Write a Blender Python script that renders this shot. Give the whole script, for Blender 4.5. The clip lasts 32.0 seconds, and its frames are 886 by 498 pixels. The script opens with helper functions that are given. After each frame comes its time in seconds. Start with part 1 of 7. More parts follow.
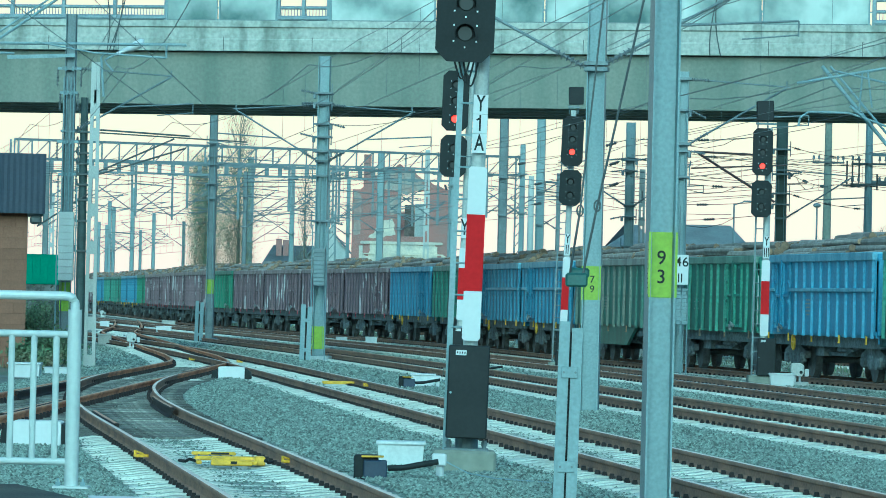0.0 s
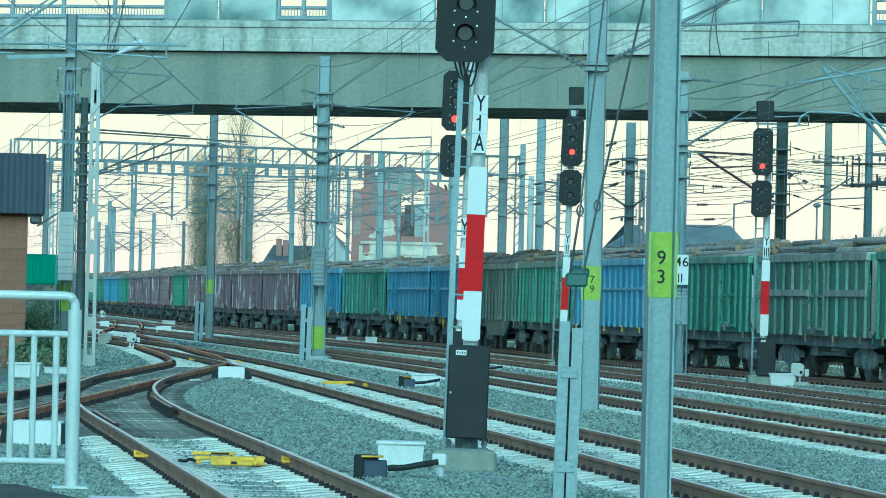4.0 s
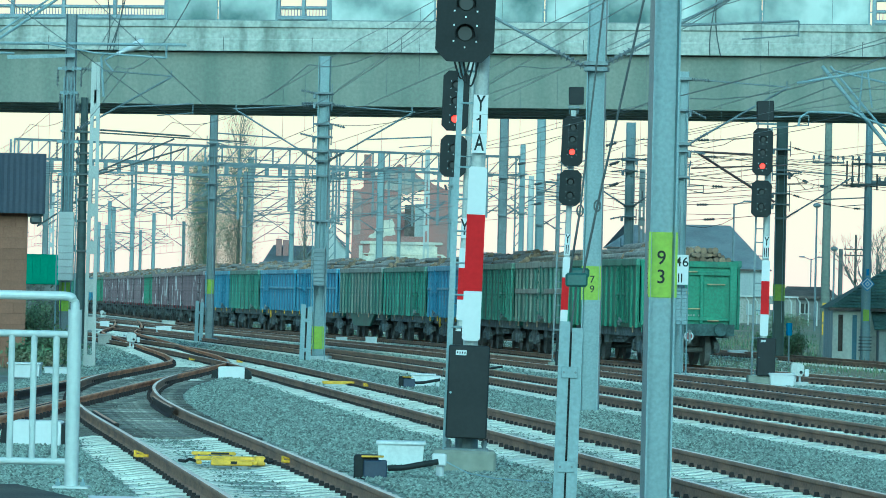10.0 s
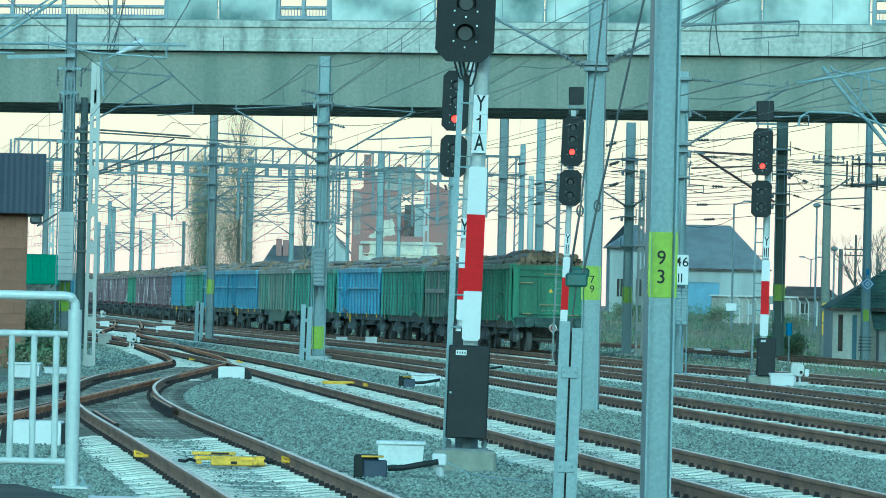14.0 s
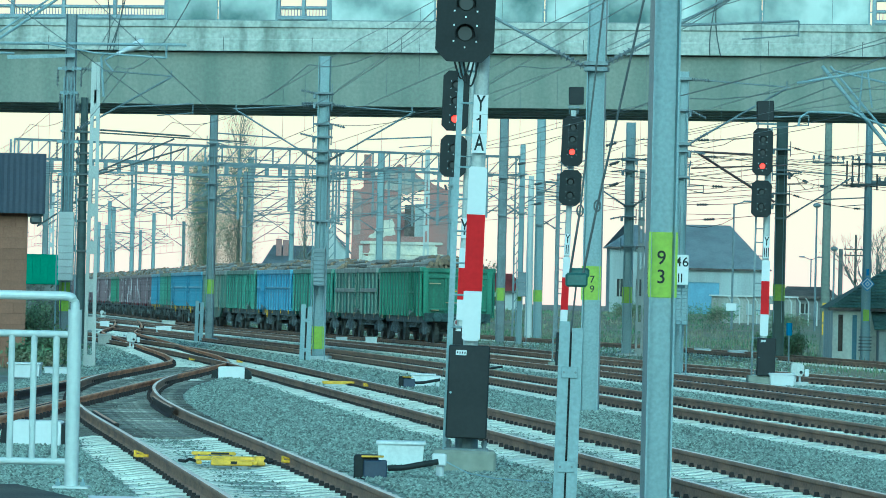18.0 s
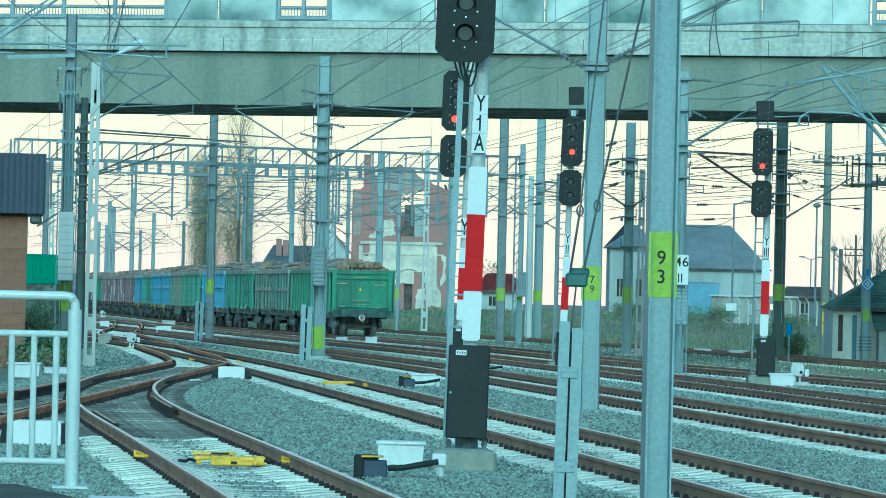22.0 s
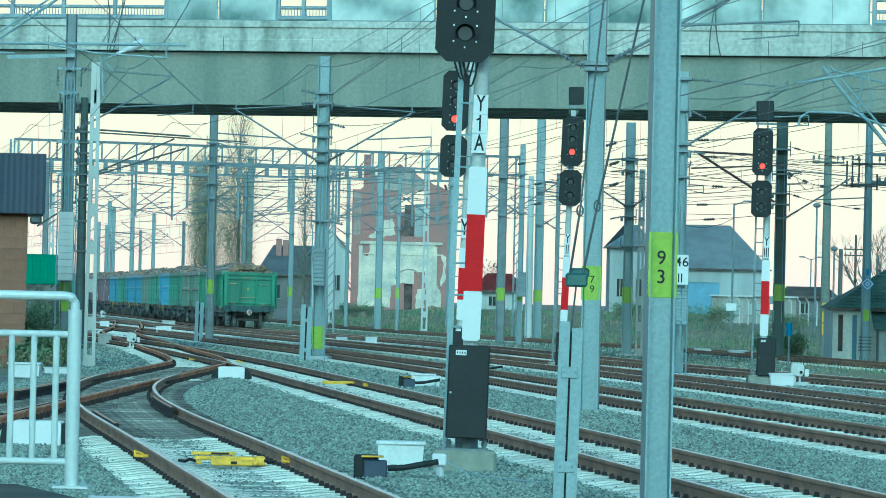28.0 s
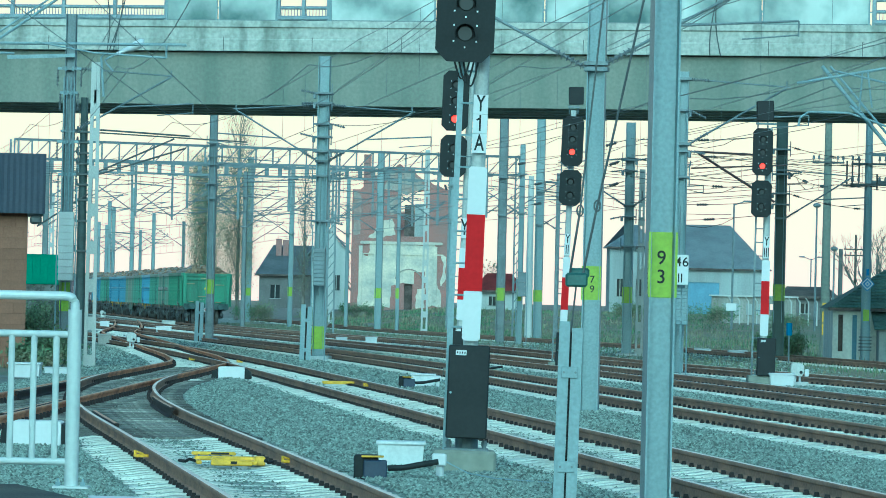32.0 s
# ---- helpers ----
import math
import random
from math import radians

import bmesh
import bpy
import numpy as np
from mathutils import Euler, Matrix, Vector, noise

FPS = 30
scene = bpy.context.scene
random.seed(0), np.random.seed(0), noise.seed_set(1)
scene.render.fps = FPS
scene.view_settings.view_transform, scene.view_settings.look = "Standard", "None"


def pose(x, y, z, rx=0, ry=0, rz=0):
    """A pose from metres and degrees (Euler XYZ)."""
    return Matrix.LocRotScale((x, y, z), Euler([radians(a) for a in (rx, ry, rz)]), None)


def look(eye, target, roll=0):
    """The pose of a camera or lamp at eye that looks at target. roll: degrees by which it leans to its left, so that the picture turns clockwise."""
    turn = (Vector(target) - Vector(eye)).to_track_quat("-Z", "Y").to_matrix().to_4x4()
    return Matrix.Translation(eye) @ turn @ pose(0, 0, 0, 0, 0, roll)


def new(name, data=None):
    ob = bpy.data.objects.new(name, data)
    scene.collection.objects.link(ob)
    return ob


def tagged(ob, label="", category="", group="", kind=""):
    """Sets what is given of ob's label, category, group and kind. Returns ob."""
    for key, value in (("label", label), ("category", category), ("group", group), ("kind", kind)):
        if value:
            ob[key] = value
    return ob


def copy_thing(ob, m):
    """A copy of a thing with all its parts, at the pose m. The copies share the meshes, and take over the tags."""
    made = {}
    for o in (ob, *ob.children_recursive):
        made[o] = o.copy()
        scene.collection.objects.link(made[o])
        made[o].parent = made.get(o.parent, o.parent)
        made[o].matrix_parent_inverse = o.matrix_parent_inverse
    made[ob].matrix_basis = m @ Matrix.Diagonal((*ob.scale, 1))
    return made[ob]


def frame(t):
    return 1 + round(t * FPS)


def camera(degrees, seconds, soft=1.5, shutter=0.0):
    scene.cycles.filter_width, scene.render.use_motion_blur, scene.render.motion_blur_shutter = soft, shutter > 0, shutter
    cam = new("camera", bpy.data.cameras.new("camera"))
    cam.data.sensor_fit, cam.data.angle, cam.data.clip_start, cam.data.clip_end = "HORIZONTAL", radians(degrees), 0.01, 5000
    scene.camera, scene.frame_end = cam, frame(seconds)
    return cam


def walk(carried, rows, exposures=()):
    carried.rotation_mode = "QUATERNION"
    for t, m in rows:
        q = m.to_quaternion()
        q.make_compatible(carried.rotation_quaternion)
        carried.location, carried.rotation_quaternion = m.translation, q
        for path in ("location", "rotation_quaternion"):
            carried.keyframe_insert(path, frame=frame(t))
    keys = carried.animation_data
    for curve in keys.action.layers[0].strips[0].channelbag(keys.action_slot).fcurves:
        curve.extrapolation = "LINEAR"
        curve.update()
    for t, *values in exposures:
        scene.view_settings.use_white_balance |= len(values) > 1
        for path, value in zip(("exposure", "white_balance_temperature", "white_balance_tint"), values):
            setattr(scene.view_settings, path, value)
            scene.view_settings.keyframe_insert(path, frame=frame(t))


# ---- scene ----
cam = camera(10.18, 32.0, soft=0.9)
EYE = (0.0, 0.0, 1.92)
VIEW = pose(*EYE, 90 + 0.599, 0, 0) @ pose(0, 0, 0, 0, 0, 1.3)
walk(cam, [(0, VIEW), (32, VIEW)], exposures=[(0, 0.0, 3750, -38), (32, 0.0, 3750, -38)])

# ---- light: overcast evening, the sun behind a thin veil low behind the camera ----
world = bpy.data.worlds.new("sky")
scene.world = world
world.use_nodes = True
wt = world.node_tree
wt.nodes.clear()
sky = wt.nodes.new("ShaderNodeTexSky")
sky.sky_type, sky.sun_disc = "NISHITA", False
sky.sun_elevation, sky.sun_rotation = radians(28), radians(183)
sky.air_density, sky.dust_density = 1.0, 3.0
bg = wt.nodes.new("ShaderNodeBackground")
bg.inputs["Strength"].default_value = 0.15
wo = wt.nodes.new("ShaderNodeOutputWorld")
wt.links.new(sky.outputs[0], bg.inputs[0])
wt.links.new(bg.outputs[0], wo.inputs[0])
sun = new("sun", bpy.data.lights.new("sun", "SUN"))
sun.data.energy, sun.data.angle, sun.data.color = 1.25, radians(40), (1.0, 0.93, 0.84)
sun.matrix_world = look((-8, -90, 82), (0, 60, 0))

# ---- materials ----
MATS = {}


def mat(name, col, rough=0.6, metal=0.0, var=0.25, scale=3.0, fine=40.0, bump=0.15, col2=None, streak=False, spread=0.0, emit=None, cut=(0.36, 0.62)):
    """A surface with stains at one scale, grain at a finer one, and relief."""
    if name in MATS:
        return MATS[name]
    m = bpy.data.materials.new(name)
    m.use_nodes = True
    nt = m.node_tree
    b = nt.nodes["Principled BSDF"]
    tc = nt.nodes.new("ShaderNodeTexCoord")
    mp = nt.nodes.new("ShaderNodeMapping")
    if streak:
        mp.inputs["Scale"].default_value = (1, 1, 0.12)
    nt.links.new(tc.outputs["Object"], mp.inputs[0])
    n1 = nt.nodes.new("ShaderNodeTexNoise")
    n1.inputs["Scale"].default_value, n1.inputs["Detail"].default_value = scale, 6
    n2 = nt.nodes.new("ShaderNodeTexNoise")
    n2.inputs["Scale"].default_value, n2.inputs["Detail"].default_value = fine, 3
    nt.links.new(mp.outputs[0], n1.inputs[0])
    nt.links.new(tc.outputs["Object"], n2.inputs[0])
    c2 = col2 or tuple(c * (1 - 1.6 * var) for c in col)
    ramp = nt.nodes.new("ShaderNodeValToRGB")
    ramp.color_ramp.elements[0].position, ramp.color_ramp.elements[1].position = cut
    ramp.color_ramp.elements[0].color = (*c2, 1)
    ramp.color_ramp.elements[1].color = (*col, 1)
    nt.links.new(n1.outputs[0], ramp.inputs[0])
    mr = nt.nodes.new("ShaderNodeMapRange")
    mr.inputs[1].default_value, mr.inputs[2].default_value = 0.3, 0.7
    mr.inputs[3].default_value, mr.inputs[4].default_value = 1 - var, 1 + var
    nt.links.new(n2.outputs[0], mr.inputs[0])
    value = mr.outputs[0]
    if spread > 0 and streak:
        # each piece has stains of its own
        od = nt.nodes.new("ShaderNodeObjectInfo")
        ad = nt.nodes.new("ShaderNodeVectorMath")
        ad.operation = "MULTIPLY_ADD"
        ad.inputs[1].default_value = (37, 23, 11)
        nt.links.new(od.outputs["Random"], ad.inputs[0])
        nt.links.new(tc.outputs["Object"], ad.inputs[2])
        nt.links.new(ad.outputs[0], mp.inputs[0])
    if spread:
        oi = nt.nodes.new("ShaderNodeNewGeometry" if spread < 0 else "ShaderNodeObjectInfo")
        m2 = nt.nodes.new("ShaderNodeMapRange")
        m2.inputs[3].default_value, m2.inputs[4].default_value = 1 - abs(spread), 1 + abs(spread)
        nt.links.new(oi.outputs["Random Per Island" if spread < 0 else "Random"], m2.inputs[0])
        mm = nt.nodes.new("ShaderNodeMath")
        mm.operation = "MULTIPLY"
        nt.links.new(value, mm.inputs[0])
        nt.links.new(m2.outputs[0], mm.inputs[1])
        value = mm.outputs[0]
    vm = nt.nodes.new("ShaderNodeVectorMath")
    vm.operation = "SCALE"
    nt.links.new(ramp.outputs[0], vm.inputs[0])
    nt.links.new(value, vm.inputs["Scale"])
    nt.links.new(vm.outputs[0], b.inputs["Base Color"])
    b.inputs["Roughness"].default_value, b.inputs["Metallic"].default_value = rough, metal
    if bump:
        bp = nt.nodes.new("ShaderNodeBump")
        bp.inputs["Strength"].default_value, bp.inputs["Distance"].default_value = bump, 0.02
        nt.links.new(n2.outputs[0], bp.inputs["Height"])
        nt.links.new(bp.outputs[0], b.inputs["Normal"])
    if emit:
        b.inputs["Emission Color"].default_value, b.inputs["Emission Strength"].default_value = (*emit[0], 1), emit[1]
    MATS[name] = m
    return m


CONCRETE = mat("concrete", (0.245, 0.248, 0.198), 0.85, var=0.12, scale=0.8, fine=9, col2=(0.165, 0.182, 0.145), streak=True, cut=(0.3, 0.62), bump=0.25)
CONCRETE_PALE = mat("pale_concrete", (0.43, 0.43, 0.375), 0.85, var=0.2, scale=1.3, fine=7, col2=(0.23, 0.245, 0.205), streak=True, cut=(0.34, 0.5), bump=0.3)
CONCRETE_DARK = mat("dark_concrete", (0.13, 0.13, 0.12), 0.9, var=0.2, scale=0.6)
POST = mat("post_concrete", (0.50, 0.50, 0.46), 0.85, var=0.12, scale=2.5, fine=30, streak=True)
GALV = mat("galvanised_steel", (0.275, 0.325, 0.33), 0.5, 0.15, var=0.12, scale=2.2, fine=26, col2=(0.22, 0.27, 0.28), bump=0.05, streak=True)
GALV_DULL = mat("dull_galvanised_steel", (0.21, 0.235, 0.24), 0.6, 0.3, var=0.15, scale=2.0, fine=20, bump=0.05)
STEEL_DARK = mat("dark_steel", (0.10, 0.105, 0.10), 0.6, 0.2, var=0.2, bump=0.05)
WIRE = mat("wire", (0.08, 0.085, 0.085), 0.6, 0.3, var=0.1, bump=0)
WIRE_PALE = mat("weathered_wire", (0.2, 0.21, 0.21), 0.6, 0.3, var=0.1, bump=0)
BALLAST = mat("ballast", (0.285, 0.31, 0.242), 0.95, var=0.62, scale=0.9, fine=26, bump=0.9, col2=(0.2, 0.195, 0.18))
STONE = mat("ballast_stone", (0.325, 0.352, 0.275), 0.9, var=0.2, scale=3, fine=60, bump=0.1, spread=-0.62)
SOIL = mat("soil_and_ballast", (0.2, 0.19, 0.165), 0.95, var=0.35, scale=0.25, fine=9, bump=0.8, col2=(0.13, 0.125, 0.1))
GRASS_GROUND = mat("dry_grass_ground", (0.15, 0.165, 0.095), 0.95, var=0.3, scale=0.3, fine=8, bump=0.8, col2=(0.20, 0.165, 0.115))
RUST = mat("rusty_rail", (0.315, 0.192, 0.115), 0.85, 0.0, var=0.25, scale=1.2, fine=30, col2=(0.2, 0.13, 0.085))
RUSTY = mat("orange_rusty_rail", (0.60, 0.285, 0.13), 0.85, 0.0, var=0.25, scale=1.2, fine=30, col2=(0.32, 0.14, 0.065))
RAILTOP = mat("worn_railhead", (0.76, 0.66, 0.55), 0.4, 0.2, var=0.12, scale=2, fine=20, bump=0.03)
RAILTOP_RUST = mat("rusted_railhead", (0.50, 0.30, 0.17), 0.6, 0.1, var=0.2, scale=2, fine=20, bump=0.05)
CLIP = mat("rail_clip", (0.024, 0.018, 0.016), 0.9, 0.0, var=0.3, bump=0.1)
SLEEPER = mat("concrete_sleeper", (0.62, 0.615, 0.52), 0.85, var=0.15, scale=2.0, fine=35, col2=(0.46, 0.45, 0.385), spread=0.15)
WOOD_SLEEPER = mat("wooden_sleeper", (0.245, 0.235, 0.19), 0.85, var=0.4, scale=4, fine=30, spread=0.4)
WHITE = mat("white_paint", (0.60, 0.60, 0.58), 0.45, var=0.025, scale=3, fine=20, bump=0.04)
GREYBOX = mat("grey_plastic", (0.66, 0.67, 0.64), 0.5, var=0.07, scale=4, fine=25, bump=0.04)
BLACK = mat("black_paint", (0.011, 0.013, 0.012), 0.75, var=0.2, scale=3, fine=30, bump=0.04)
BLACKBOX = mat("black_cabinet_paint", (0.013, 0.0145, 0.014), 0.7, var=0.2, scale=1.5, fine=25, bump=0.05)
RED = mat("red_paint", (0.40, 0.004, 0.009), 0.6, var=0.08, scale=3, fine=20, bump=0.03)
RED.node_tree.nodes["Principled BSDF"].inputs["Specular IOR Level"].default_value = 0.15
LIME = mat("lime_paint", (0.335, 0.44, 0.026), 0.5, var=0.08, scale=5, fine=20, bump=0.04)
YELLOW = mat("yellow_paint", (0.72, 0.46, 0.02), 0.5, var=0.15, scale=6, fine=30, bump=0.05)
LENS = mat("dark_glass_lens", (0.008, 0.01, 0.01), 0.45, var=0.1, bump=0)
REDLAMP = mat("lit_red_lamp", (0.6, 0.01, 0.01), 0.3, var=0.02, bump=0, emit=((1.0, 0.012, 0.004), 3.2))
GLASSBULB = mat("white_marker", (0.85, 0.85, 0.82), 0.4, var=0.02, bump=0)
INSUL = mat("grey_insulator", (0.16, 0.17, 0.17), 0.35, var=0.1, bump=0)
BARK = mat("bark", (0.24, 0.22, 0.18), 0.9, var=0.3, scale=5, fine=30, bump=0.5)
WOODPOLE = mat("tarred_wood_pole", (0.085, 0.075, 0.06), 0.85, var=0.3, scale=3, fine=25, bump=0.3, streak=True)


# ---- mesh helpers ----
def box(bm, x, y, z, sx, sy, sz, rz=0.0, tilt=None, bevel=0.0):
    m = Matrix.Translation((x, y, z)) @ Matrix.Rotation(rz, 4, "Z")
    if tilt is not None:
        m = m @ tilt
    m = m @ Matrix.Diagonal((sx, sy, sz, 1))
    out = bmesh.ops.create_cube(bm, size=1, matrix=m)
    if bevel:
        edges = {e for v in out["verts"] for e in v.link_edges}
        bmesh.ops.bevel(bm, geom=list(edges), offset=bevel, segments=1, affect="EDGES")


def rod(bm, p, q, r, r2=None, seg=8, caps=True):
    p, q = Vector(p), Vector(q)
    d = q - p
    m = Matrix.Translation((p + q) / 2) @ d.to_track_quat("Z", "Y").to_matrix().to_4x4()
    bmesh.ops.create_cone(bm, cap_ends=caps, segments=seg, radius1=r, radius2=r if r2 is None else r2, depth=d.length, matrix=m)


def bar(bm, p, q, w, h, up=(0, 0, 1)):
    """A rectangular bar from p to q."""
    p, q = Vector(p), Vector(q)
    d = (q - p)
    z = d.normalized()
    x = Vector(up).cross(z)
    x = x.normalized() if x.length > 1e-4 else Vector((1, 0, 0))
    y = z.cross(x)
    m = Matrix((x, y, z)).transposed().to_4x4()
    m.translation = (p + q) / 2
    bmesh.ops.create_cube(bm, size=1, matrix=m @ Matrix.Diagonal((w, h, d.length, 1)))


def tube(bm, pts, r, seg=6):
    """A tube through points; its radius is a number or follows y."""
    pts = [Vector(p) for p in pts]
    rings = []
    for i, p in enumerate(pts):
        k = r(p.y) if callable(r) else r
        d = (pts[min(i + 1, len(pts) - 1)] - pts[max(i - 1, 0)]).normalized()
        side = d.cross(Vector((0, 0, 1)) if abs(d.z) < 0.9 else Vector((0, 1, 0))).normalized()
        up = side.cross(d)
        rings.append([p + side * (k * math.cos(6.28319 * j / seg)) + up * (k * math.sin(6.28319 * j / seg)) for j in range(seg)])
    loft(bm, rings, close=True)


def loft(bm, rings, close=False):
    """Faces between successive rings of equal length."""
    vs = [[bm.verts.new(p) for p in ring] for ring in rings]
    n = len(vs[0])
    for a, b in zip(vs, vs[1:]):
        for i in range(n if close else n - 1):
            bm.faces.new((a[i], a[(i + 1) % n], b[(i + 1) % n], b[i]))
    if close:
        bm.faces.new(vs[0][::-1])
        bm.faces.new(vs[-1])
    return vs


def prism(bm, outline, y0, y1, axis="Y"):
    """An outline in x and z drawn out along y (or in y and z along x)."""
    f = (lambda a, b, c: (a, c, b)) if axis == "Y" else (lambda a, b, c: (c, a, b))
    loft(bm, [[f(a, b, y0) for a, b in outline], [f(a, b, y1) for a, b in outline]], close=True)
    bmesh.ops.recalc_face_normals(bm, faces=bm.faces[:])


def part(name, bm, material, parent=None, label="", smooth=False):
    me = bpy.data.meshes.new(name)
    bm.to_mesh(me)
    bm.free()
    me.materials.append(material)
    if smooth:
        for p in me.polygons:
            p.use_smooth = True
    ob = new(name, me)
    if parent is not None:
        ob.parent = parent
    if label:
        ob["label"] = label
    return ob


def thing(name, m, label, category, group=""):
    ob = new(name)
    ob.matrix_basis = m
    ob.empty_display_size = 0.2
    return tagged(ob, label, category, group)


def setting(name, bm, material, label="", category="", smooth=False):
    ob = part(name, bm, material, None, label, smooth)
    return tagged(ob, label, category or name.replace("_", " "), kind="structure")


def raw(name, verts, faces, material, parent=None, smooth=False):
    me = bpy.data.meshes.new(name)
    me.from_pydata(verts, [], faces)
    me.materials.append(material)
    if smooth:
        me.polygons.foreach_set("use_smooth", [True] * len(me.polygons))
    ob = new(name, me)
    if parent is not None:
        ob.parent = parent
    return ob


def text(name, body, size, m, material, parent, bold=0.0):
    cu = bpy.data.curves.new(name, "FONT")
    cu.body, cu.size, cu.align_x, cu.align_y, cu.extrude, cu.offset = body, size, "CENTER", "CENTER", 0.002, bold
    tmp = bpy.data.objects.new(name, cu)
    me = bpy.data.meshes.new_from_object(tmp)
    bpy.data.objects.remove(tmp)
    me.materials.append(material)
    ob = new(name, me)
    ob.matrix_basis = m
    ob.parent = parent
    return ob


# ---- the lines of the tracks: x as a function of the distance y ----
def yard(y):
    """Sideways run of the parallel yard tracks: straight, then bending left."""
    d = y * 0.9545
    if d < 110:
        return -0.104 * (d - 91)
    if d < 180:
        u = d - 110
        return -1.976 - 0.104 * u - 0.041 * u * u / 140
    return -10.691 - 0.145 * (d - 180)


def smooth_line(knots):
    """A smooth curve x(y) through a few knots (y, x)."""
    ys = np.array([k[0] for k in knots], float)
    xs = np.array([k[1] for k in knots], float)
    m = np.gradient(xs, ys)

    def f(y):
        i = int(np.clip(np.searchsorted(ys, y) - 1, 0, len(ys) - 2))
        h = ys[i + 1] - ys[i]
        if y < ys[0]:
            return float(xs[0] + m[0] * (y - ys[0]))
        if y > ys[-1]:
            return float(xs[-1] + m[-1] * (y - ys[-1]))
        t = (y - ys[i]) / h
        return float((2 * t**3 - 3 * t**2 + 1) * xs[i] + (t**3 - 2 * t**2 + t) * h * m[i] + (3 * t**2 - 2 * t**3) * xs[i + 1] + (t**3 - t**2) * h * m[i + 1])
    return f


LINE_B = lambda y: -1.37 + yard(y)
LINE_C = lambda y: 3.70 + yard(y)
LINE_D = lambda y: 8.33 + yard(y)
LINE_E = smooth_line([(60, 18.6), (100, 13.5), (130.4, 9.5), (144.6, 7.3), (155.3, 5.85), (175, 3.75), (194.5, 1.6), (208.8, -0.25), (223, -2.4), (237.3, -4.8), (255.1, -7.75), (273, -10.5), (287.2, -12.5), (302, -14.3), (315, -15.77), (330, -17.31), (350, -19.31), (375, -21.88), (400, -24.61), (430, -28.16), (470, -33.42), (520, -40.9)])
LINE_T = smooth_line([(55, -6.85), (75, -6.75), (100, -6.55), (120, -6.35), (131, -6.35), (140, -6.9), (150, -7.75), (160, -8.7), (190, -11.4), (218, -14.0), (229, -14.85), (240, -15.45), (252, -16.0), (300, -18.9), (340, -21.6)])
LINE_A = smooth_line([(30, 0.35), (42, -0.95), (60, -2.95), (75, -4.62), (85, -5.55), (94, -6.15), (104, -6.45), (115, -6.4)])
RAILZ = 0.20

# ---- ground ----
def rise(x, y):
    """The land beyond the yard climbs a little towards the houses."""
    t = min(max((y - 262) / 110, 0), 1)
    side = min(max((x - (LINE_E(min(y, 420)) + 11)) / 10, 0), 1)
    return 1.25 * t * t * (3 - 2 * t) * side


def ground():
    bm = bmesh.new()
    xs = [-900, -400, -200, -120, -80] + [-60 + 4 * i for i in range(31)] + [80, 120, 200, 400, 900]
    ys = [-200, -60, 0] + [20 + 10 * i for i in range(50)] + [560, 640, 800, 1200, 2000, 3600]
    grid = [[bm.verts.new((x, y, rise(x, y) - 0.06 + 0.03 * noise.noise((x * 0.2, y * 0.1, 0)))) for x in xs] for y in ys]
    for a, b in zip(grid, grid[1:]):
        for i in range(len(xs) - 1):
            bm.faces.new((a[i], a[i + 1], b[i + 1], b[i]))
    setting("ground", bm, SOIL, "brown soil with dry grass and gravel round the yard", "ground", True)
    # the ballast bed of the yard
    bm = bmesh.new()
    rows = []
    for i in range(95):
        y = 18 + 4.5 * i
        l, r = min(-9.0, LINE_B(y) - 6.5) + 0.4 * noise.noise((0, y * 0.1, 5)), LINE_E(y) + 12.5 + 0.9 * noise.noise((3, y * 0.1, 5))
        n = 24
        rows.append([(l + (r - l) * k / n, y, (0.0 if 0 < k < n else -0.12) + 0.012 * noise.noise((k * 0.9, y * 0.7, 2))) for k in range(n + 1)])
    loft(bm, rows)
    bmesh.ops.recalc_face_normals(bm, faces=bm.faces[:])
    setting("ballast_bed", bm, BALLAST, "grey crushed stone ballast of the railway yard", "ballast", True)
    # the weedy verge beyond the last track
    bm = bmesh.new()
    rows = []
    for i in range(60):
        y = 150 + 5 * i
        l = LINE_E(min(y, 420)) + 12 + 1.2 * noise.noise((0, y * 0.07, 9))
        rows.append([(l + k * 6, y, rise(l + k * 6, y) + (0.03 if k else -0.08) + 0.15 * abs(noise.noise((k * 3, y * 0.2, 7)))) for k in range(12)])
    loft(bm, rows)
    bmesh.ops.recalc_face_normals(bm, faces=bm.faces[:])
    setting("grass_verge", bm, GRASS_GROUND, "rough verge of dry grass and weeds", "grass", True)
    # the weedy strip between the train's track and the outer siding
    bm = bmesh.new()
    rows = []
    for i in range(64):
        y = 84 + 4.2 * i
        a, b = 2.3 + 0.5 * noise.noise((0, y * 0.15, 4)), 8.3 + 0.5 * noise.noise((5, y * 0.15, 4))
        rows.append([(LINE_E(y) + a + (b - a) * k / 7, y, (-0.03 if k in (0, 7) else 0.035) + 0.03 * noise.noise((k * 1.3, y * 0.4, 6))) for k in range(8)])
    loft(bm, rows)
    bmesh.ops.recalc_face_normals(bm, faces=bm.faces[:])
    setting("grass_strip", bm, GRASS_GROUND, "strip of weeds and dry grass between two tracks", "grass", True)


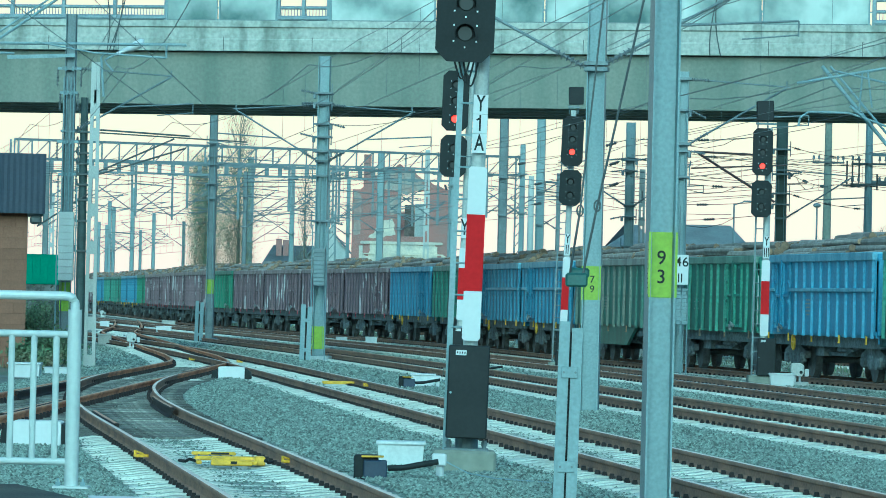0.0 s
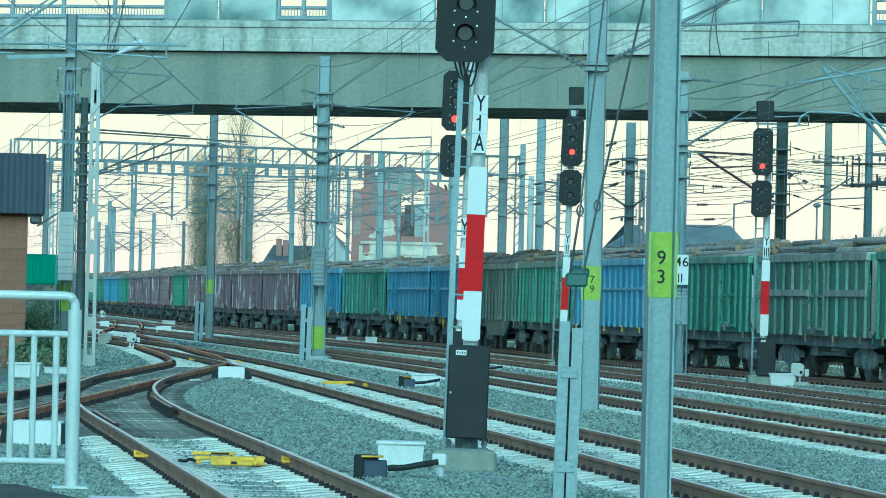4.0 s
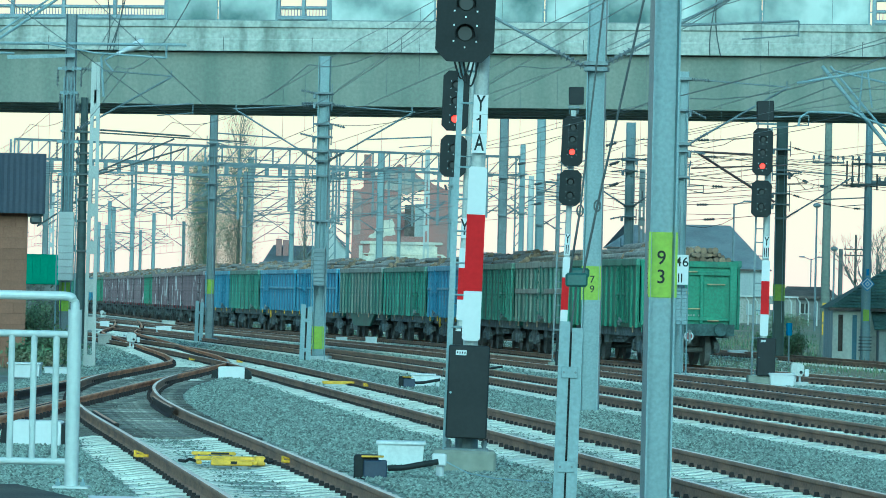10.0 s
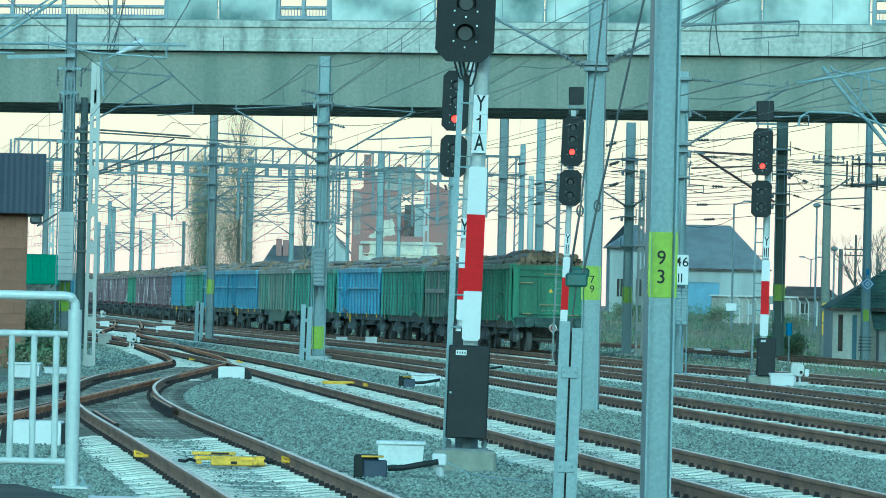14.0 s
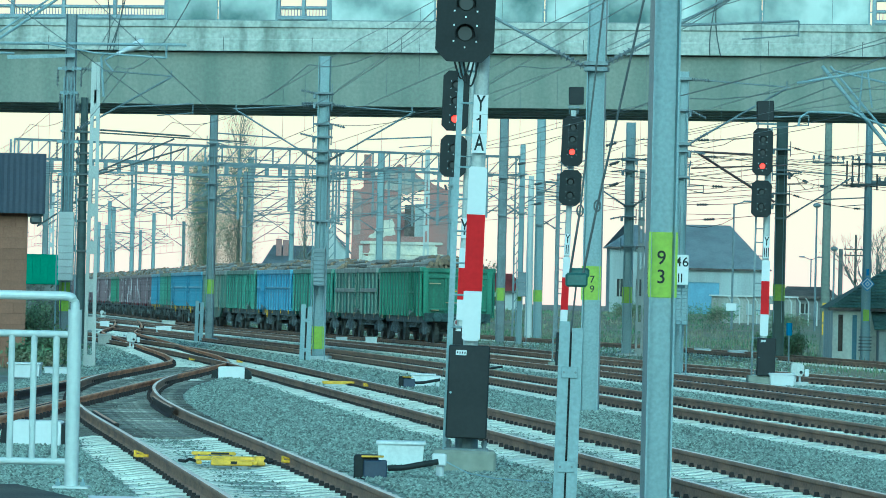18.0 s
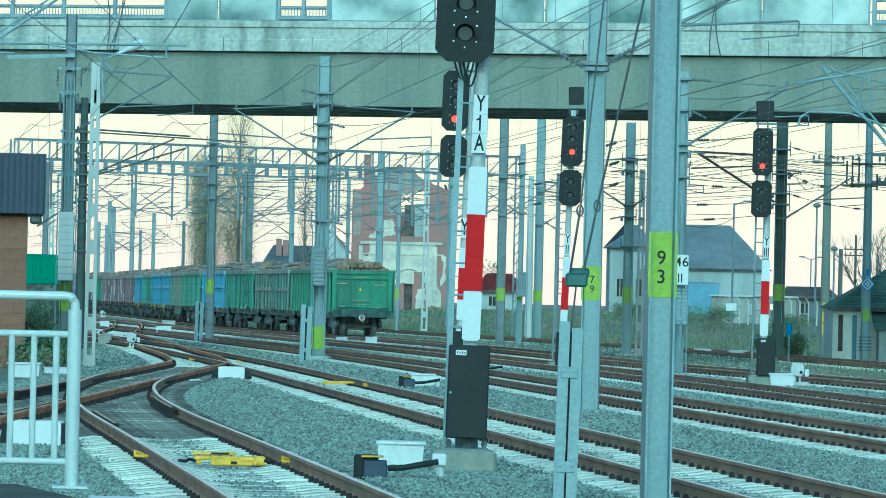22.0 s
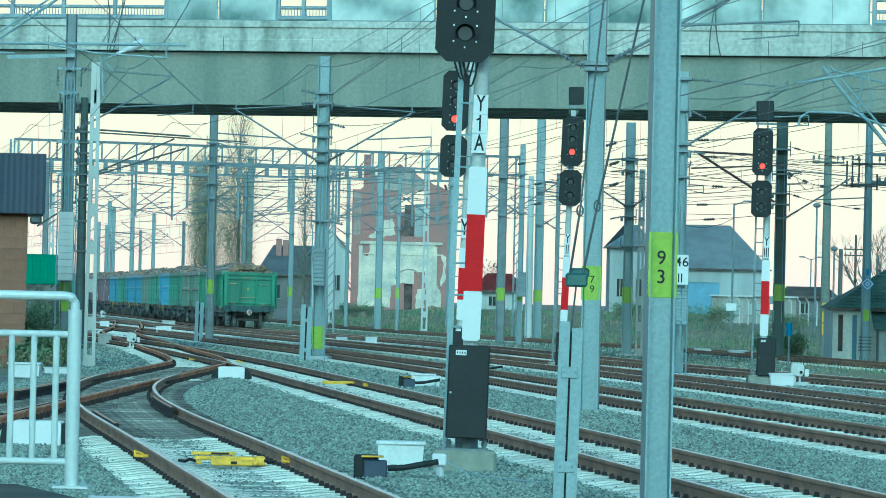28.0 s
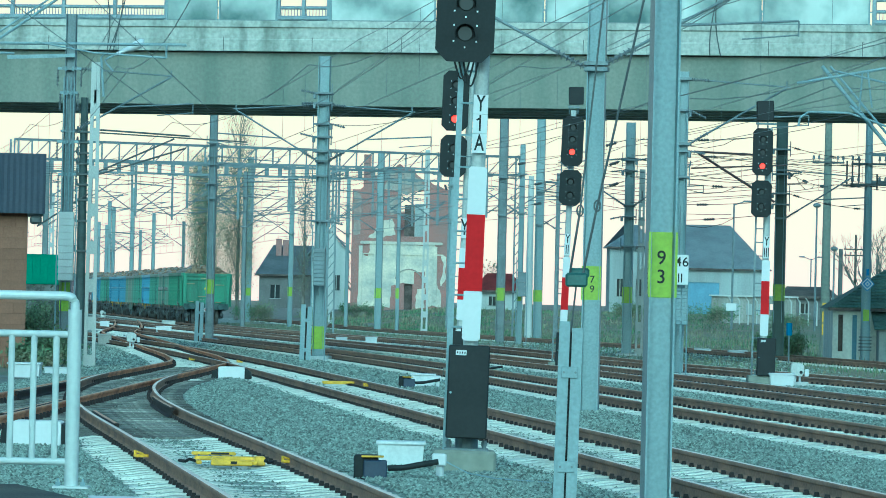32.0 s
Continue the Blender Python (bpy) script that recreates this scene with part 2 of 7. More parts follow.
def stones():
    """Loose ballast stones, one mesh."""
    rng = np.random.default_rng(4)
    base = np.array([(1, 0, 0), (-1, 0, 0), (0, 1, 0), (0, -1, 0), (0, 0, 1), (0, 0, -0.6)], float)
    tri = np.array([(0, 2, 4), (2, 1, 4), (1, 3, 4), (3, 0, 4)])
    n, far = 340000, 90000
    y = np.concatenate([36 + 84 * rng.random(n) ** 1.2, 112 + 120 * rng.random(far)])
    n += far
    half = 0.095 * y + 0.4
    x = (rng.random(n) * 2 - 1) * half
    keep = (x < 12) & (x > -9 - 0.09 * np.maximum(y - 110, 0))
    x, y = x[keep], y[keep]
    n = len(x)
    # fewer and lower between the sleepers of a track
    dist = np.full(n, 9.0)
    for line, a, b in ((LINE_A, 36, 112), (LINE_B, 38, 420), (LINE_C, 52, 420), (LINE_T, 56, 330), (LINE_D, 70, 420), (LINE_E, 62, 480)):
        lx = np.interp(y, np.arange(30, 240, 3.0), [line(v) for v in np.arange(30, 240, 3.0)])
        dist = np.where((y > a) & (y < b), np.minimum(dist, np.abs(x - lx)), dist)
    phase = (y - 36) % 0.6
    crib = (phase > 0.19) & (phase < 0.41)
    patch = np.sin(x * 2.3 + y * 0.21 + 1.0) + np.sin(y * 0.83 - x * 1.1) + 0.6 * np.sin(y * 0.29 + 2.0)
    keep = (dist > 1.36) | (crib & (rng.random(n) < np.clip(0.3 * patch + 0.42, 0.22, 0.9)))
    x, y, dist = x[keep], y[keep], dist[keep]
    n = len(x)
    size = (0.011 + 0.017 * rng.random(n)) * (0.8 + y / 150) * np.where(y > 112, 1.25, 1.0) * np.where(dist < 1.36, 0.72, 1.0)
    v = base[None] * size[:, None, None] * (0.65 + 0.7 * rng.random((n, 6, 1))) * np.array([1.15, 1.0, 0.8])
    v += (rng.random((n, 6, 3)) - 0.5) * size[:, None, None] * 0.5
    a = rng.random(n) * 6.283
    c, s = np.cos(a)[:, None], np.sin(a)[:, None]
    vx, vy = v[:, :, 0] * c - v[:, :, 1] * s, v[:, :, 0] * s + v[:, :, 1] * c
    v = np.stack([vx + x[:, None], vy + y[:, None], v[:, :, 2] + np.where(dist < 1.36, 0.004, 0.012)[:, None] + 0.012 * rng.random(n)[:, None]], 2).reshape(-1, 3)
    f = (tri[None] + 6 * np.arange(n)[:, None, None]).reshape(-1, 3)
    me = bpy.data.meshes.new("ballast_stones")
    me.vertices.add(len(v))
    me.vertices.foreach_set("co", v.ravel())
    me.loops.add(f.size)
    me.loops.foreach_set("vertex_index", f.ravel())
    me.polygons.add(len(f))
    me.polygons.foreach_set("loop_start", np.arange(0, f.size, 3))
    me.update()
    me.validate()
    me.materials.append(STONE)
    tagged(new("ballast_stones", me), "loose grey crushed stones of the ballast", "ballast", kind="stuff")


# ---- tracks ----
PROFILE = [(-0.066, 0.0), (-0.062, 0.014), (-0.012, 0.03), (-0.009, 0.10), (-0.034, 0.116), (-0.036, 0.145), (-0.028, 0.155), (0.028, 0.155), (0.036, 0.145), (0.034, 0.116), (0.009, 0.10), (0.012, 0.03), (0.062, 0.014), (0.066, 0.0)]


def rail(line, y0, y1, shift, parent, step=2.0, top=RAILTOP, side=RUST):
    n = max(2, int((y1 - y0) / step) + 1)
    rings, heads = [], []
    for i in range(n):
        y = y0 + (y1 - y0) * i / (n - 1)
        x = line(y)
        t = Vector((line(y + 0.5) - line(y - 0.5), 1, 0)).normalized()
        nx, ny = t.y, -t.x
        rings.append([(x + nx * (shift + a), y + ny * (shift + a), RAILZ - 0.155 + b) for a, b in PROFILE])
        heads.append([(x + nx * (shift + a), y + ny * (shift + a), RAILZ + b) for a, b in ((-0.029, -0.001), (-0.02, 0.003), (0.02, 0.003), (0.029, -0.001))])
    bm = bmesh.new()
    loft(bm, rings, close=True)
    bmesh.ops.recalc_face_normals(bm, faces=bm.faces[:])
    r = part("rail", bm, side, parent)
    bm = bmesh.new()
    loft(bm, heads)
    bmesh.ops.recalc_face_normals(bm, faces=bm.faces[:])
    part("railhead", bm, top, r, "bright worn running surface")


def sleeper_mesh(name, material, timber=False):
    bm = bmesh.new()
    if timber:
        box(bm, 0, 0, -0.02, 2.6, 0.25, 0.12, bevel=0.012)
    else:
        h = [(-1.3, 0.012), (-1.12, 0.03), (-0.98, 0.05), (-0.86, 0.044), (-0.62, 0.044), (-0.5, 0.05), (-0.38, 0.03), (-0.2, 0.012), (0.2, 0.012), (0.38, 0.03), (0.5, 0.05), (0.62, 0.044), (0.86, 0.044), (0.98, 0.05), (1.12, 0.03), (1.3, 0.012)]
        rings = [[(x, -0.15, -0.1), (x, -0.115, z), (x, 0.115, z), (x, 0.15, -0.1)] for x, z in h]
        loft(bm, rings, close=True)
        bmesh.ops.recalc_face_normals(bm, faces=bm.faces[:])
    me = bpy.data.meshes.new(name)
    bm.to_mesh(me)
    bm.free()
    me.materials.append(material)
    return me


SL_CONC = sleeper_mesh("sleeper", SLEEPER)
SL_WOOD = sleeper_mesh("timber_sleeper", WOOD_SLEEPER, True)


def track(name, line, y0, y1, label, single_to, timber=(0, 0), rails=True, top=RAILTOP, gauge=0.7525, side=RUST, clip=0.092):
    root = tagged(new(name), label, "railway track", kind="structure")
    if rails:
        for sgn in (-1, 1):
            rail(line, y0, y1, sgn * gauge, root, top=top, side=side)
    cv, cf, sv, sf = [], [], [], []
    y = y0 + (36 - y0) % 0.6
    src = [(tuple(v.co)) for v in SL_CONC.vertices]
    srcf = [tuple(p.vertices) for p in SL_CONC.polygons]
    while y < y1:
        x = line(y)
        dx = line(y + 0.5) - line(y - 0.5)
        rz = -math.atan(dx)
        c, s = math.cos(rz), math.sin(rz)
        wood = timber[0] <= y < timber[1]
        if y < single_to:
            ob = new("sleeper", SL_WOOD if wood else SL_CONC)
            ob.parent = root
            ob.matrix_basis = Matrix.Translation((x, y, random.uniform(-0.012, 0.006))) @ Matrix.Rotation(rz + random.uniform(-0.02, 0.02), 4, "Z") @ Matrix.Rotation(random.uniform(-0.006, 0.006), 4, "Y")
        else:
            b = len(sv)
            sv += [(x + c * p[0] - s * p[1], y + s * p[0] + c * p[1], p[2]) for p in src]
            sf += [tuple(b + i for i in q) for q in srcf]
        # the clips that hold the rail on both sides
        for r in (-gauge, gauge):
            for o in (-0.1, 0.1):
                b = len(cv)
                for ax, ay, az in ((-0.032, -0.05, 0.02), (0.032, -0.05, 0.02), (0.032, 0.05, 0.02), (-0.032, 0.05, 0.02), (-0.02, -0.022, clip), (0.02, -0.022, clip), (0.02, 0.022, clip), (-0.02, 0.022, clip)):
                    px, py = r + o + ax, ay
                    cv.append((x + c * px - s * py, y + s * px + c * py, az))
                cf += [(b + 4, b + 5, b + 6, b + 7), (b, b + 1, b + 5, b + 4), (b + 1, b + 2, b + 6, b + 5), (b + 2, b + 3, b + 7, b + 6), (b + 3, b, b + 4, b + 7)]
        y += 0.6
    if sv:
        tagged(raw("far_sleepers", sv, sf, SLEEPER, root), kind="stuff")
    tagged(raw("rail_clips", cv, cf, CLIP, root), "dark rusty rail fastenings", kind="stuff")
    return root


# ---- backdrop of the evening sky ----
def backdrop():
    m = bpy.data.materials.new("evening_sky")
    m.use_nodes = True
    nt = m.node_tree
    nt.nodes.clear()
    tc = nt.nodes.new("ShaderNodeTexCoord")
    sp = nt.nodes.new("ShaderNodeSeparateXYZ")
    mr = nt.nodes.new("ShaderNodeMapRange")
    mr.inputs[1].default_value, mr.inputs[2].default_value = 0, 95
    ramp = nt.nodes.new("ShaderNodeValToRGB")
    e = ramp.color_ramp.elements
    e[0].position, e[0].color = 0.0, SKY_LOW
    e[1].position, e[1].color = 1.0, SKY_HIGH
    em = nt.nodes.new("ShaderNodeEmission")
    em.inputs[1].default_value = SKY_POWER
    out = nt.nodes.new("ShaderNodeOutputMaterial")
    nt.links.new(tc.outputs["Object"], sp.inputs[0])
    nt.links.new(sp.outputs[2], mr.inputs[0])
    nt.links.new(mr.outputs[0], ramp.inputs[0])
    nt.links.new(ramp.outputs[0], em.inputs[0])
    nt.links.new(em.outputs[0], out.inputs[0])
    bm = bmesh.new()
    rows = []
    for z in (-20, 60, 260, 700):
        rows.append([(2600 * math.sin(a), 2600 * math.cos(a), z) for a in [radians(-40 + 4 * i) for i in range(21)]])
    loft(bm, rows)
    setting("backdrop", bm, m, "pale cream evening sky low over the horizon", "sky")


SKY_LOW, SKY_HIGH, SKY_POWER = (1.0, 0.50, 0.355, 1), (1.0, 0.585, 0.33, 1), 1.6
backdrop()
ground()
stones()
track("track_left", LINE_A, 36, 112, "near left track with rusty rails on concrete sleepers", 112, timber=(66, 110))
track("track_link", LINE_T, 56, 330, "crossover track that joins two yard tracks, rusty rails", 130, timber=(70, 150), top=RAILTOP_RUST, side=RUSTY, clip=0.125)
track("track_second", LINE_B, 38, 420, "second yard track with rusty rails on concrete sleepers", 150)
track("track_third", LINE_C, 52, 420, "third yard track with rusty rails on concrete sleepers", 100, top=RAILTOP_RUST)
track("track_fourth", LINE_D, 70, 420, "fourth yard track with rusty rails on concrete sleepers", 0)
track("track_train", LINE_E, 62, 480, "track on which the freight train runs", 0)
track("track_sixth", lambda y: LINE_E(y) + 9.8, 110, 400, "outer siding with dark rusty rails", 0, top=RAILTOP_RUST)

# check rails and the crossing nose inside the turnout
for host, line, a, b, off in (("track_left", LINE_A, 76, 84, 0.64), ("track_left", LINE_A, 66, 73, -0.64), ("track_link", LINE_T, 86, 97, -0.63), ("track_link", LINE_T, 70, 80, 0.63), ("track_link", LINE_T, 112, 124, 0.64)):
    rail(line, a, b, off, bpy.data.objects[host], top=RAILTOP_RUST, side=CLIP)


# ---- road bridge over the yard: runs at a slight skew ----
BR = pose(0, 165, 0, 0, 0, -15.0)
# the screens' cloud reflections are painted as pale and dark noise in the colour
SHEET = mat("noise_screen_painted_clouds", (0.56, 0.60, 0.55), 0.16, 0.0, var=0.1, scale=0.3, fine=0.9, bump=0.0, col2=(0.10, 0.145, 0.14), cut=(0.40, 0.58))


def bridge():
    b = thing("road_bridge", BR, "concrete road bridge with screens and railings crossing the yard", "bridge")
    L = 34
    bm = bmesh.new()
    prism(bm, [(-0.3, 10.14), (-0.3, 10.52), (-0.26, 10.56), (-0.26, 10.92), (-0.33, 10.95), (-0.33, 11.16), (0.25, 11.16), (0.25, 10.9), (9.6, 10.9), (9.6, 11.16), (10.1, 11.16), (10.1, 10.14)], -L, L, "X")
    part("deck", bm, CONCRETE_PALE, b, "pale weathered concrete cornice and deck")
    for k in range(5):
        bm = bmesh.new()
        y = 0.5 + 2.15 * k
        prism(bm, [(y - 0.35, 8.35), (y - 0.35, 8.62), (y - 0.13, 8.86), (y - 0.13, 10.1), (y + 0.13, 10.1), (y + 0.13, 8.86), (y + 0.35, 8.62), (y + 0.35, 8.35)] if k else [(0, 8.35), (-0.02, 10.1), (0.5, 10.1), (0.5, 8.35)], -L, L, "X")
        part("girder", bm, CONCRETE, b)
    # the shade under the deck is put into this slab's darker colour
    bm = bmesh.new()
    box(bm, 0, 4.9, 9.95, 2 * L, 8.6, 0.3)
    part("soffit", bm, CONCRETE_DARK, b, "underside slab with its shade put into darker concrete")
    for x in (-L + 3, L - 3):
        for y in (2, 7):
            bm = bmesh.new()
            rod(bm, (x, y, -0.3), (x, y, 8.35), 0.7, seg=20)
            part("pier", bm, CONCRETE, b)
    return b


BRIDGE = bridge()


# ---- masts of the overhead line ----
def h_section(bm, w, d, h, t=0.02, z0=0.0):
    """An upright wide-flange beam, its web facing along y."""
    a, b = w / 2, d / 2
    out = [(-a, -b), (-a + t, -b), (-a + t, -t / 2), (a - t, -t / 2), (a - t, -b), (a, -b), (a, b), (a - t, b), (a - t, t / 2), (-a + t, t / 2), (-a + t, b), (-a, b)]
    loft(bm, [[(x, y, z0) for x, y in out], [(x, y, z0 + h) for x, y in out]], close=True)
    bmesh.ops.recalc_face_normals(bm, faces=bm.faces[:])


def insulator(bm, p, q, r=0.07, n=7):
    """A ribbed insulator between two points."""
    p, q = Vector(p), Vector(q)
    rod(bm, p, q, r * 0.4, seg=8)
    for i in range(n):
        a = p.lerp(q, (i + 0.35) / n)
        b = p.lerp(q, (i + 0.65) / n)
        rod(bm, a, b, r, r * 0.55, seg=10)


def cantilever(parent, z, reach, dy=0.0, steady=True, name="cantilever", r=0.028, material=None):
    """Tubular bracket: sloping tube, stay, steady arm, insulators; reaches to +x or -x."""
    sg = 1 if reach > 0 else -1
    material = material or GALV_DULL
    root = Vector((sg * 0.15, dy, z))
    tip = Vector((reach * 0.86, dy, z + 1.55))
    bm = bmesh.new()
    p1 = root.lerp(tip, 0.2)
    rod(bm, p1, tip, r, seg=8)
    top = Vector((sg * 0.15, dy, z + 1.75))
    t1 = top.lerp(tip + Vector((sg * 0.1, 0, 0.02)), 0.2)
    rod(bm, t1, tip + Vector((sg * 0.1, 0, 0.02)), r * 0.75, seg=8)
    arm0 = root.lerp(tip, 0.45)
    arm1 = Vector((reach * 1.05, dy, arm0.z + 0.12))
    if steady:
        rod(bm, arm0, arm1, r * 0.8, seg=8)
        rod(bm, arm1, arm1 + Vector((0, 0, -0.28)), r * 0.6, seg=6)
        rod(bm, arm1 + Vector((0, 0, -0.25)), arm1 + Vector((-sg * 1.0, 0, -0.34)), r * 0.5, seg=6)
    rod(bm, tip, tip + Vector((0, 0, 0.18)), r * 0.9, seg=6)
    c = part(name, bm, material, parent)
    for a, b, rr in ((root, p1, 0.075), (top, t1, 0.065)):
        bm = bmesh.new()
        insulator(bm, a, b, rr)
        part("insulator", bm, INSUL, c, "ribbed grey insulator")
    for zz in (z, z + 1.75):
        bm = bmesh.new()
        box(bm, 0, dy, zz, 0.42, 0.42, 0.07)
        part("collar", bm, material, c)
    return c


def mast(x, y, h, w, label, cants=(), band=None, material=None, lean=0.0, rz=0.0, number="", foot=True):
    t = thing("catenary_mast", pose(x, y, 0, 0, lean, rz - 7), label, "catenary mast", "catenary masts of the yard")
    bm = bmesh.new()
    h_section(bm, w, w, h, max(0.018, w * 0.07))
    part("shaft", bm, material or GALV, t)
    if foot:
        bm = bmesh.new()
        box(bm, 0, 0, 0.02, w * 2.2, w * 2.2, 0.22, bevel=0.03)
        part("footing", bm, POST, t, "concrete footing")
        bm = bmesh.new()
        for a in (-1, 1):
            for b in (-1, 1):
                rod(bm, (a * w * 0.8, b * w * 0.8, 0.12), (a * w * 0.8, b * w * 0.8, 0.2), 0.018, seg=6)
        box(bm, 0, 0, 0.14, w * 1.9, w * 1.9, 0.025)
        part("base_plate", bm, GALV_DULL, t)
    if band:
        z0, z1 = band
        bm = bmesh.new()
        box(bm, 0, -w * 0.05, (z0 + z1) / 2, w * 0.85, 0.012, z1 - z0)
        for s in (-1, 1):
            box(bm, s * w * 0.5, -w / 2 - 0.003, (z0 + z1) / 2, w * 0.085, 0.006, z1 - z0)
        bd = part("number_band", bm, LIME, t, "lime green painted band")
        if number:
            n = len(number)
            for i, ch in enumerate(number):
                zc = z1 - (z1 - z0) * (0.40 + 0.29 * i)
                text("number", ch, (z1 - z0) * 0.3, pose(w * 0.02, -w * 0.05 - 0.012, zc, 90, 0, 0), BLACK, bd, 0.001)

    for c in cants:
        cantilever(t, *c)
    return t


def lattice_post(x, y, h, w, label, material=None, lean=0.0):
    """A concrete Vierendeel post with oval openings between two legs."""
    t = thing("lattice_post", pose(x, y, 0, 0, lean, 0), label, "post", "lattice posts of the yard")
    bm = bmesh.new()
    for s in (-1, 1):
        rings = []
        for z, k in ((-0.1, 1.0), (h, 0.62)):
            cx = s * (w / 2) * k
            g = w * 0.2
            rings.append([(cx - g, -0.07, z), (cx + g, -0.07, z), (cx + g, 0.07, z), (cx - g, 0.07, z)])
        loft(bm, rings, close=True)
    z = 0.0
    while z < h - 0.9:
        k = 1 - 0.38 * z / h
        box(bm, 0, 0, z + 0.15, w * k, 0.1, 0.34)
        z += 0.98
    box(bm, 0, 0, h - 0.7, w * 0.66, 0.1, 1.4)
    bmesh.ops.recalc_face_normals(bm, faces=bm.faces[:])
    part("frame", bm, material or POST, t)
    return t


mast(2.066, 47.2, 9.5, 0.255, "galvanised steel catenary mast with a lime number band", [], (2.0, 2.62), number="93", foot=False, rz=15.0)
NEAR_MAST = bpy.data.objects["catenary_mast"]
mast(2.66, 88.4, 9.6, 0.32, "galvanised steel catenary mast with a lime number band", [(6.1, -3.6, 0.0, False), (6.2, 3.4, 0.0)], (2.0, 2.6), number="79", foot=False)
mast(-3.78, 153.7, 9.4, 0.35, "galvanised catenary mast with two brackets and a lime band", [(6.15, -3.2, 0), (6.15, 3.2, 0)], (0.35, 1.05))
mast(-9.68, 207.7, 9.6, 0.31, "galvanised catenary mast with a lime band beside the track", [(6.0, 3.2, 0)], (2.0, 2.6), GALV_DULL)
TENSION_MAST = mast(-10.45, 138.1, 9.65, 0.27, "galvanised catenary mast with tensioning weights", [(6.4, 3.3, 0)], (1.4, 2.2), GALV_DULL)
mast(6.88, 184.5, 8.7, 0.34, "dull grey catenary mast with brackets and a lime band", [(5.6, -3.0, 0), (5.6, 2.6, 0)], (2.0, 2.6))
mast(6.41, 134.0, 8.25, 0.24, "galvanised catenary mast with tensioning weights", [(6.3, 3.2, 0)])
mast(12.24, 180.7, 9.0, 0.4, "dark green-grey catenary mast", [(5.2, 3.0, 0)], (2.2, 2.8), mat("dark_green_mast_paint", (0.085, 0.112, 0.10), 0.6, var=0.2, bump=0.05, streak=True))
FAR_MASTS = [(-3.82, 298.5, 10.7, 0.45), (-2.57, 287.2, 9.2, 0.23), (-7.07, 368.0, 10.2, 0.3), (-14.7, 377.0, 12.5, 0.5), (-9.7, 318.0, 9.4, 0.33), (2.74, 232.4, 10.6, 0.45), (3.53, 225.5, 9.1, 0.27), (5.0, 259.2, 11.7, 0.5),
             (-29.0, 345.0, 9.6, 0.34), (-33.7, 502.0, 11.3, 0.4), (-31.5, 430.0, 9.4, 0.32), (-24.0, 300.0, 9.8, 0.36), (-29.2, 467.0, 11.9, 0.42), (-36.0, 520.0, 9.4, 0.34), (-30.0, 480.0, 9.4, 0.34)]
FAR_MASTS += [(-31.5, 475.0, 10.2, 0.38), (-23.0, 395.0, 8.4, 0.3), (-33.5, 440.0, 8.6, 0.3), (-30.8, 455.0, 8.2, 0.3), (-28.6, 470.0, 8.0, 0.3), (-21.4, 410.0, 8.0, 0.28), (-27.4, 438.0, 11.0, 0.38), (-38.0, 500.0, 8.4, 0.34), (-11.6, 290.0, 9.2, 0.26), (-6.0, 312.0, 9.6, 0.24), (0.4, 250.0, 8.8, 0.24), (6.2, 270.0, 9.0, 0.26)]
for i, (x, y, h, w) in enumerate(FAR_MASTS):
    mast(x, y, h, w * 0.85, "galvanised steel mast of the overhead line among the far tracks", [(6.0, 3.0 if i % 2 else -3.0, 0)], (2.0, 2.6) if i < 8 else None, (GALV, GALV_DULL)[i % 3 == 2], foot=False)
for x, y, h, w in ((-9.09, 128.8, 7.9, 0.32), (-0.98, 282.9, 10.5, 0.4), (-8.09, 363.5, 8.3, 0.4), (7.38, 185.5, 7.0, 0.3), (-26.0, 330.0, 8.5, 0.45)):
    lattice_post(x, y, h, w * 0.7, "pale concrete lattice post with openings")


def round_pole(x, y, h, r, label, material, name="pole"):
    t = thing(name, pose(x, y, 0), label, "pole")
    bm = bmesh.new()
    rod(bm, (0, 0, -0.1), (0, 0, h), r, r * 0.72, seg=14)
    part("shaft", bm, material, t)
    return t


P1463 = round_pole(15.56, 202.0, 9.6, 0.2, "round concrete pole with yellow tags", CONCRETE)
P1535 = round_pole(15.43, 181.0, 8.75, 0.183, "round grey pole carrying cables", GALV)
round_pole(4.5, 257.7, 8.5, 0.21, "weathered concrete pole among the far masts", POST)
DARKPOLE = round_pole(-12.0, 165.0, 8.4, 0.17, "dark green-grey pole with stacked insulators", mat("dark_green_steel", (0.05, 0.065, 0.06), 0.6, var=0.25, bump=0.1))
for z in (3.3, 4.3, 5.0, 5.5, 5.85, 6.2, 6.55, 6.9, 7.25):
    bm = bmesh.new()
    box(bm, 0.03, -0.1, z, 0.5, 0.16, 0.07, bevel=0.015)
    rod(bm, (-0.2, -0.1, z), (-0.2, -0.1, z + 0.2), 0.05, 0.03, seg=8)
    rod(bm, (0.24, -0.1, z), (0.24, -0.1, z + 0.2), 0.05, 0.03, seg=8)
    part("insulator_bracket", bm, STEEL_DARK, DARKPOLE)


# ---- signals ----
def octagon(w, h, c):
    return [(-w / 2 + c, 0), (w / 2 - c, 0), (w / 2, c), (w / 2, h - c), (w / 2 - c, h), (-w / 2 + c, h), (-w / 2, h - c), (-w / 2, c)]


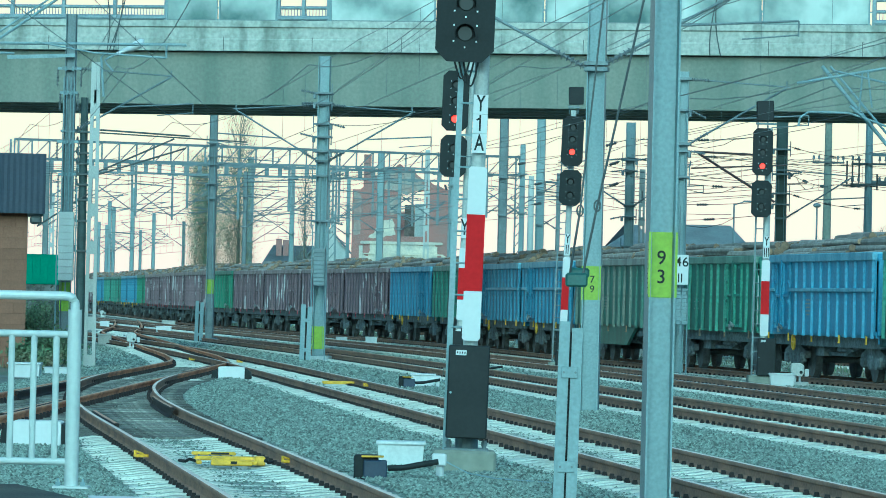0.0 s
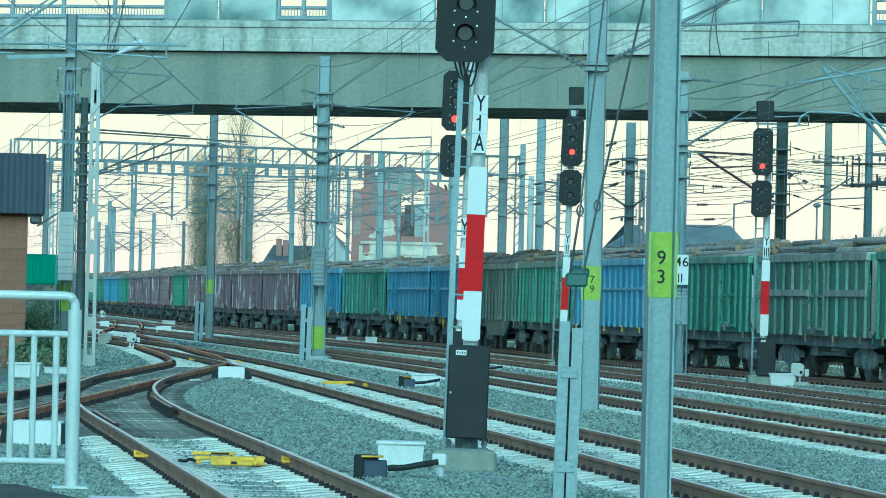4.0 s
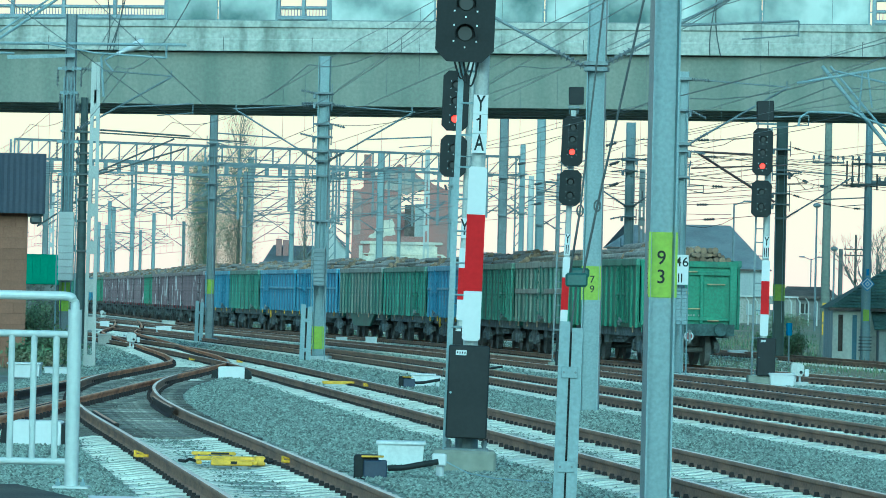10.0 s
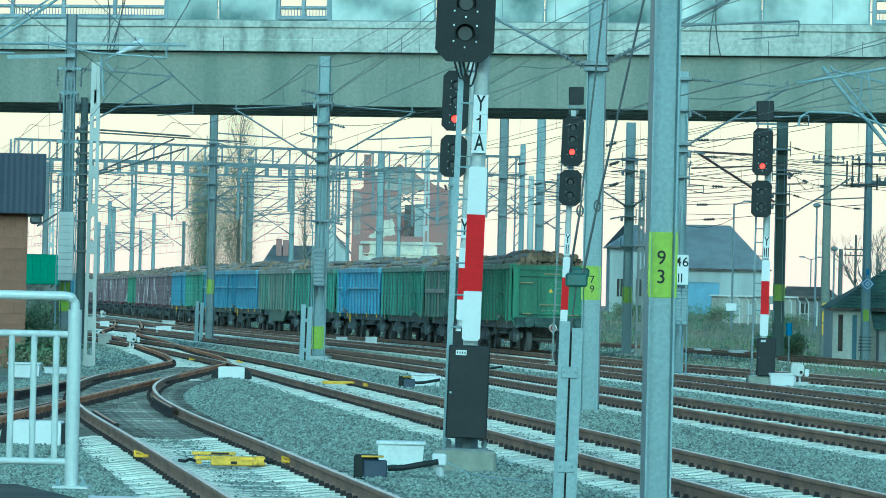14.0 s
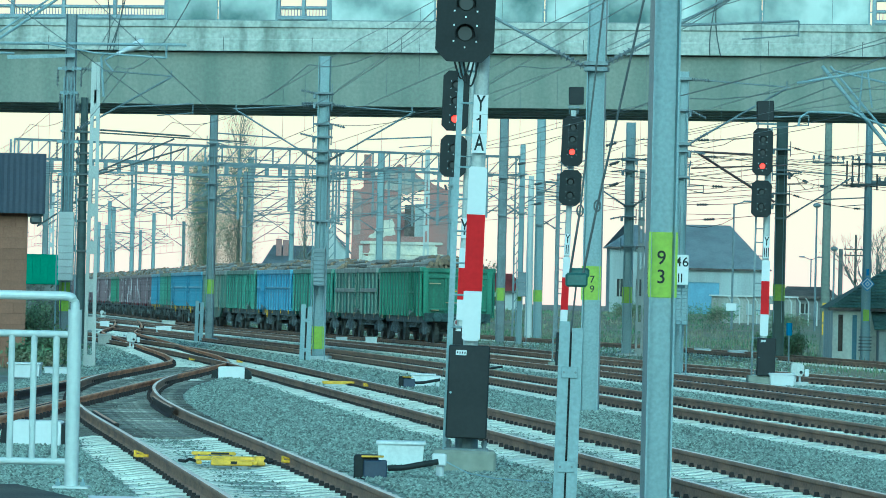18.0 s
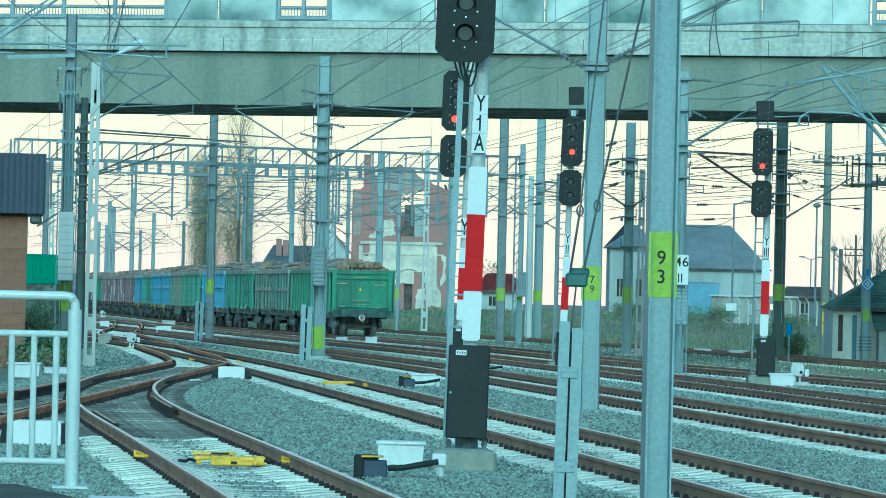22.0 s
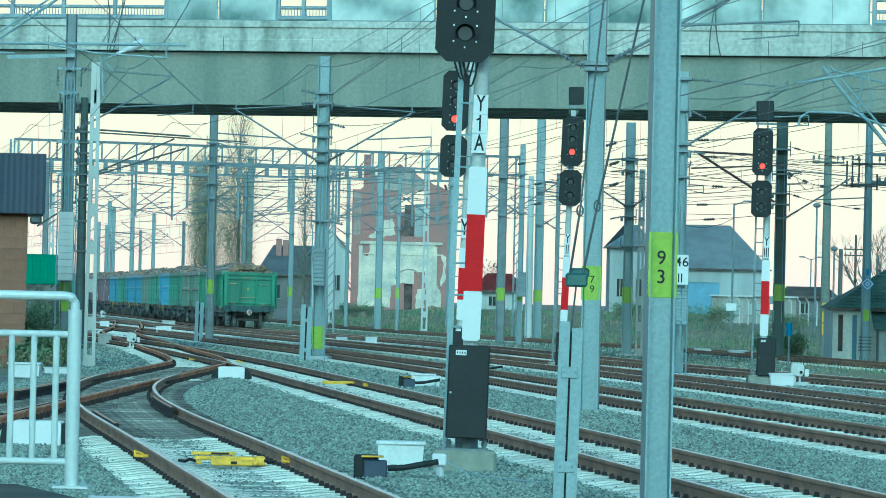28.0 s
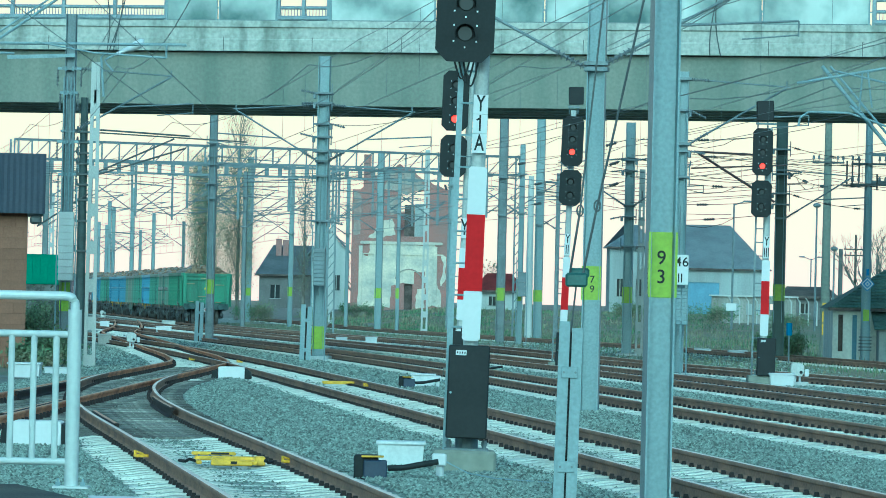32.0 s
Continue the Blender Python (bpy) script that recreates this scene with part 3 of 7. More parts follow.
def signal_head(parent, z, w, h, lamps, lit=None, x=0.0):
    """Black background board with lamps; lamps are heights above its foot, in order."""
    bm = bmesh.new()
    prism(bm, [(x + a, z + b) for a, b in octagon(w, h, w * 0.2)], -0.30, -0.275)
    box(bm, x, -0.2, z + h / 2, w * 0.55, 0.15, h * 0.85, bevel=0.02)
    hd = part("signal_head", bm, BLACK, parent, "black background board with rounded corners")
    r = w * 0.135
    for i, lz in enumerate(lamps):
        on = lit == i
        bm = bmesh.new()
        # short round hood open at the bottom
        ring = []
        for k in range(13):
            a = radians(-30 + 20 * k)
            ring.append((math.cos(a), math.sin(a)))
        loft(bm, [[(x + r * 1.18 * a, -0.302, z + lz + r * 1.18 * b) for a, b in ring], [(x + r * 1.12 * a, -0.302 - r * 1.1, z + lz + r * 1.12 * b) for a, b in ring]])
        loft(bm, [[(x + r * 1.26 * a, -0.302, z + lz + r * 1.26 * b) for a, b in ring], [(x + r * 1.2 * a, -0.302 - r * 1.1, z + lz + r * 1.2 * b) for a, b in ring]])
        part("hood", bm, BLACK, hd)
        bm = bmesh.new()
        rod(bm, (x, -0.303, z + lz), (x, -0.315, z + lz), r, r * 0.9, seg=20)
        part("lamp_lens", bm, REDLAMP if on else LENS, hd, "lit red lamp" if on else "unlit dark glass lens")
    bm = bmesh.new()
    for lz in lamps:
        for a in (35, 145, 270, 215, 325):
            rod(bm, (x + r * 1.75 * math.cos(radians(a)), -0.302, z + lz + r * 1.75 * math.sin(radians(a))), (x + r * 1.75 * math.cos(radians(a)), -0.31, z + lz + r * 1.75 * math.sin(radians(a))), 0.011, seg=6)
    part("fixing_bolts", bm, GLASSBULB, hd, "small bright bolts")
    return hd


def ladder(parent, x, y, z0, z1, w=0.3, r=0.014, single=False):
    bm = bmesh.new()
    s = 1 if x > 0 else -1
    if single:
        # one broad stile; the rungs run from it to the mast
        bar(bm, (x, y, z0), (x, y, z1), 0.065, 0.03, (0, 1, 0))
        z = z0 + 0.3
        while z < z1:
            rod(bm, (x, y - 0.01, z), (0, y, z), 0.012, seg=6)
            z += 0.36
        part("ladder", bm, GALV, parent, "ladder of one broad steel stile")
        return
    bar(bm, (x, y, z0), (x, y, z1), 0.045, 0.035)
    bar(bm, (x - s * 0.2, y, z0), (x - s * 0.2, y, z1), 0.03, 0.03)
    z = z0 + 0.25
    while z < z1:
        rod(bm, (x, y, z), (x - s * 0.2, y, z), r, seg=6)
        z += 0.34
    part("ladder", bm, GALV_DULL, parent, "narrow steel ladder")


def signal(x, y, lean, name_plate, heads, panel, cabinet, lit, rz, label, top, plate, base=0.25, side=-1, cowl=False, head_x=0.0, cab_x=0.06):
    t = thing("railway_signal", pose(x, y, 0, 0, lean, rz), label, "railway signal", "signals of the yard")
    bm = bmesh.new()
    rod(bm, (0, 0, base), (0, 0, top), 0.085, 0.08, seg=16)
    part("mast", bm, POST, t)
    bm = bmesh.new()
    box(bm, -0.02, 0, base / 2 - 0.05, 0.72, 0.72, base + 0.1, bevel=0.03)
    part("plinth", bm, CONCRETE, t, "stained concrete plinth")
    bm = bmesh.new()
    for a in (-0.2, 0.2):
        rod(bm, (a, -0.2, base), (a, -0.2, base + 0.12), 0.025, seg=8)
        rod(bm, (a, -0.2, base + 0.06), (a, -0.2, base + 0.1), 0.04, seg=6)
    box(bm, 0, 0, base + 0.012, 0.5, 0.5, 0.024)
    rod(bm, (0, 0, base), (0, 0, base + 0.25), 0.13, seg=16)
    part("foot", bm, GALV_DULL, t, "bolted mast foot")
    for z, w, h, lamps, on in heads:
        signal_head(t, z, w, h, lamps, on, head_x)
    z, h = panel
    cols = (WHITE, RED, WHITE)
    for i in range(3):
        cuts = (0.0, 0.285, 0.725, 1.0)
        z0, z1 = z + h * cuts[i], z + h * cuts[i + 1]
        bm = bmesh.new()
        c, k = 0.1025, 0.025
        lo, hi = z0 + 0.001, z1 - 0.001
        out = [(-c, lo + k * (i == 0)), (-c + k * (i == 0), lo), (c - k * (i == 0), lo), (c, lo + k * (i == 0)), (c, hi - k * (i == 2)), (c - k * (i == 2), hi), (-c + k * (i == 2), hi), (-c, hi - k * (i == 2))]
        prism(bm, out, -0.139, -0.131)
        bmesh.ops.remove_doubles(bm, verts=bm.verts[:], dist=0.0005)
        part("mast_stripe", bm, cols[i], t, ("white", "red", "white")[i] + " enamel plate")
    bm = bmesh.new()
    for k in (0.15, 0.5, 0.85):
        box(bm, 0, -0.1, z + h * k, 0.05, 0.07, 0.04)
    part("plate_bracket", bm, GALV_DULL, t)
    z, h, w = plate
    n = len(name_plate)
    for i, ch in enumerate(name_plate):
        bm = bmesh.new()
        zc = z + h - h * (i + 0.5) / n
        box(bm, 0, -0.13, zc, w, 0.008, h / n - 0.006)
        pl = part("name_plate", bm, WHITE, t, "white enamel plate with a black letter")
        text("letter", ch, h / n * 1.15, pose(0, -0.139, zc, 90, 0, 0) @ Matrix.Diagonal((0.62, 1, 1, 1)), BLACK, pl, 0.004)
        if ch == "1":
            bm = bmesh.new()
            bar(bm, (0.0, -0.14, zc + h / n * 0.3), (-0.04, -0.14, zc + h / n * 0.18), 0.02, 0.004, (0, 1, 0))
            part("letter_flag", bm, BLACK, pl)
    cz, cw, ch2 = cabinet
    bm = bmesh.new()
    box(bm, cab_x, -0.28, cz + ch2 / 2, cw, 0.3, ch2, bevel=0.015)
    cb = part("relay_cabinet", bm, BLACKBOX, t, "black painted steel cabinet")
    bm = bmesh.new()
    box(bm, cab_x - 0.09 * cw / 0.45, -0.437, cz + ch2 * 0.92, cw * 0.26, 0.006, ch2 * 0.055)
    part("rating_plate", bm, WHITE, cb, "small white plate")
    bm = bmesh.new()
    for k in range(4):
        box(bm, cab_x - 0.13 * cw / 0.45 + 0.027 * k * cw / 0.45, -0.441, cz + ch2 * 0.92, 0.012, 0.003, ch2 * 0.022)
    part("plate_writing", bm, BLACK, cb)
    bm = bmesh.new()
    rod(bm, (-cw * 0.42 + cab_x, -0.425, cz + ch2 * 0.49), (-cw * 0.42 + cab_x, -0.445, cz + ch2 * 0.49), 0.014, seg=8)
    part("lock", bm, GALV, cb)
    ladder(t, side * (0.235 if y < 60 else 0.27), -0.05 if y < 60 else 0.05, base, top - 0.9, single=y < 60)
    bm = bmesh.new()
    k = base + 0.9
    while k < top - 1:
        bar(bm, (0, 0, k), (side * (0.235 if y < 60 else 0.27), -0.05 if y < 60 else 0.05, k), 0.03, 0.012)
        k += 1.2
    part("ladder_stay", bm, GALV_DULL, t)
    if cowl:
        bm = bmesh.new()
        box(bm, 0.05 + head_x, 0, top + 0.42, 0.42, 0.3, 0.5, tilt=Matrix.Rotation(-0.05, 4, "Y"), bevel=0.02)
        part("top_box", bm, BLACKBOX, t, "dark box on the signal top")
        bm = bmesh.new()
        for a in (-0.12, 0.12):
            rod(bm, (a + head_x, 0, top - 0.1), (a + head_x, 0, top + 0.2), 0.02, seg=6)
        box(bm, head_x / 2, 0, top + 0.1, 0.34 + abs(head_x), 0.2, 0.05)
        part("top_bracket", bm, GALV_DULL, t)
    return t


signal(0.305, 56.0, 1.15, "Y1A", [(4.6, 0.66, 1.45, (0.32, 0.66, 1.0, 1.25), None)], (1.48, 1.96), (0.39, 0.46, 1.04), None, 0, "near colour-light signal on a striped mast with a black cabinet", 5.9, (3.59, 0.66, 0.165), base=0.25, head_x=-0.21, cab_x=-0.01)
signal(0.44, 124.0, 1.3, "Y", [(5.0, 0.66, 1.05, (0.3, 0.72), None), (6.15, 0.66, 1.5, (0.3, 0.75, 1.15), 0)], (1.45, 1.8), (0.2, 0.5, 1.1), 0, 0, "colour-light signal showing red, behind the near one", 7.9, (3.5, 0.5, 0.16), head_x=-0.365)
signal(3.45, 142.0, 1.5, ("Y", "II"), [(4.72, 0.62, 1.02, (0.3, 0.68), None), (5.85, 0.62, 1.42, (0.4, 0.76, 1.1), 0)], (1.15, 2.1), (0.1, 0.5, 1.0), 0, 0, "colour-light signal showing red beside the fourth track", 7.45, (3.3, 0.62, 0.17), cowl=True)
signal(8.03, 124.0, 0.4, ("Y", "III"), [(4.18, 0.5, 0.917, (0.27, 0.63), None), (5.22, 0.5, 1.177, (0.234, 0.575, 0.9), 0)], (1.23, 1.887), (0.24, 0.45, 0.94), 0, 0, "colour-light signal showing red beside the train", 6.42, (3.16, 0.557, 0.153), cowl=True, head_x=-0.17)


# ---- freight train ----
def paint(name, col, col2):
    return mat(name, col, 0.6, 0.0, var=0.18, scale=2.4, fine=14, bump=0.1, col2=col2, streak=True, cut=(0.4, 0.58))


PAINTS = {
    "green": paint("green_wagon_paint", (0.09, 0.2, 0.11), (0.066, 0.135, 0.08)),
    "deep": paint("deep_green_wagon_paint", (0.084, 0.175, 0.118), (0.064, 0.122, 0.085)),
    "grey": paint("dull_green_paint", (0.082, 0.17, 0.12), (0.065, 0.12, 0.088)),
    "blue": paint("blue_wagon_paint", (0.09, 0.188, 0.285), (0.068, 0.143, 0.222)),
    # brighter copy of the blue: stronger daylight on one wagon put into its colour
    "sky": paint("lit_blue_wagon_paint", (0.14, 0.275, 0.41), (0.108, 0.215, 0.325)),
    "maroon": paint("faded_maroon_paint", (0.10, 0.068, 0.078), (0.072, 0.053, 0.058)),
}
# the standing ribs are paler, some worn; darker sheets put the recess shade into colour
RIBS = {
    "green": paint("paler_green_rib_paint", (0.10, 0.22, 0.125), (0.07, 0.15, 0.088)),
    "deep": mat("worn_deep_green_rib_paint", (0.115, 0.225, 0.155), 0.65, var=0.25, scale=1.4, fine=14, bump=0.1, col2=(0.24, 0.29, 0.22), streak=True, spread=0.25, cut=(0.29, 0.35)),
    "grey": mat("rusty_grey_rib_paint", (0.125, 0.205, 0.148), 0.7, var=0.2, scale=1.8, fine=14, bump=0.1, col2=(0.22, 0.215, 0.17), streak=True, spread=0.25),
    "blue": paint("paler_blue_rib_paint", (0.122, 0.235, 0.335), (0.092, 0.182, 0.27)),
    "sky": paint("lit_blue_rib_paint", (0.165, 0.305, 0.43), (0.128, 0.245, 0.35)),
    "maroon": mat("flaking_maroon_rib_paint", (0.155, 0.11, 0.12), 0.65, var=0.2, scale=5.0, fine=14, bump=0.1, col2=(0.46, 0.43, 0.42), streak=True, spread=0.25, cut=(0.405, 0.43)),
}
# underframe and wheel greys are lifted: distance haze is put into the colour
UNDER = mat("dusty_hazed_underframe", (0.26, 0.262, 0.245), 0.9, 0.0, var=0.35, scale=2, fine=15)
WHEEL = mat("wheel_steel", (0.16, 0.155, 0.142), 0.75, 0.1, var=0.25)
LOGBARK = mat("log_bark", (0.41, 0.36, 0.295), 0.95, var=0.25, scale=2, fine=9, bump=0.4, col2=(0.28, 0.24, 0.195), spread=-0.32)
HEADSTOCK = mat("dirty_headstock_paint", (0.07, 0.10, 0.092), 0.8, var=0.3, scale=3, fine=15)
GRAB = mat("tan_grab_rail_paint", (0.42, 0.31, 0.16), 0.7, var=0.2)
LOGEND = mat("sawn_log_end", (0.265, 0.19, 0.115), 0.85, var=0.2, scale=5, fine=30, bump=0.1, spread=-0.35, col2=(0.17, 0.125, 0.08))
TOPRAIL = {"blue": paint("worn_pale_blue_edge", (0.26, 0.40, 0.48), (0.16, 0.28, 0.38)), "grey": paint("worn_pale_edge", (0.3, 0.31, 0.26), (0.2, 0.2, 0.17)), "green": paint("worn_green_edge", (0.13, 0.23, 0.15), (0.09, 0.17, 0.11)), "deep": paint("worn_pale_green_edge", (0.2, 0.28, 0.2), (0.13, 0.19, 0.14)), "maroon": paint("worn_dusty_edge", (0.28, 0.235, 0.225), (0.18, 0.135, 0.13))}
TOPRAIL["sky"] = TOPRAIL["blue"]
HOOKS = {"blue": YELLOW, "sky": YELLOW, "maroon": mat("faded_red_hook", (0.34, 0.07, 0.09), 0.7, var=0.2)}
WL, WW = 12.9, 2.86  # wagon body
PITCH = 14.04


def bogie(parent, y):
    bm = bmesh.new()
    for s in (-1, 1):
        prism(bm, [(y - 1.25, 0.5), (y - 0.75, 0.58), (y - 0.45, 0.33), (y + 0.45, 0.33), (y + 0.75, 0.58), (y + 1.25, 0.5), (y + 1.25, 0.68), (y + 0.5, 0.86), (y - 0.5, 0.86), (y - 1.25, 0.68)], s * 1.0 - 0.07, s * 1.0 + 0.07, "X")
    box(bm, 0, y, 0.7, 2.1, 0.4, 0.3)
    for s in (-1, 1):
        for k in (-0.14, 0, 0.14):
            rod(bm, (s * 1.02, y + k, 0.4), (s * 1.02, y + k, 0.66), 0.06, seg=8)
        for k in (-0.9, 0.9):
            box(bm, s * 1.06, y + k, 0.5, 0.16, 0.3, 0.26, bevel=0.04)
    b = part("bogie", bm, UNDER, parent, "dirt-covered cast bogie frame")
    for k in (-0.9, 0.9):
        bm = bmesh.new()
        rod(bm, (-0.75, 0, 0), (0.75, 0, 0), 0.08, seg=10)
        for s in (-1, 1):
            rod(bm, (s * 0.68, 0, 0), (s * 0.81, 0, 0), 0.46, 0.45, seg=24)
            rod(bm, (s * 0.64, 0, 0), (s * 0.69, 0, 0), 0.49, seg=24)
        w = part("wheelset", bm, WHEEL, b)
        w.matrix_basis = pose(0, y + k, 0.46)


def wagon(colour, style):
    """Open high-sided bogie wagon, along y, foot at rail level; its front towards +y."""
    P = PAINTS[colour]
    names = {"green": "bright green", "deep": "dark green", "grey": "faded grey-green", "blue": "blue", "sky": "lit-tinted blue", "maroon": "faded maroon"}
    t = thing("freight_wagon", Matrix(), names[colour] + " open steel wagon loaded with logs", "freight wagon", "wagons of the freight train")
    z0, z1 = 1.14, 2.94
    hw, hl = WW / 2, WL / 2
    for s in (-1, 1):
        bm = bmesh.new()
        box(bm, s * (hw + 0.04), 0, (z0 + z1) / 2, 0.03, WL, z1 - z0)
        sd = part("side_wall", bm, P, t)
        bm = bmesh.new()
        box(bm, s * (hw + 0.01), 0, z1 + 0.05, 0.25, WL + 0.02, 0.2, bevel=0.02)
        part("top_rail", bm, TOPRAIL.get(colour, P), sd)
        bm = bmesh.new()
        box(bm, s * (hw - 0.03), 0, z0 + 0.02, 0.1, WL, 0.16)
        part("sole_bar", bm, RIBS[colour], sd)
        if style == "belly":
            bm = bmesh.new()
            prism(bm, [(-4.0, z0), (4.0, z0), (2.4, z0 - 0.6), (-2.4, z0 - 0.6)], s * (hw - 0.05) - 0.04, s * (hw - 0.05) + 0.04, "X")
            part("belly_plate", bm, P, sd)
        doors = {"double": (4.0,), "band": (-0.8,), "plain": (-3.9,), "belly": ()}[style]
        if style in ("double", "band"):
            cuts = [-hl] + [c + e for c in doors for e in (-0.95, 0.95)] + [hl]
            for a, b in zip(cuts[::2], cuts[1::2]):
                bm = bmesh.new()
                box(bm, s * (hw + 0.11), (a + b) / 2, 2.2 if style == "double" else 2.12, 0.06, b - a - 0.03, 0.09 if style == "double" else 0.17, bevel=0.012)
                part("mid_rail", bm, TOPRAIL["blue" if style == "double" else "grey"], sd)
        # lashing hooks under the edge
        for yy in (-5.6, -2.6, 0.6, 3.4, 5.9):
            bm = bmesh.new()
            bar(bm, (s * (hw + 0.05), yy, z0 - 0.02), (s * (hw + 0.05), yy + 0.02, z0 - 0.2), 0.035, 0.05)
            box(bm, s * (hw + 0.05), yy + 0.03, z0 - 0.2, 0.04, 0.11, 0.035)
            part("lashing_hook", bm, HOOKS.get(colour, LOGEND), sd)
        bm = bmesh.new()
        box(bm, s * (hw + 0.065), hl - 0.95, 1.62, 0.012, 0.26, 0.32)
        part("label_frame", bm, BLACK, sd)
        bm = bmesh.new()
        box(bm, s * (hw + 0.074), hl - 0.95, 1.62, 0.01, 0.17, 0.24)
        part("paper_label", bm, WHITE, sd, "small white consignment label")
        bm = bmesh.new()
        for r in range(5):
            box(bm, s * (hw + 0.058), 1.05, 1.95 - 0.09 * r, 0.008, (0.5, 0.62, 0.4, 0.55, 0.36)[r], 0.03)
        part("side_writing", bm, TOPRAIL["grey"], sd)
        if colour in ("blue", "sky"):
            bm = bmesh.new()
            tube(bm, [(s * (hw - 0.02), 3.1 + 0.2 * math.cos(a), 0.9 + 0.2 * math.sin(a)) for a in np.linspace(0, 6.283, 17)], 0.02, 6)
            for a in (0, 1.05, 2.1):
                rod(bm, (s * (hw - 0.02), 3.1 + 0.2 * math.cos(a), 0.9 + 0.2 * math.sin(a)), (s * (hw - 0.02), 3.1 - 0.2 * math.cos(a), 0.9 - 0.2 * math.sin(a)), 0.014, seg=6)
            part("brake_wheel", bm, YELLOW, sd, "yellow hand-brake wheel")
        bm = bmesh.new()
        out = [(s * (hw + 0.045), -0.052), (s * (hw + 0.112), -0.024), (s * (hw + 0.112), 0.024), (s * (hw + 0.045), 0.052)]
        loft(bm, [[(a, b, z0 - 0.07) for a, b in out], [(a, b, z1 - 0.04) for a, b in out]], close=True)
        bmesh.ops.recalc_face_normals(bm, faces=bm.faces[:])
        me = bpy.data.meshes.new("rib")
        bm.to_mesh(me)
        bm.free()
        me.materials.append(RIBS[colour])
        n = {"plain": 15, "band": 13, "double": 14, "belly": 14}[style]
        bend = 0.03 if colour in ("deep", "grey", "maroon") else 0.006
        ys = [-hl + 0.12 + (WL - 0.24) * i / (n - 1) for i in range(n)]
        for yy in ys:
            if any(abs(yy - c) < 0.93 for c in doors):
                continue
            r = new("rib", me)
            r.parent = sd
            sh = Matrix.Identity(4)
            sh[1][2] = random.uniform(-bend, bend)
            sh[0][2] = -s * random.uniform(0, bend)
            r.matrix_basis = Matrix.Translation((0, yy, 0)) @ Matrix.Translation((0, 0, 2.1)) @ sh @ Matrix.Translation((0, 0, -2.1))
        # double doors with hinges, a locking bar and latches
        for c in doors:
            for leaf in (-0.44, 0.44):
                bm = bmesh.new()
                for e in (-0.4, 0.4):
                    box(bm, s * (hw + 0.085), c + leaf + e, 2.07, 0.07, 0.07, 1.74, bevel=0.012)
                for z in (1.24, 2.05, 2.9):
                    box(bm, s * (hw + 0.08), c + leaf, z, 0.06, 0.74, 0.07, bevel=0.012)
                part("side_door", bm, RIBS[colour], sd)
            bm = bmesh.new()
            for e in (-0.8, 0.8):
                for z in (1.4, 1.9, 2.4, 2.78):
                    box(bm, s * (hw + 0.13), c + e, z, 0.05, 0.14, 0.09, bevel=0.015)
            rod(bm, (s * (hw + 0.14), c, 1.15), (s * (hw + 0.14), c, 2.95), 0.024, seg=6)
            part("locking_bar", bm, P, sd)
            bm = bmesh.new()
            box(bm, s * (hw + 0.15), c - 0.05, 1.28, 0.06, 0.34, 0.07, tilt=Matrix.Rotation(0.3, 4, "X"), bevel=0.012)
            part("door_latch", bm, UNDER, sd, "dark worn door latch")
            bm = bmesh.new()
            box(bm, s * (hw + 0.15), c + 0.18, 1.2, 0.07, 0.1, 0.16, bevel=0.012)
            part("latch_keeper", bm, UNDER, sd)
    for e in (-1, 1):
        bm = bmesh.new()
        y = e * hl
        box(bm, 0, y, (z0 + z1) / 2 - 0.1, WW - 0.1, 0.05, z1 - z0 + 0.2)
        box(bm, 0, y + e * 0.03, z1 + 0.02, WW + 0.04, 0.14, 0.18, bevel=0.012)
        en = part("end_wall", bm, P, t)
        for bx in ((-hw + 0.12, y + e * 0.06, (z0 + z1) / 2, 0.22, 0.12, z1 - z0), (hw - 0.12, y + e * 0.06, (z0 + z1) / 2, 0.22, 0.12, z1 - z0), (-0.5, y + e * 0.05, 1.95, 0.1, 0.1, 1.45), (0.38, y + e * 0.05, 1.95, 0.1, 0.1, 1.45), (0, y + e * 0.055, 2.7, WW - 0.42, 0.11, 0.13)):
            bm = bmesh.new()
            box(bm, *bx, bevel=0.015)
            part("end_post", bm, RIBS[colour], en)
        bm = bmesh.new()
        for x, z, w in ((-0.06, 2.74, 0.55), (-0.95, 2.42, 0.45), (0.8, 2.38, 0.5), (-0.08, 1.66, 0.8), (-0.92, 1.34, 0.3), (0.72, 1.32, 0.32)):
            rod(bm, (x - w / 2, y + e * 0.16, z), (x + w / 2, y + e * 0.16, z), 0.02, seg=6)
            for q in (-1, 1):
                rod(bm, (x + q * w / 2, y + e * 0.03, z), (x + q * w / 2, y + e * 0.16, z), 0.014, seg=6)
        part("hand_rail", bm, GRAB, en, "tan grab rails")
        bm = bmesh.new()
        prism(bm, [(-0.16, 2.1), (0.0, 2.1), (-0.08, 2.24)], y + e * 0.027, y + e * 0.034)
        part("warning_triangle", bm, YELLOW, en)
        bm = bmesh.new()
        for i in range(10):
            if i not in (2, 4, 8):
                box(bm, -0.36 + 0.075 * i, y + e * 0.03, 1.47, 0.046, 0.008, 0.05)
        part("wagon_marking", bm, TOPRAIL["grey"], en)
        bm = bmesh.new()
        box(bm, 0.05, y + e * 0.06, 1.36, WW - 0.5, 0.1, 0.1, bevel=0.02)
        part("lower_beam", bm, RIBS[colour], en)
        bm = bmesh.new()
        box(bm, 0, y + e * 0.1, 1.05, WW - 0.15, 0.16, 0.34)
        hs = part("headstock", bm, HEADSTOCK, t)
        for x in (-0.875, 0.875):
            bm = bmesh.new()
            rod(bm, (x, y + e * 0.15, 1.06), (x, y + e * 0.5, 1.06), 0.09, seg=12)
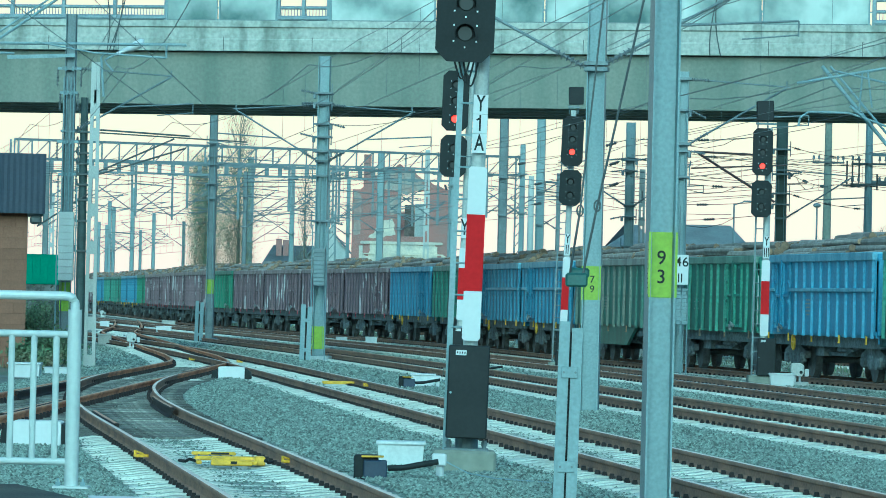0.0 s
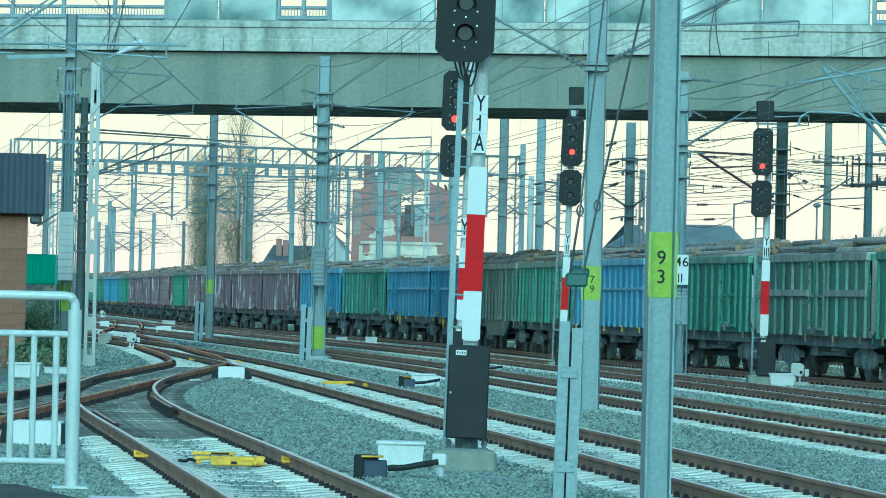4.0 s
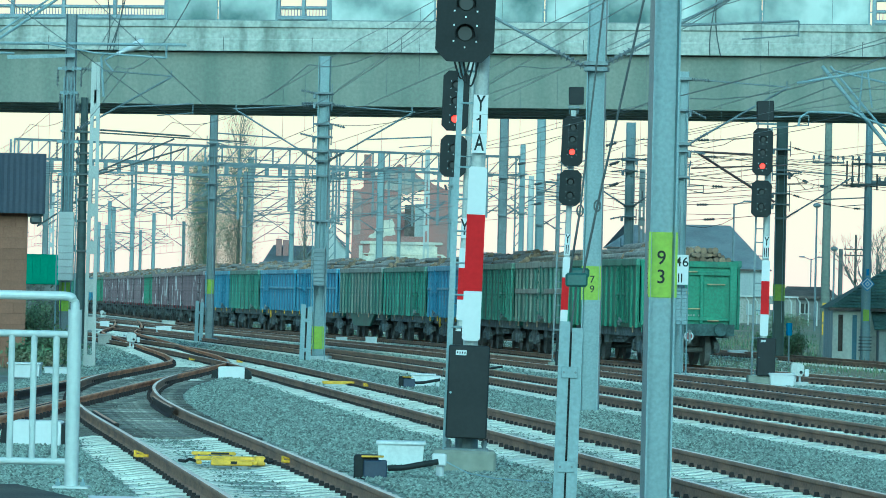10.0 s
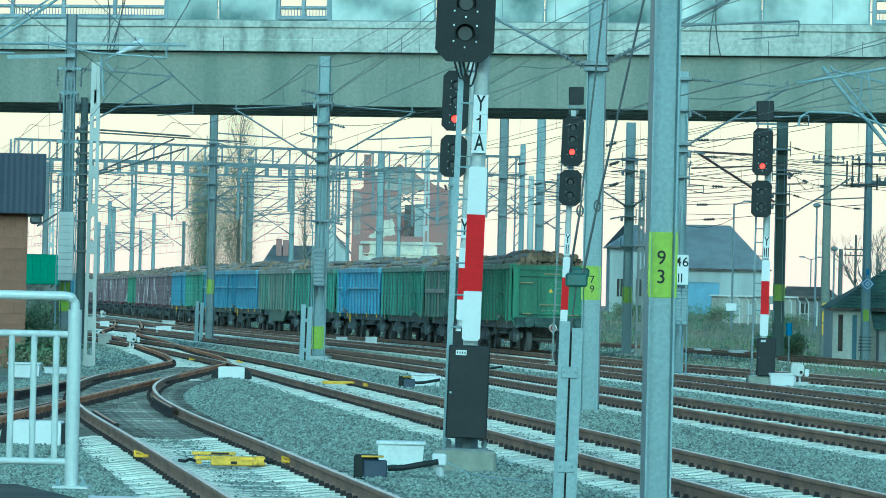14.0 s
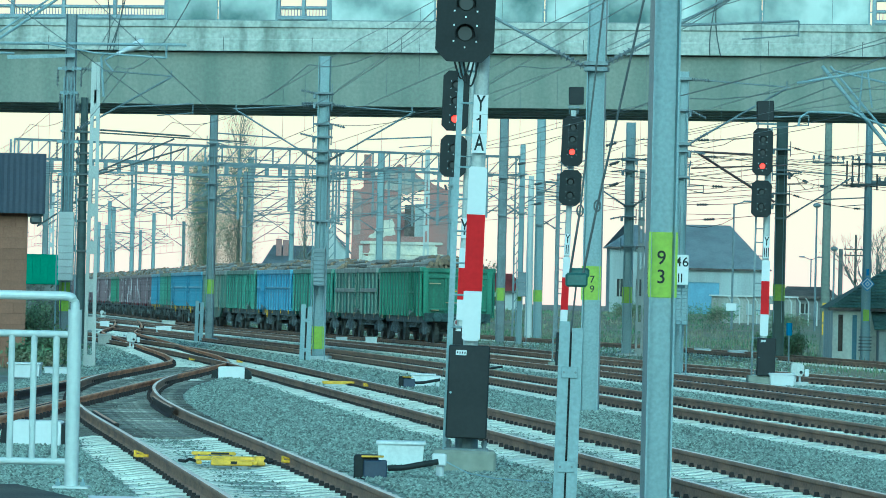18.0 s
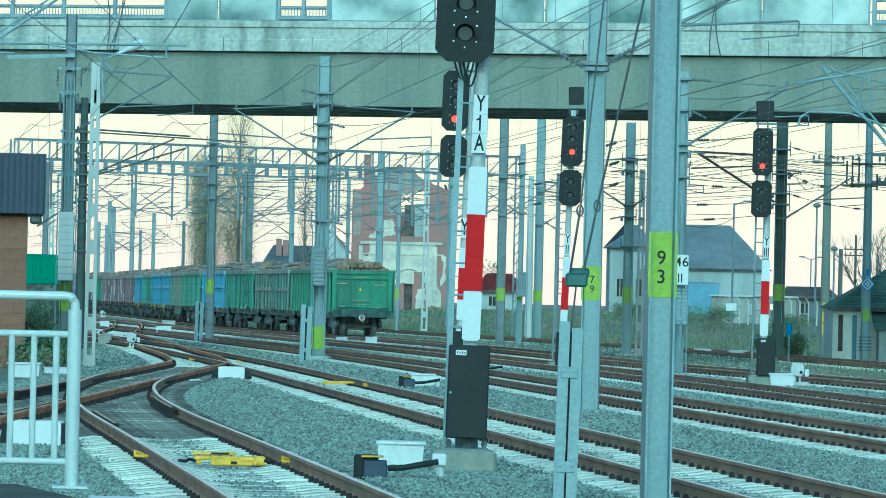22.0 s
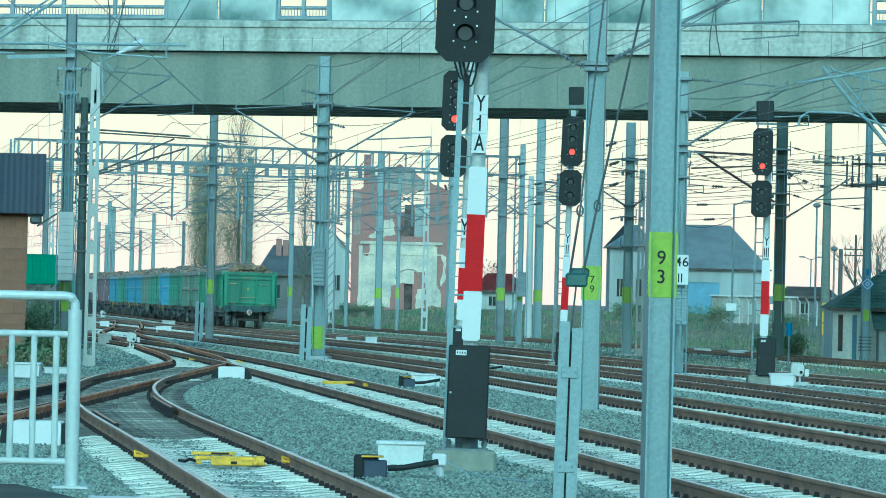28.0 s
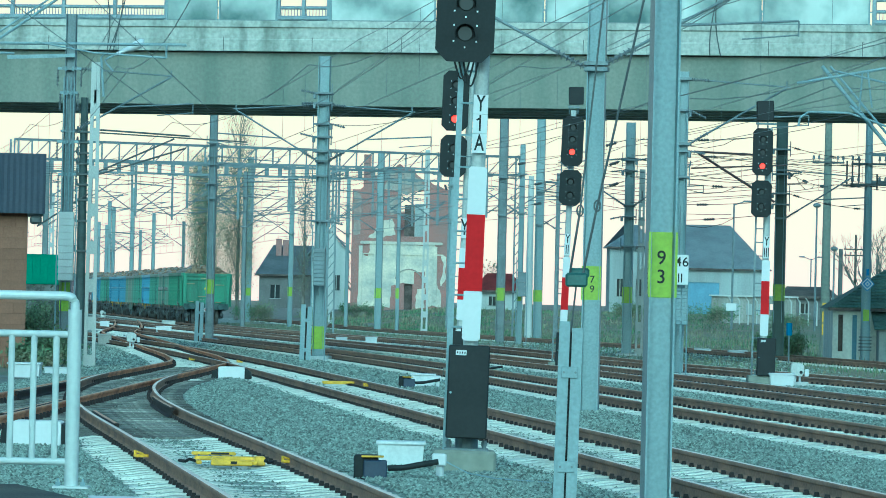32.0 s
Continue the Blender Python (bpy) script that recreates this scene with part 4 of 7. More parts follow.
            rod(bm, (x, y + e * 0.5, 1.06), (x, y + e * 0.57, 1.06), 0.2, 0.18, seg=18)
            part("buffer", bm, HEADSTOCK, hs)
        bm = bmesh.new()
        rod(bm, (0, y + e * 0.15, 1.0), (0, y + e * 0.36, 1.0), 0.05, seg=8)
        rod(bm, (0, y + e * 0.34, 1.02), (0, y + e * 0.36, 0.66), 0.035, seg=8)
        part("coupling", bm, UNDER, hs)
    bm = bmesh.new()
    box(bm, 0, 0, 1.16, WW - 0.25, WL, 0.12)
    box(bm, 0, 0, 0.98, 0.5, WL - 1, 0.3)
    rod(bm, (-0.7, -1.2, 0.78), (-0.7, 0.2, 0.78), 0.2, seg=10)
    box(bm, -0.95, 1.3, 0.78, 0.3, 0.9, 0.4)
    box(bm, -1.1, -1.6, 0.75, 0.06, 1.6, 0.06)
    for s in (-1, 1):
        box(bm, s * 1.2, 0, 0.98, 0.12, WL - 0.4, 0.32)
        bar(bm, (s * 1.0, -3.1, 0.92), (s * 0.95, -1.2, 0.66), 0.06, 0.09)
        bar(bm, (s * 1.0, 3.1, 0.92), (s * 0.95, 1.2, 0.66), 0.06, 0.09)
        box(bm, s * 0.95, 0, 0.64, 0.06, 2.5, 0.08)
    part("underframe", bm, UNDER, t)
    for y in (-4.5, 4.5):
        bogie(t, y)
    return t


def log_heap(seed, tall):
    """Three bundles of logs lying along the wagon, domed above its rim; the sawn ends show where one bundle is higher than the next."""
    rng = random.Random(seed)
    ring = [(math.cos(k * math.pi / 4), math.sin(k * math.pi / 4)) for k in range(8)]
    lv, lf, ev, ef = [], [], [], []
    for b in range(3):
        y0 = -6.32 + 4.2 * b
        top = 0.43 + tall * rng.uniform(-0.5, 1.0) + rng.uniform(-0.05, 0.08)
        z = 2.78
        while z < 3.02 + top:
            u = max(0.0, (z - 2.97) / (top + 0.08))
            span = 1.26 * math.sqrt(max(0.05, 1 - u * u))
            x = -span + rng.uniform(0, 0.08)
            r = 0.1
            while x < span:
                r = rng.uniform(0.055, 0.12)
                zz = z + rng.uniform(-0.04, 0.05)
                p = Vector((x, y0 + rng.uniform(0, 0.22), zz))
                q = Vector((max(-1.27, min(1.27, x + rng.uniform(-0.09, 0.09))), y0 + 4.12 + rng.uniform(-0.2, 0.15), zz + rng.uniform(-0.06, 0.04)))
                q.y = min(q.y, 6.4)
                d = (q - p).normalized()
                sx = d.cross(Vector((0, 0, 1))).normalized()
                sz = sx.cross(d)
                r2, o = r * rng.uniform(0.8, 0.95), len(lv)
                for e, rr in ((p, r), (q, r2)):
                    lv += [tuple(e + sx * (rr * c) + sz * (rr * k)) for c, k in ring]
                lf += [(o + k, o + (k + 1) % 8, o + 8 + (k + 1) % 8, o + 8 + k) for k in range(8)]
                for e, rr, dd in ((p, r, -0.002), (q, r2, 0.002)):
                    o = len(ev)
                    ev += [tuple(e + d * dd + sx * (rr * c) + sz * (rr * k)) for c, k in ring]
                    ef.append(tuple(o + k for k in (range(8) if dd < 0 else range(7, -1, -1))))
                x += r * 1.85
            z += 0.145
    t = thing("log_load", Matrix(), "heap of cut logs piled lengthwise above the wagon rim", "logs", "log loads of the train")
    tagged(raw("log_pile", lv, lf, LOGBARK, t), kind="stuff")
    tagged(raw("sawn_wood", ev, ef, LOGEND, t), "pale sawn log ends", kind="stuff")
    return t


# distance along the train's track, tabulated
ARC_Y = [40 + 2.0 * i for i in range(330)]
ARC_S = [0.0]
for ya, yb in zip(ARC_Y, ARC_Y[1:]):
    ARC_S.append(ARC_S[-1] + math.hypot(yb - ya, LINE_E(yb) - LINE_E(ya)))


def at_arc(s):
    y = float(np.interp(s, ARC_S, ARC_Y))
    if s > ARC_S[-1]:
        y = ARC_Y[-1] + (s - ARC_S[-1]) * 0.99
    return Vector((LINE_E(y), y, RAILZ))


def wagon_pose(s):
    a, b = at_arc(s - 4.5), at_arc(s + 4.5)
    d = b - a
    return Matrix.Translation((a + b) / 2) @ Matrix.Rotation(math.atan2(-d.x, d.y), 4, "Z")


ORDER = [("green", "plain"), ("grey", "band"), ("deep", "plain"), ("sky", "double"), ("deep", "plain"), ("grey", "belly"), ("blue", "double"), ("blue", "double"), ("deep", "plain"), ("blue", "plain")]
ORDER += [("maroon", "plain")] * 4 + [("green", "plain")] + [("maroon", "plain")] * 5 + [("green", "plain")] + [("blue", "plain")] * 2 + [("deep", "plain")] * 2 + [("blue", "plain")] + [("maroon", "plain")] * 2
TRAIN = []
PROTO, HEAPS = {}, []
for k, key in enumerate(ORDER):
    if key in PROTO:
        w = copy_thing(PROTO[key], Matrix())
    else:
        w = PROTO[key] = wagon(*key)
    if len(HEAPS) < 4:
        HEAPS.append(log_heap(11 + k, (0.05, 0.04, 0.1, 0.06)[k]))
        load = HEAPS[-1]
    else:
        load = copy_thing(HEAPS[(k * 3 + k // 4) % 4], Matrix())
    TRAIN.append((w, load))
# the round red and white tail disc on the last wagon
bm = bmesh.new()
rod(bm, (0.0, -WL / 2 - 0.2, 0.86), (0.0, -WL / 2 - 0.22, 0.86), 0.14, seg=24)
disc = part("tail_disc", bm, WHITE, TRAIN[0][0], "round tail disc, white rim round red")
bm = bmesh.new()
rod(bm, (0.0, -WL / 2 - 0.222, 0.86), (0.0, -WL / 2 - 0.228, 0.86), 0.1, seg=24)
part("disc_face", bm, mat("dull_red_disc", (0.3, 0.1, 0.09), 0.5, var=0.1), disc)

SPEED = 7.2
TAIL0 = float(np.interp(73.3, ARC_Y, ARC_S))


def motions():
    times = [2.0 * i for i in range(17)]
    for k, (w, load) in enumerate(TRAIN):
        rows = [(t, wagon_pose(TAIL0 + SPEED * t + PITCH * (k + 0.5))) for t in times]
        walk(w, rows)
        walk(load, rows)
        for b in w.children:
            for s in b.children:
                if s.name.startswith("wheelset"):
                    at = s.matrix_basis.translation
                    turns = [(f / 15, Matrix.Translation(at) @ Matrix.Rotation(-SPEED * f / 15 / 0.46, 4, "X")) for f in range(481)]
                    walk(s, turns)


# ---- platform end with its railing ----
ASPHALT = mat("platform_asphalt", (0.082, 0.078, 0.064), 0.9, var=0.25, scale=1.5, fine=50, bump=0.4)
RAILPAINT = mat("pale_railing_paint", (0.52, 0.54, 0.51), 0.4, var=0.06, scale=3, fine=25, bump=0.04)


def edge_x(y):
    return -1.4 - 0.104 * (y - 25.6)


def platform():
    bm = bmesh.new()
    rows = []
    for y in (-25, -10, 0, 10, 20, 26.2, 28.3):
        e = edge_x(y) if y < 27 else edge_x(y) - 0.35
        rows.append([(-9, y, 0.0), (-9, y, 0.825), (e - 0.36, y, 0.825), (e - 0.36, y, 0.0)])
    loft(bm, rows, close=True)
    bmesh.ops.recalc_face_normals(bm, faces=bm.faces[:])
    p = setting("platform", bm, ASPHALT, "dark asphalt end of a station platform", "platform")
    for i in range(21):
        y0, y1 = -15.3 + 2 * i, -13.33 + 2 * i
        bm = bmesh.new()
        e0, e1 = edge_x(y0), edge_x(y1)
        loft(bm, [[(e0 - 0.36, y0, 0.0), (e0 - 0.36, y0, 0.835), (e0, y0, 0.835), (e0, y0, 0.0)], [(e1 - 0.36, y1, 0.0), (e1 - 0.36, y1, 0.835), (e1, y1, 0.835), (e1, y1, 0.0)]], close=True)
        bmesh.ops.recalc_face_normals(bm, faces=bm.faces[:])
        part("edge_slab", bm, WHITE, p, "white painted edge slab")


platform()
rl = thing("railing", pose(-2.055, 27.9, 0.825), "pale painted tubular steel railing on the platform end", "railing")
for px in (0.0, -1.6, -3.2):
    bm = bmesh.new()
    rod(bm, (px, 0, 0.012), (px, 0, 1.0), 0.039, seg=20)
    po = part("post", bm, RAILPAINT, rl)
    bm = bmesh.new()
    box(bm, px, 0, 0.006, 0.2, 0.2, 0.012)
    part("base_plate", bm, RAILPAINT, po)
    for a in (-0.07, 0.07):
        bm = bmesh.new()
        rod(bm, (px + a, -0.06, 0.012), (px + a, -0.06, 0.035), 0.016, seg=6)
        rod(bm, (px + a, -0.06, 0.03), (px + a, -0.06, 0.055), 0.008, seg=6)
        part("bolt", bm, GALV, po)
bm = bmesh.new()
pts = [(-3.3, 0, 1.075), (-0.05, 0, 1.075)] + [(-0.05 + 0.05 * math.sin(a), 0, 1.025 + 0.05 * math.cos(a)) for a in (0.4, 0.8, 1.2, 1.57)] + [(0, 0, 0.99)]
tube(bm, pts, 0.026, 14)
part("top_rail", bm, RAILPAINT, rl)
for z in (0.86, 0.145):
    bm = bmesh.new()
    rod(bm, (-3.2, 0, z), (0, 0, z), 0.02, seg=14)
    part("cross_rail", bm, RAILPAINT, rl)
for i in range(24):
    if i % 12 != 11:
        bm = bmesh.new()
        x = -0.1 - 0.125 * i
        rod(bm, (x, 0, 0.145), (x, 0, 0.86), 0.0185, seg=10)
        part("baluster", bm, RAILPAINT, rl)


# ---- trackside boxes ----
def cable_box(x, y, w, h, d, label, material=None, rz=0.0, legs=0.0):
    t = thing("cable_box", pose(x, y, 0, 0, 0, rz), label, "cable box", "trackside cable boxes")
    bm = bmesh.new()
    z0 = legs
    loft(bm, [[(-w * 0.46, -d * 0.44, z0), (w * 0.46, -d * 0.44, z0), (w * 0.46, d * 0.44, z0), (-w * 0.46, d * 0.44, z0)], [(-w * 0.49, -d * 0.48, z0 + h * 0.85), (w * 0.49, -d * 0.48, z0 + h * 0.85), (w * 0.49, d * 0.48, z0 + h * 0.85), (-w * 0.49, d * 0.48, z0 + h * 0.85)]], close=True)
    bmesh.ops.recalc_face_normals(bm, faces=bm.faces[:])
    part("body", bm, material or GREYBOX, t)
    bm = bmesh.new()
    box(bm, 0, 0, z0 + h * 0.92, w * 1.06, d * 1.06, h * 0.14, bevel=0.012)
    part("lid", bm, material or GREYBOX, t)
    if legs:
        for a in (-1, 1):
            bm = bmesh.new()
            box(bm, a * w * 0.35, 0, legs / 2 - 0.05, 0.05, d * 0.5, legs + 0.1)
            part("leg", bm, GALV_DULL, t)
    return t


cable_box(-0.43, 57.0, 0.54, 0.31, 0.4, "pale grey plastic cable box on the ballast")
cable_box(-0.37, 110.0, 0.54, 0.31, 0.4, "pale grey plastic cable box on the ballast")
cable_box(-16.6, 303.0, 0.8, 0.36, 0.5, "grey concrete trough box", POST)
cable_box(-13.6, 244.0, 0.75, 0.38, 0.5, "white cabinet beside the crossover", WHITE)
cable_box(-12.5, 185.0, 0.5, 0.42, 0.4, "grey box beside the track", POST)
cable_box(-18.6, 275.0, 0.5, 0.4, 0.4, "white box beside the track", WHITE)
cable_box(-4.43, 222.0, 0.5, 0.22, 0.4, "white cable box beyond the yard tracks", WHITE)
cable_box(-2.97, 212.0, 0.5, 0.33, 0.4, "pale grey cable box beyond the yard tracks")
cable_box(8.4, 122.3, 0.6, 0.34, 0.4, "white cable box at the foot of a signal", WHITE)


cable_box(-9.3, 111.4, 0.72, 0.34, 0.6, "white concrete trough box beside the crossover", WHITE)
cable_box(-8.75, 114.6, 0.72, 0.2, 0.5, "low white concrete trough beside the crossover", WHITE)


def point_cover(x, y, w, h, rz=0.0):
    t = thing("point_machine_cover", pose(x, y, 0, 0, 0, rz), "white rounded cover with black ends beside the rails", "point machine", "point machine covers")
    bm = bmesh.new()
    prism(bm, [(-w / 2, 0), (w / 2, 0), (w / 2, h * 0.95), (w / 2 - 0.03, h), (-w / 2 + 0.03, h), (-w / 2, h * 0.95)], -0.25, 0.25)
    part("cover", bm, WHITE, t)
    for s in (-1, 1):
        bm = bmesh.new()
        prism(bm, [(s * (w / 2 + 0.003), 0), (s * (w / 2 + 0.003), h * 0.9), (s * (w / 2 + 0.14), h * 0.62), (s * (w / 2 + 0.17), 0)], -0.22, 0.22)
        part("end_cap", bm, BLACK, t)


point_cover(-4.8, 114.6, 0.6, 0.3)
point_cover(-4.99, 62.0, 0.6, 0.32)

# yellow track device lying across the sleepers
yd = thing("track_magnet", pose(-2.36, 55.4, 0.05, 0, 0, 5.0), "yellow painted steel track device bolted between the rails", "track device")
for nm, bx in (("housing", (0.02, 0.1, 0.06, 0.74, 0.1, 0.05)), ("rear_beam", (-0.12, 0.5, 0.1, 0.5, 0.06, 0.04)), ("front_beam", (0.04, -0.5, 0.03, 0.46, 0.1, 0.06)), ("cross_arm", (-0.32, 0.0, 0.03, 0.06, 1.0, 0.045)), ("cross_arm", (0.3, 0.0, 0.03, 0.06, 1.0, 0.045)), ("side_block", (0.36, -0.2, 0.05, 0.12, 0.3, 0.1)), ("side_block", (-0.1, -0.3, 0.045, 0.16, 0.2, 0.07))):
    bm = bmesh.new()
    box(bm, *bx, bevel=0.012)
    part(nm, bm, YELLOW, yd)
bm = bmesh.new()
for i in range(6):
    rod(bm, (-0.3 + 0.12 * i, 0.1, 0.085), (-0.3 + 0.12 * i, 0.1, 0.1), 0.014, seg=6)
part("bolts", bm, GALV_DULL, yd)
bm = bmesh.new()
for sx in (-1, 1):
    tube(bm, [(sx * 0.36, -0.3, 0.04), (sx * 0.42, -0.36, 0.06), (sx * 0.46, -0.2, 0.03), (sx * 0.52, 0.1, 0.03)], 0.018, 8)
part("cable", bm, BLACK, yd, "black rubber cables")
bm = bmesh.new()
box(bm, 0.06, -0.553, 0.035, 0.07, 0.012, 0.03)
box(bm, -0.05, 0.466, 0.102, 0.2, 0.012, 0.02)
part("slot", bm, BLACK, yd, "dark slots in the beams")
yb = thing("track_magnet", pose(-2.2, 107.8, 0.05, 0, 0, 6.0), "yellow flat track device between the rails of the second track", "track device")
bm = bmesh.new()
box(bm, 0, 0, 0.06, 0.7, 0.3, 0.05, bevel=0.01)
part("housing", bm, YELLOW, yb)
bm = bmesh.new()
box(bm, -0.1, -0.22, 0.05, 0.5, 0.1, 0.06, bevel=0.01)
part("front_beam", bm, YELLOW, yb)
for x, y in ((-3.33, 55.8), (-1.65, 55.0), (-3.18, 107.0), (-1.52, 104.2), (-5.55, 137.5), (-7.0, 140.0)):
    c = thing("rail_clamp", pose(x, y, 0.05, 0, 0, 6), "small yellow clamp fixed to the rail foot", "rail clamp", "yellow rail clamps")
    bm = bmesh.new()
    box(bm, 0, 0, 0.06, 0.15, 0.12, 0.035, rz=0.2, bevel=0.008)
    box(bm, -0.02, 0, 0.095, 0.1, 0.1, 0.022, tilt=Matrix.Rotation(0.35, 4, "Y"), bevel=0.008)
    part("body", bm, YELLOW, c)
    bm = bmesh.new()
    rod(bm, (-0.07, -0.02, 0.06), (-0.07, -0.02, 0.12), 0.018, seg=6)
    part("bolt", bm, YELLOW, c)

# dark connector box with a hose that runs to a small white post
cn = thing("cable_connector", pose(-0.72, 53.2, 0), "dark connector box with a yellow lid and black hose", "connector")
bm = bmesh.new()
box(bm, -0.05, 0.06, 0.13, 0.26, 0.3, 0.26, bevel=0.015)
part("casing", bm, BLACK, cn)
bm = bmesh.new()
box(bm, 0.05, -0.16, 0.1, 0.25, 0.1, 0.22, bevel=0.012)
part("front_plate", bm, mat("navy_plastic", (0.02, 0.03, 0.06), 0.4, var=0.1), cn)
bm = bmesh.new()
box(bm, 0.02, -0.08, 0.245, 0.24, 0.14, 0.02, bevel=0.006)
part("lid", bm, YELLOW, cn)
bm = bmesh.new()
tube(bm, [(0.18, -0.05, 0.12), (0.35, -0.05, 0.13), (0.55, -0.03, 0.17), (0.72, 0.0, 0.2)], 0.033, 10)
part("hose", bm, BLACK, cn)
hp = thing("cable_post", pose(0.02, 53.6, 0), "short white post with a terminal box", "post")
bm = bmesh.new()
rod(bm, (0, 0, -0.05), (0, 0, 0.15), 0.045, seg=10)
part("leg", bm, WHITE, hp)
bm = bmesh.new()
box(bm, -0.01, 0, 0.21, 0.16, 0.16, 0.13, bevel=0.015)
part("terminal_box", bm, WHITE, hp)
bm = bmesh.new()
tube(bm, [(0.05, -0.05, 0.2), (0.3, -0.2, 0.08), (0.6, -0.5, 0.04), (1.1, -1.0, 0.03), (1.5, -1.2, 0.03)], 0.008, 6)
part("wire", bm, GALV, hp, "thin pale wire running to the ballast")

copy_thing(cn, pose(-0.72, 108.6, 0))
copy_thing(hp, pose(-0.05, 109.5, 0))
copy_thing(cn, pose(0.95, 133.5, 0))
# cable loops under the near signal's head
sc = thing("signal_cable", pose(0.24, 55.9, 0), "black cable loops below the signal head", "cable")
for k in range(3):
    bm = bmesh.new()
    tube(bm, [(-0.16 + 0.05 * k + 0.17 * u, -0.1, 4.62 - 0.27 * math.sin(math.pi * u) * (0.75 + 0.15 * k)) for u in np.linspace(0, 1, 12)], 0.011, 6)
    part("loop", bm, BLACK, sc)

# dwarf signals and small posts by the crossover
for x, y, h in ((-10.57, 170.0, 0.6), (-27.0, 396.0, 0.55), (8.83, 123.0, 0.58)):
    t = thing("dwarf_signal", pose(x, y, 0), "low pale grey trackside signal on two legs", "dwarf signal", "dwarf signals of the yard")
    bm = bmesh.new()
    box(bm, 0.06, 0, 0.06, 0.42, 0.3, 0.13, bevel=0.015)
    part("plinth", bm, POST, t)
    for q in (-0.05, 0.06):
        bm = bmesh.new()
        rod(bm, (q, 0, 0.1), (q, 0, h * 0.6), 0.026, seg=8)
        part("leg", bm, WHITE, t)
    bm = bmesh.new()
    prism(bm, [(-0.16, h * 0.5), (0.1, h * 0.42), (0.16, h * 0.6), (0.16, h * 0.9), (0.08, h), (-0.12, h * 1.02), (-0.17, h * 0.9)], -0.12, 0.12)
    bmesh.ops.bevel(bm, geom=bm.edges[:], offset=0.015, segments=1, affect="EDGES")
    hd = part("head", bm, POST, t)
    bm = bmesh.new()
    rod(bm, (0.08, -0.12, h * 0.62), (0.08, -0.16, h * 0.62), 0.04, seg=10)
    part("lens", bm, LENS, hd)
    bm = bmesh.new()
    box(bm, 0.23, -0.02, h * 0.6, 0.1, 0.12, 0.18, bevel=0.012)
    part("terminal_box", bm, WHITE, t)
for x, y, w in ((10.5, 199.5, 0.65), (11.7, 196.0, 0.75)):
    t = thing("concrete_slab", pose(x, y, 0, 0, 0, 8), "pale concrete slab lying beside the siding", "slab", "slabs beside the siding")
    bm = bmesh.new()
    box(bm, 0, 0, 0.12, w, 0.35, 0.26, bevel=0.02)
    part("slab", bm, POST, t)


# ---- guide channels of the tensioning weights, and anchor stays ----
def guide_channels(x, y, h, w, gap, label):
    t = thing("guide_channels", pose(x, y, 0, 0, 1.0, 0), label, "steel channels")
    for s in (-1, 1):
        bm = bmesh.new()
        c = s * (w / 2 + gap / 2)
        a, k = w / 2, 0.008
        out = [(c - a, -0.05), (c + a, -0.05), (c + a, 0.05), (c + a - k, 0.05), (c + a - k, -0.05 + k), (c - a + k, -0.05 + k), (c - a + k, 0.05), (c - a, 0.05)]
        hh = h if s < 0 else h - 0.06
        loft(bm, [[(x2, y2, -0.1) for x2, y2 in out], [(x2, y2, hh) for x2, y2 in out]], close=True)
        bmesh.ops.recalc_face_normals(bm, faces=bm.faces[:])
        part("channel", bm, GALV, t)
    # black rod added so that the slot between the channels stays dark
    bm = bmesh.new()
    rod(bm, (0, -0.02, 0), (0, -0.02, h - 0.1), gap * 0.45, seg=6)
    part("slide_rod", bm, BLACK, t)
    for z in (h * 0.2, h * 0.72):
        bm = bmesh.new()
        box(bm, 0, -0.062, z, w * 1.55, 0.012, 0.11, bevel=0.004)
        cl = part("clamp", bm, GALV, t)
        for a in (-1, 1):
            bm = bmesh.new()
            rod(bm, (a * w * 0.55, -0.068, z), (a * w * 0.55, -0.085, z), 0.012, seg=6)
            part("bolt", bm, GALV_DULL, cl)


guide_channels(1.225, 48.0, 1.75, 0.102, 0.022, "pair of galvanised guide channels standing on the ballast")
guide_channels(-4.12, 151.0, 1.72, 0.14, 0.06, "pair of galvanised guide channels by a mast")
guide_channels(-9.9, 203.0, 1.7, 0.14, 0.06, "pair of galvanised guide channels by a mast")
an = thing("anchor_stay", pose(1.165, 49.5, 0), "steel anchor stay rods with a dark green coupling block", "anchor stay")
for a, b, r in (((-0.03, 0, -0.05), (0.17, 0, 2.12), 0.009), ((0.10, 0, 2.2), (0.19, 0, 2.85), 0.012), ((0.23, 0, 2.2), (0.36, 0, 2.9), 0.012), ((0.19, 0, 2.85), (0.42, 0.4, 5.3), 0.01), ((0.36, 0, 2.9), (0.86, 0.5, 5.3), 0.012)):
    bm = bmesh.new()
    rod(bm, a, b, r, seg=8)
    part("rod", bm, STEEL_DARK, an)
bm = bmesh.new()
box(bm, 0.17, 0, 2.16, 0.22, 0.12, 0.14, bevel=0.02)
part("coupling_block", bm, mat("dark_green_paint", (0.06, 0.12, 0.1), 0.45, var=0.15), an)
bm = bmesh.new()
box(bm, 0.2, 0.1, 2.23, 0.2, 0.08, 0.1, bevel=0.02)
part("rear_block", bm, MATS["dark_green_paint"], an)
for x, z in ((0.19, 2.85), (0.36, 2.9)):
    bm = bmesh.new()
    pts = [(x + 0.03 * math.cos(a), 0, z + 0.055 * math.sin(a)) for a in np.linspace(0, 2 * math.pi, 13)]
    tube(bm, pts, 0.009, 6)
    part("shackle", bm, STEEL_DARK, an)


